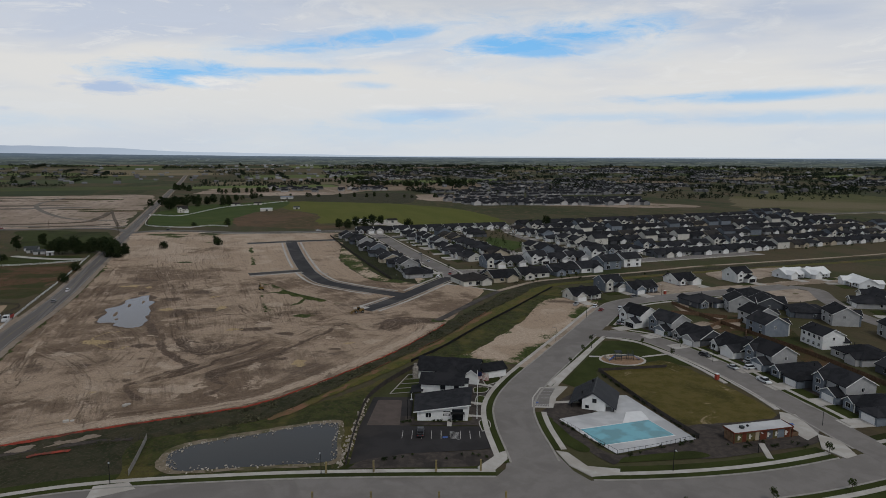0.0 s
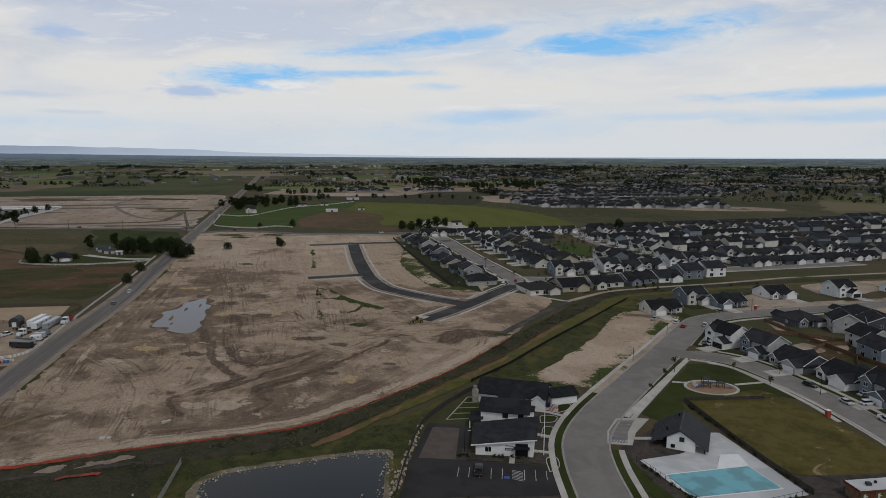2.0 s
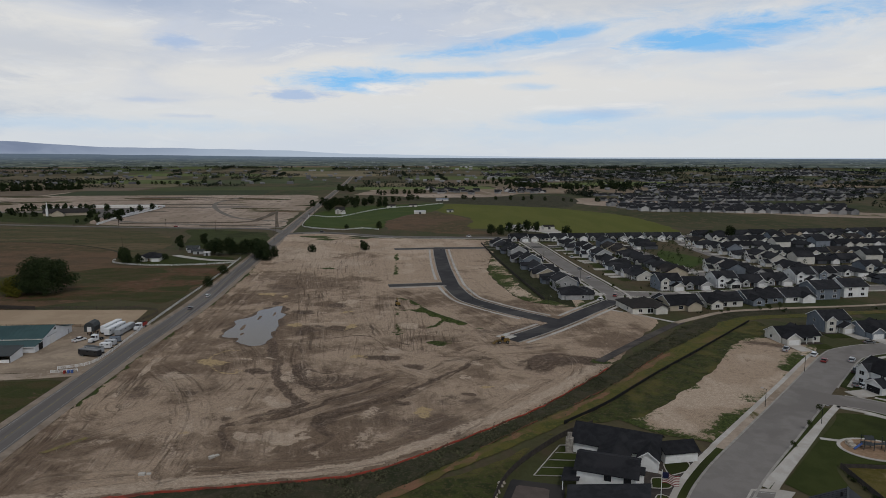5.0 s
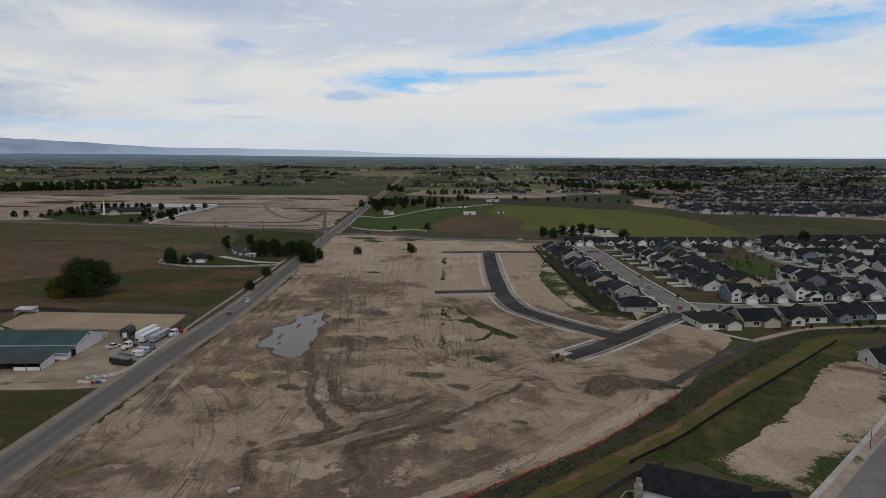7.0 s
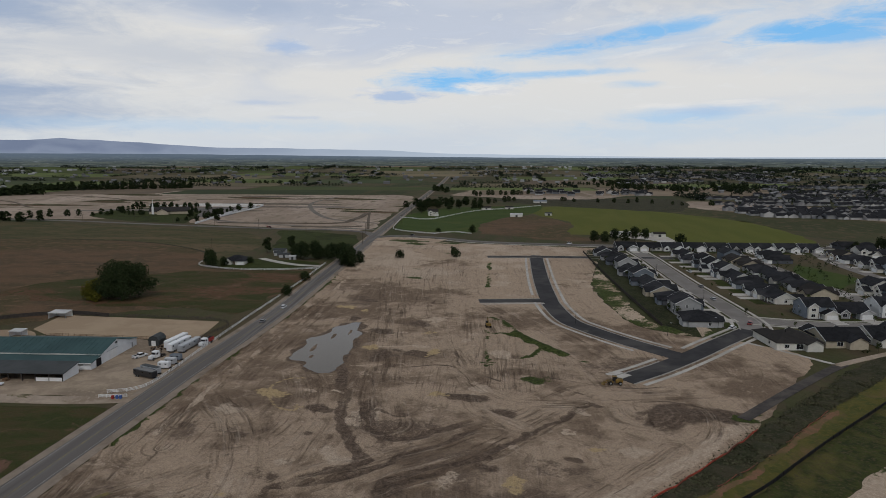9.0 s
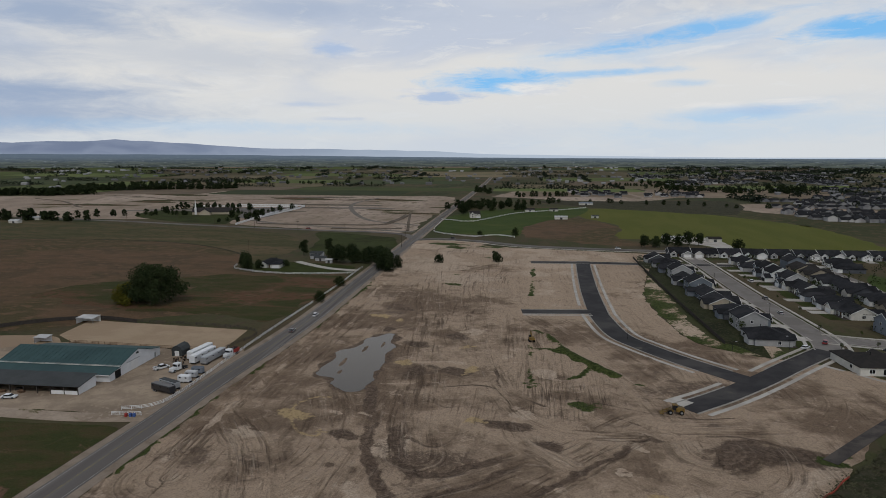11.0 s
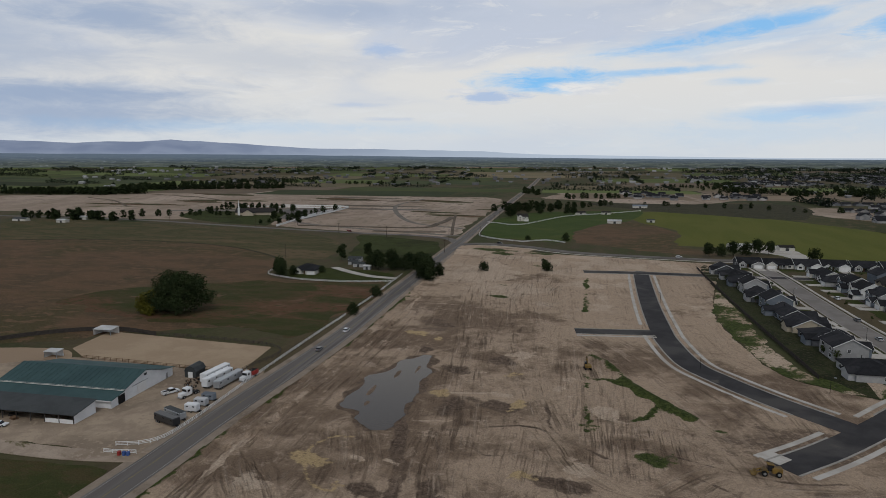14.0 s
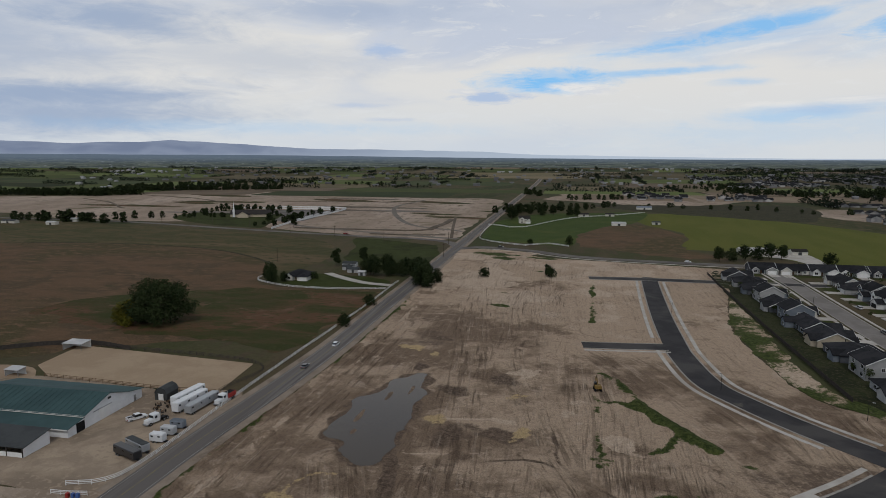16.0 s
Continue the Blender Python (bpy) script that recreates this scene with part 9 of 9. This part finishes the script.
# ---- farmhouse, church, ranch ----
patch("lawn", [(-360, 456), (-345, 446), (-320, 445), (-292, 454), (-274, 470), (-285, 490), (-320, 490), (-350, 480)], 0.06, 3.0, M_LAWN, "dark lawn round a farmhouse", "lawn", 1.0)
setting("driveway", ribbon(Shape(), spline([(-272, 478), (-292, 476), (-315, 482), (-335, 490)], 3), -3, 3, -0.1, 0.12), M_CONCRETE, "pale farmhouse drive", "driveway")
farm = house("tan farmhouse with dark hipped roof", M_CREAM, 1, M_ROOF, None, None, 0, "farm houses")
farm.matrix_basis = pose(-338, 466, 0, 0, 0, 25)
for x, y, w, d in ((-322, 502, 8, 5), (-332, 508, 7, 5), (-310, 496, 5, 3), (-340, 520, 10, 6)):
    o = thing("outbuilding", "small pale farm outbuilding with low roof", "shed", "outbuildings", pose(x, y, 0, 0, 0, 20))
    part("wall", block(-w / 2, w / 2, -d / 2, d / 2, 2.5, 0.4, "x"), M_GREY, o)
    part("roof", gable_roof(-w / 2, w / 2, -d / 2, d / 2, 2.5, 0.4, "x", 0.3), M_DECK if w < 6 else M_GREYMETAL, o)
    part("door", Shape().box(-0.8, 0.8, -d / 2 - 0.05, -d / 2 + 0.03, 0, 2.1), M_GREYMETAL, o)

patch("church_lawn", [(-590, 668), (-680, 665), (-790, 700), (-830, 790), (-770, 860), (-700, 830), (-640, 740)], 0.08, 5.0, M_LAWN, "green lawn round a church", "lawn", 1.0)
patch("church_car_park", [(-640, 735), (-700, 810), (-760, 850), (-690, 890), (-610, 760)], 0.12, 5.0, M_ASPHALT, "grey church car park", "car park", 0.5)
setting("boundary_wall", ribbon(Shape(), spline([(-574, 668), (-590, 700), (-640, 800), (-684, 913)], 6), -0.3, 0.3, -0.1, 2.2), M_TRIM, "long white boundary wall", "wall")
setting("boundary_wall", ribbon(Shape(), [(-684, 913), (-780, 880), (-850, 855)], -0.3, 0.3, -0.1, 2.0), M_TRIM, "long white boundary wall", "wall")
panel_fence("long white wall round the church grounds", [(-575, 669), (-610, 744), (-671, 905), (-706, 938), (-803, 906)], 2.2, M_TRIM, "garden_wall", 6.0)
ch = thing("church", "low brick church with slender white steeple", "church", "", pose(-712, 765, 0, 0, 0, 35))
part("wall", block(-26, 26, -9, 9, 4.0, 0.55, "x"), M_TAN, ch)
part("roof", gable_roof(-26, 26, -9, 9, 4.0, 0.55, "x", 0.8), M_ROOF2, ch)
part("wing_wall", block(-14, 0, -20, -8, 4.0, 0.6, "y"), M_TAN, ch)
part("wing_roof", gable_roof(-14, 0, -20, 0, 4.0, 0.6, "y", 0.8), M_ROOF2, ch)
part("steeple_base", Shape().bevelled(-22.0, -19.4, -12.4, -9.8, 0, 10, 0.2), M_TRIM, ch)
part("spire", Shape().tube((-20.7, -11.1, 10), (-20.7, -11.1, 21), 1.1, 0.08, 8), M_TRIM, ch)
ranch = house("pale two-storey ranch house", M_CREAM, 2, M_ROOF2, None, None, 1, "farm houses")
ranch.matrix_basis = pose(-362, 882, 0, 0, 0, 30)
for x, y, w, d, rm, lb in ((-254, 912, 16, 8, M_DECK, "low field shed with white roof"), (-219, 948, 9, 6, M_GREYMETAL, "small grey field shed"), (-95, 745, 22, 12, M_DECK, "pale farm building by trees"), (-62, 760, 12, 9, M_ROOF2, "grey farm house by trees"), (-846, 600, 14, 8, M_DECK, "white farm house beside trees"), (-828, 565, 12, 7, M_DECK, "white farm house beside trees"), (-890, 548, 18, 8, M_GREYMETAL, "grey farm shed far off"),
                           (-330, 1010, 14, 9, M_ROOF2, "farm house among trees"), (-300, 1030, 12, 8, M_ROOF2, "farm house among trees"), (-290, 1180, 22, 10, M_BLUEGREY, "blue-roofed farm shed far off")):
    o = thing("farm_building", lb, "farm building", "farm buildings", pose(x, y, 0, 0, 0, 22))
    part("wall", block(-w / 2, w / 2, -d / 2, d / 2, 3.0, 0.35, "x"), M_CREAM, o)
    part("roof", gable_roof(-w / 2, w / 2, -d / 2, d / 2, 3.0, 0.35, "x", 0.4), rm, o)
    part("door", Shape().box(-1.4, 1.4, -d / 2 - 0.05, -d / 2 + 0.03, 0, 2.5), M_GREYMETAL, o)
patch("farm_yard", [(-95, 735), (-66, 725), (-45, 695), (-38, 705), (-66, 785), (-100, 770)], 0.07, 3.0, M_CONCRETE, "pale concrete farm yard", "yard", 0.5)


# ---- far quarters, woods and hedges ----
fr = random.Random(17)
roofs, walls = Shape(), Shape()


def far_lot(u, v):
    x, y, _ = uv(u, v)
    m = pose(x, y, float(rise(x, y)), 0, 0, 20 + fr.choice((0, 90, 180)))
    hw, z = fr.uniform(5.5, 8), fr.choice((3.0, 3.0, 5.2))
    for shp, one in ((walls, block(-hw, hw, -6, 6, z, 0.5, "x")), (roofs, gable_roof(-hw, hw, -6, 6, z, 0.5, "x")), (walls, block(0, 6, -9, -5.9, 2.9, 0.6, "y")), (roofs, gable_roof(0, 6, -9, 0, 2.9, 0.6, "y"))):
        shp.add([m @ Vector(p) for p in one.v], one.f)


for u0, u1, v0, n in ((410, 690, 955, 20), (405, 700, 985, 20), (400, 720, 1020, 22), (400, 740, 1055, 22), (420, 780, 1100, 20), (430, 900, 1180, 30), (500, 980, 1260, 30), (450, 900, 1330, 26), (600, 1300, 1420, 36), (700, 1300, 1520, 30)):
    for i in range(n):
        far_lot(u0 + (u1 - u0) * i / n + fr.uniform(-3, 3), v0 - (u1 - u0) * i / n * (0.28 if v0 < 1150 and u0 < 500 else 0.05) + fr.uniform(-6, 6))
for k in range(46):
    # short rows of houses scattered over the far quarters
    u0, v0, way = fr.uniform(420, 2300), fr.uniform(1150, 2700), fr.choice((0, 1))
    for i in range(fr.randrange(5, 14)):
        for back in (0, 1):
            far_lot(u0 + (22 * i if way else 34 * back) + fr.uniform(-3, 3), v0 + (34 * back if way else 22 * i) + fr.uniform(-3, 3))
for i in range(40):
    far_lot(fr.choice((fr.uniform(130, 260), fr.uniform(280, 400))), fr.uniform(1400, 1640))
stuff("far_house_walls", walls, material("far_walls", [(0.26, 0.255, 0.25), (0.13, 0.135, 0.145), (0.42, 0.41, 0.40)], 0.05, 0.8), "pale walls of a distant housing quarter", "houses")
stuff("far_house_roofs", roofs, M_ROOF, "dark roofs of a distant housing quarter", "houses")


def woods(name, label, spots, mat, size, per):
    """Far tree groups: each tree a few ragged lobes of leaf clumps."""
    s = Shape()
    for x, y, h, w in spots:
        z = float(rise(x, y))
        for _ in range(per):
            a, q = fr.uniform(0, 6.28), fr.random() ** 0.5
            zz = fr.uniform(0.08, 1.0)
            k = (1 - (zz - 0.45) ** 2 * 2.2)
            p = Vector((x + w * 0.5 * q * k * math.cos(a), y + w * 0.5 * q * k * math.sin(a), z + h * zz))
            sz = size * h / 8
            d1 = Vector((fr.gauss(0, 1), fr.gauss(0, 1), fr.gauss(0, 0.7))).normalized() * sz
            d2 = Vector((fr.gauss(0, 1), fr.gauss(0, 1), fr.gauss(0, 0.9))).normalized() * sz
            s.add([p - d1, p + d2, p + d1, p - d2], [(0, 1, 2, 3)])
    stuff(name, s, mat, label, "trees")


# tree belts
spots = []
def belt(x0, y0, x1, y1, n, h0, h1, spread):
    for i in range(n):
        t = i / max(1, n - 1)
        h = fr.uniform(h0, h1)
        spots.append((x0 + (x1 - x0) * t + fr.gauss(0, spread), y0 + (y1 - y0) * t + fr.gauss(0, spread), h, h * fr.uniform(0.7, 1.1)))


belt(-900, 600, -835, 612, 10, 8, 13, 5)
belt(-1420, 1000, -1600, 1340, 40, 9, 16, 25)
belt(-1560, 1330, -1380, 1460, 30, 9, 15, 18)
belt(-1640, 1500, -1100, 1720, 40, 6, 12, 20)
belt(-930, 575, -780, 612, 14, 8, 13, 6)
belt(-830, 640, -800, 690, 4, 8, 12, 4)
belt(-760, 870, -850, 830, 24, 5, 8, 7)
belt(-600, 690, -660, 830, 22, 4, 8, 7)
belt(-680, 790, -760, 730, 16, 4, 7, 8)
belt(-770, 700, -830, 800, 18, 5, 8, 8)
belt(-460, 1330, -380, 1420, 12, 8, 13, 12)
belt(-640, 1500, -560, 1420, 10, 9, 14, 12)
belt(-300, 1240, 20, 1230, 14, 6, 10, 14)
belt(-1560, 860, -1345, 960, 90, 9, 16, 16)
belt(-1345, 960, -1330, 1000, 14, 12, 18, 10)
belt(-1525, 1097, -1430, 1155, 60, 8, 14, 12)
belt(-1430, 1155, -1250, 1350, 100, 8, 13, 12)
belt(-450, 1000, -388, 1100, 14, 9, 14, 10)
belt(-388, 1100, -350, 1200, 10, 7, 11, 8)
belt(-300, 2150, -180, 1710, 40, 8, 14, 30)
belt(-180, 1710, 60, 1740, 40, 8, 14, 30)
belt(0, 1970, 60, 1740, 30, 8, 14, 30)
belt(-420, 1980, -255, 1935, 18, 7, 9, 3)
woods("tree_belt", "dark belts of trees between distant fields", spots, M_LEAF, 1.15, 90)
spots = []
for i in range(430):
    a = radians(fr.uniform(-48, 78))
    r = 1250 + 2300 * fr.random() ** 0.7
    x, y = -math.sin(a) * r, 90 + math.cos(a) * r
    left = x < -183 - 0.3655 * (y - 262)
    if left and r < 1750 or abs(x + 183 + 0.3655 * (y - 262)) < 25 or left and fr.random() < 0.15:
        continue
    h = fr.uniform(5, 9) * (1 + r / 7000)
    n = fr.choice((1, 2, 5, 12, 20, 30))
    b = fr.choice((GRID, GRID, GRID + 1.571))
    for k in range(n):
        spots.append((x + k * 9 * math.cos(b), y + k * 9 * math.sin(b), h * fr.uniform(0.6, 1.1), h * fr.uniform(0.8, 1.3)))
for i in range(620):
    a = radians(fr.uniform(-48, 8))
    r = 1250 + 2300 * fr.random() ** 0.9
    x, y = -math.sin(a) * r, 90 + math.cos(a) * r
    if x < 60 and r < 1600:
        continue
    h, n, wide = fr.uniform(5, 9) * (1 + r / 9000), fr.choice((1, 3, 6, 9)), fr.uniform(10, 45)
    for k in range(n):
        spots.append((x + fr.gauss(0, wide), y + fr.gauss(0, wide), h * fr.uniform(0.5, 1.1), h * fr.uniform(0.8, 1.4)))
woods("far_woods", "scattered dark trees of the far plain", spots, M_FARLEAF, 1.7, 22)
# far rooftops and sheds
far = Shape()
for i in range(650):
    a = radians(fr.uniform(-46, 60))
    r = 1500 + 2050 * fr.random()
    x, y = -math.sin(a) * r, 90 + math.cos(a) * r
    if (x < -150 and r < 1900) or abs(x + 183 + 0.3655 * (y - 262)) < 30:
        continue
    z, w, d, h = float(rise(x, y)), fr.uniform(8, 22), fr.uniform(7, 12), fr.uniform(3, 6)
    far.box(-w / 2, w / 2, -d / 2, d / 2, 0, h, pose(x, y, z - 0.3, 0, 0, 20 + 90 * fr.randrange(2)))
    far.add([pose(x, y, z + h - 0.3, 0, 0, 20) @ Vector(p) for p in ((-w / 2, -d / 2, 0.05), (w / 2, -d / 2, 0.05), (w / 2, d / 2, 0.05), (-w / 2, d / 2, 0.05), (-w / 2, 0, 2.2), (w / 2, 0, 2.2))], [(0, 1, 5, 4), (2, 3, 4, 5), (1, 2, 5), (3, 0, 4)])
stuff("far_buildings", far, material("far_roofs", [(0.16, 0.16, 0.165), (0.10, 0.10, 0.105), (0.30, 0.30, 0.30)], 0.004, 0.8), "scattered small buildings on the far plain", "buildings")

# street trees, shrubs and garden clutter
for x, y in ((54.9, 133.2), (75.8, 135.8), (96.8, 140.4), (102.6, 159.2), (40.4, 132.4), (91, 243.5), (99, 256), (97, 268), (84, 259), (63, 261.5), (56.5, 248), (48.5, 233), (-26, 470), (-36, 498), (-44, 524), (-52, 548), (-2, 480), (-12, 508), (-22, 536), (4, 440), (24, 422), (60, 448), (-60, 575), (-30, 560), (20, 440), (45, 445), (10, 412)):
    put_tree(4, x, y, fr.uniform(0.55, 0.9), fr.uniform(0, 360))
for i in range(70):
    k = i % 5
    if k == 0:
        t = fr.random()
        x, y = 35.5 + 10 * t + fr.gauss(0, 0.3), 178.5 - 19.5 * t
    elif k == 1:
        t = fr.random()
        x, y = 47 + 24 * t, 157.6 + 9.6 * t + fr.gauss(0, 0.3)
    elif k == 2:
        x, y = fr.uniform(-20, 13), fr.uniform(153.5, 158.5)
    elif k == 3:
        x, y = fr.choice((fr.uniform(-8, 7), fr.uniform(-12, -8))), fr.uniform(178.6, 179.8)
    else:
        x, y = fr.uniform(74, 104), fr.uniform(162.5, 164.5) + 0.12 * fr.uniform(74, 104) - 9
        if y < 161 or y > 168:
            continue
    put_tree(5, x, y, fr.uniform(0.4, 0.75), fr.uniform(0, 360))
for i in range(36):
    t = fr.random()
    put_tree(5, 57.5 + 14.5 * t - 1.0, 225 - 56 * t, fr.uniform(0.4, 0.7), fr.uniform(0, 360))
for i in range(46):
    u, v = fr.choice(((fr.uniform(119, 122), fr.uniform(390, 620)), (fr.uniform(198, 201), fr.uniform(440, 600)), (fr.uniform(150, 300), fr.uniform(346, 352))))
    x, y, _ = uv(u, v)
    put_tree(fr.choice((5, 4)), x, y, fr.uniform(0.8, 1.2), fr.uniform(0, 360))
spots = []
for i in range(900):
    u, v = fr.choice(((fr.uniform(320, 760), fr.uniform(400, 680)), (fr.uniform(320, 760), fr.uniform(400, 680)), (fr.uniform(180, 310), fr.uniform(400, 660))))
    x, y, _ = uv(u, v)
    h = fr.uniform(1.8, 4.6)
    spots.append((x, y, h, h * fr.uniform(0.6, 1.0)))
woods("garden_trees", "small garden trees and shrubs among houses", spots, M_LEAF, 0.85, 24)
# weeds on the verge
tuft = Shape()
upper, lower = spline(RED_LINE[4:] + [(11, 311), (24.5, 336.5), (35, 361)], 2.0), spline(SILT_LINE[2:12], 2.0)
for i in range(14000):
    f, g = fr.random(), fr.random()
    (ax, ay), (bx, by) = upper[int(f * (len(upper) - 1))], lower[int(f * (len(lower) - 1))]
    px, py = ax + (bx - ax) * g + fr.gauss(0, 0.8), ay + (by - ay) * g + fr.gauss(0, 0.8)
    h, r, a = fr.uniform(0.10, 0.35), fr.uniform(0.15, 0.45), fr.uniform(0, 6.28)
    tuft.add([(px - r * math.cos(a), py - r * math.sin(a), 0.2), (px + r * math.cos(a), py + r * math.sin(a), 0.2), (px + 0.9 * r * math.sin(a), py - 0.9 * r * math.cos(a), 0.25 + h)], [(0, 1, 2)])
stuff("weeds", tuft, M_TUFT, "tall grey-green weeds on the canal verge", "weeds")
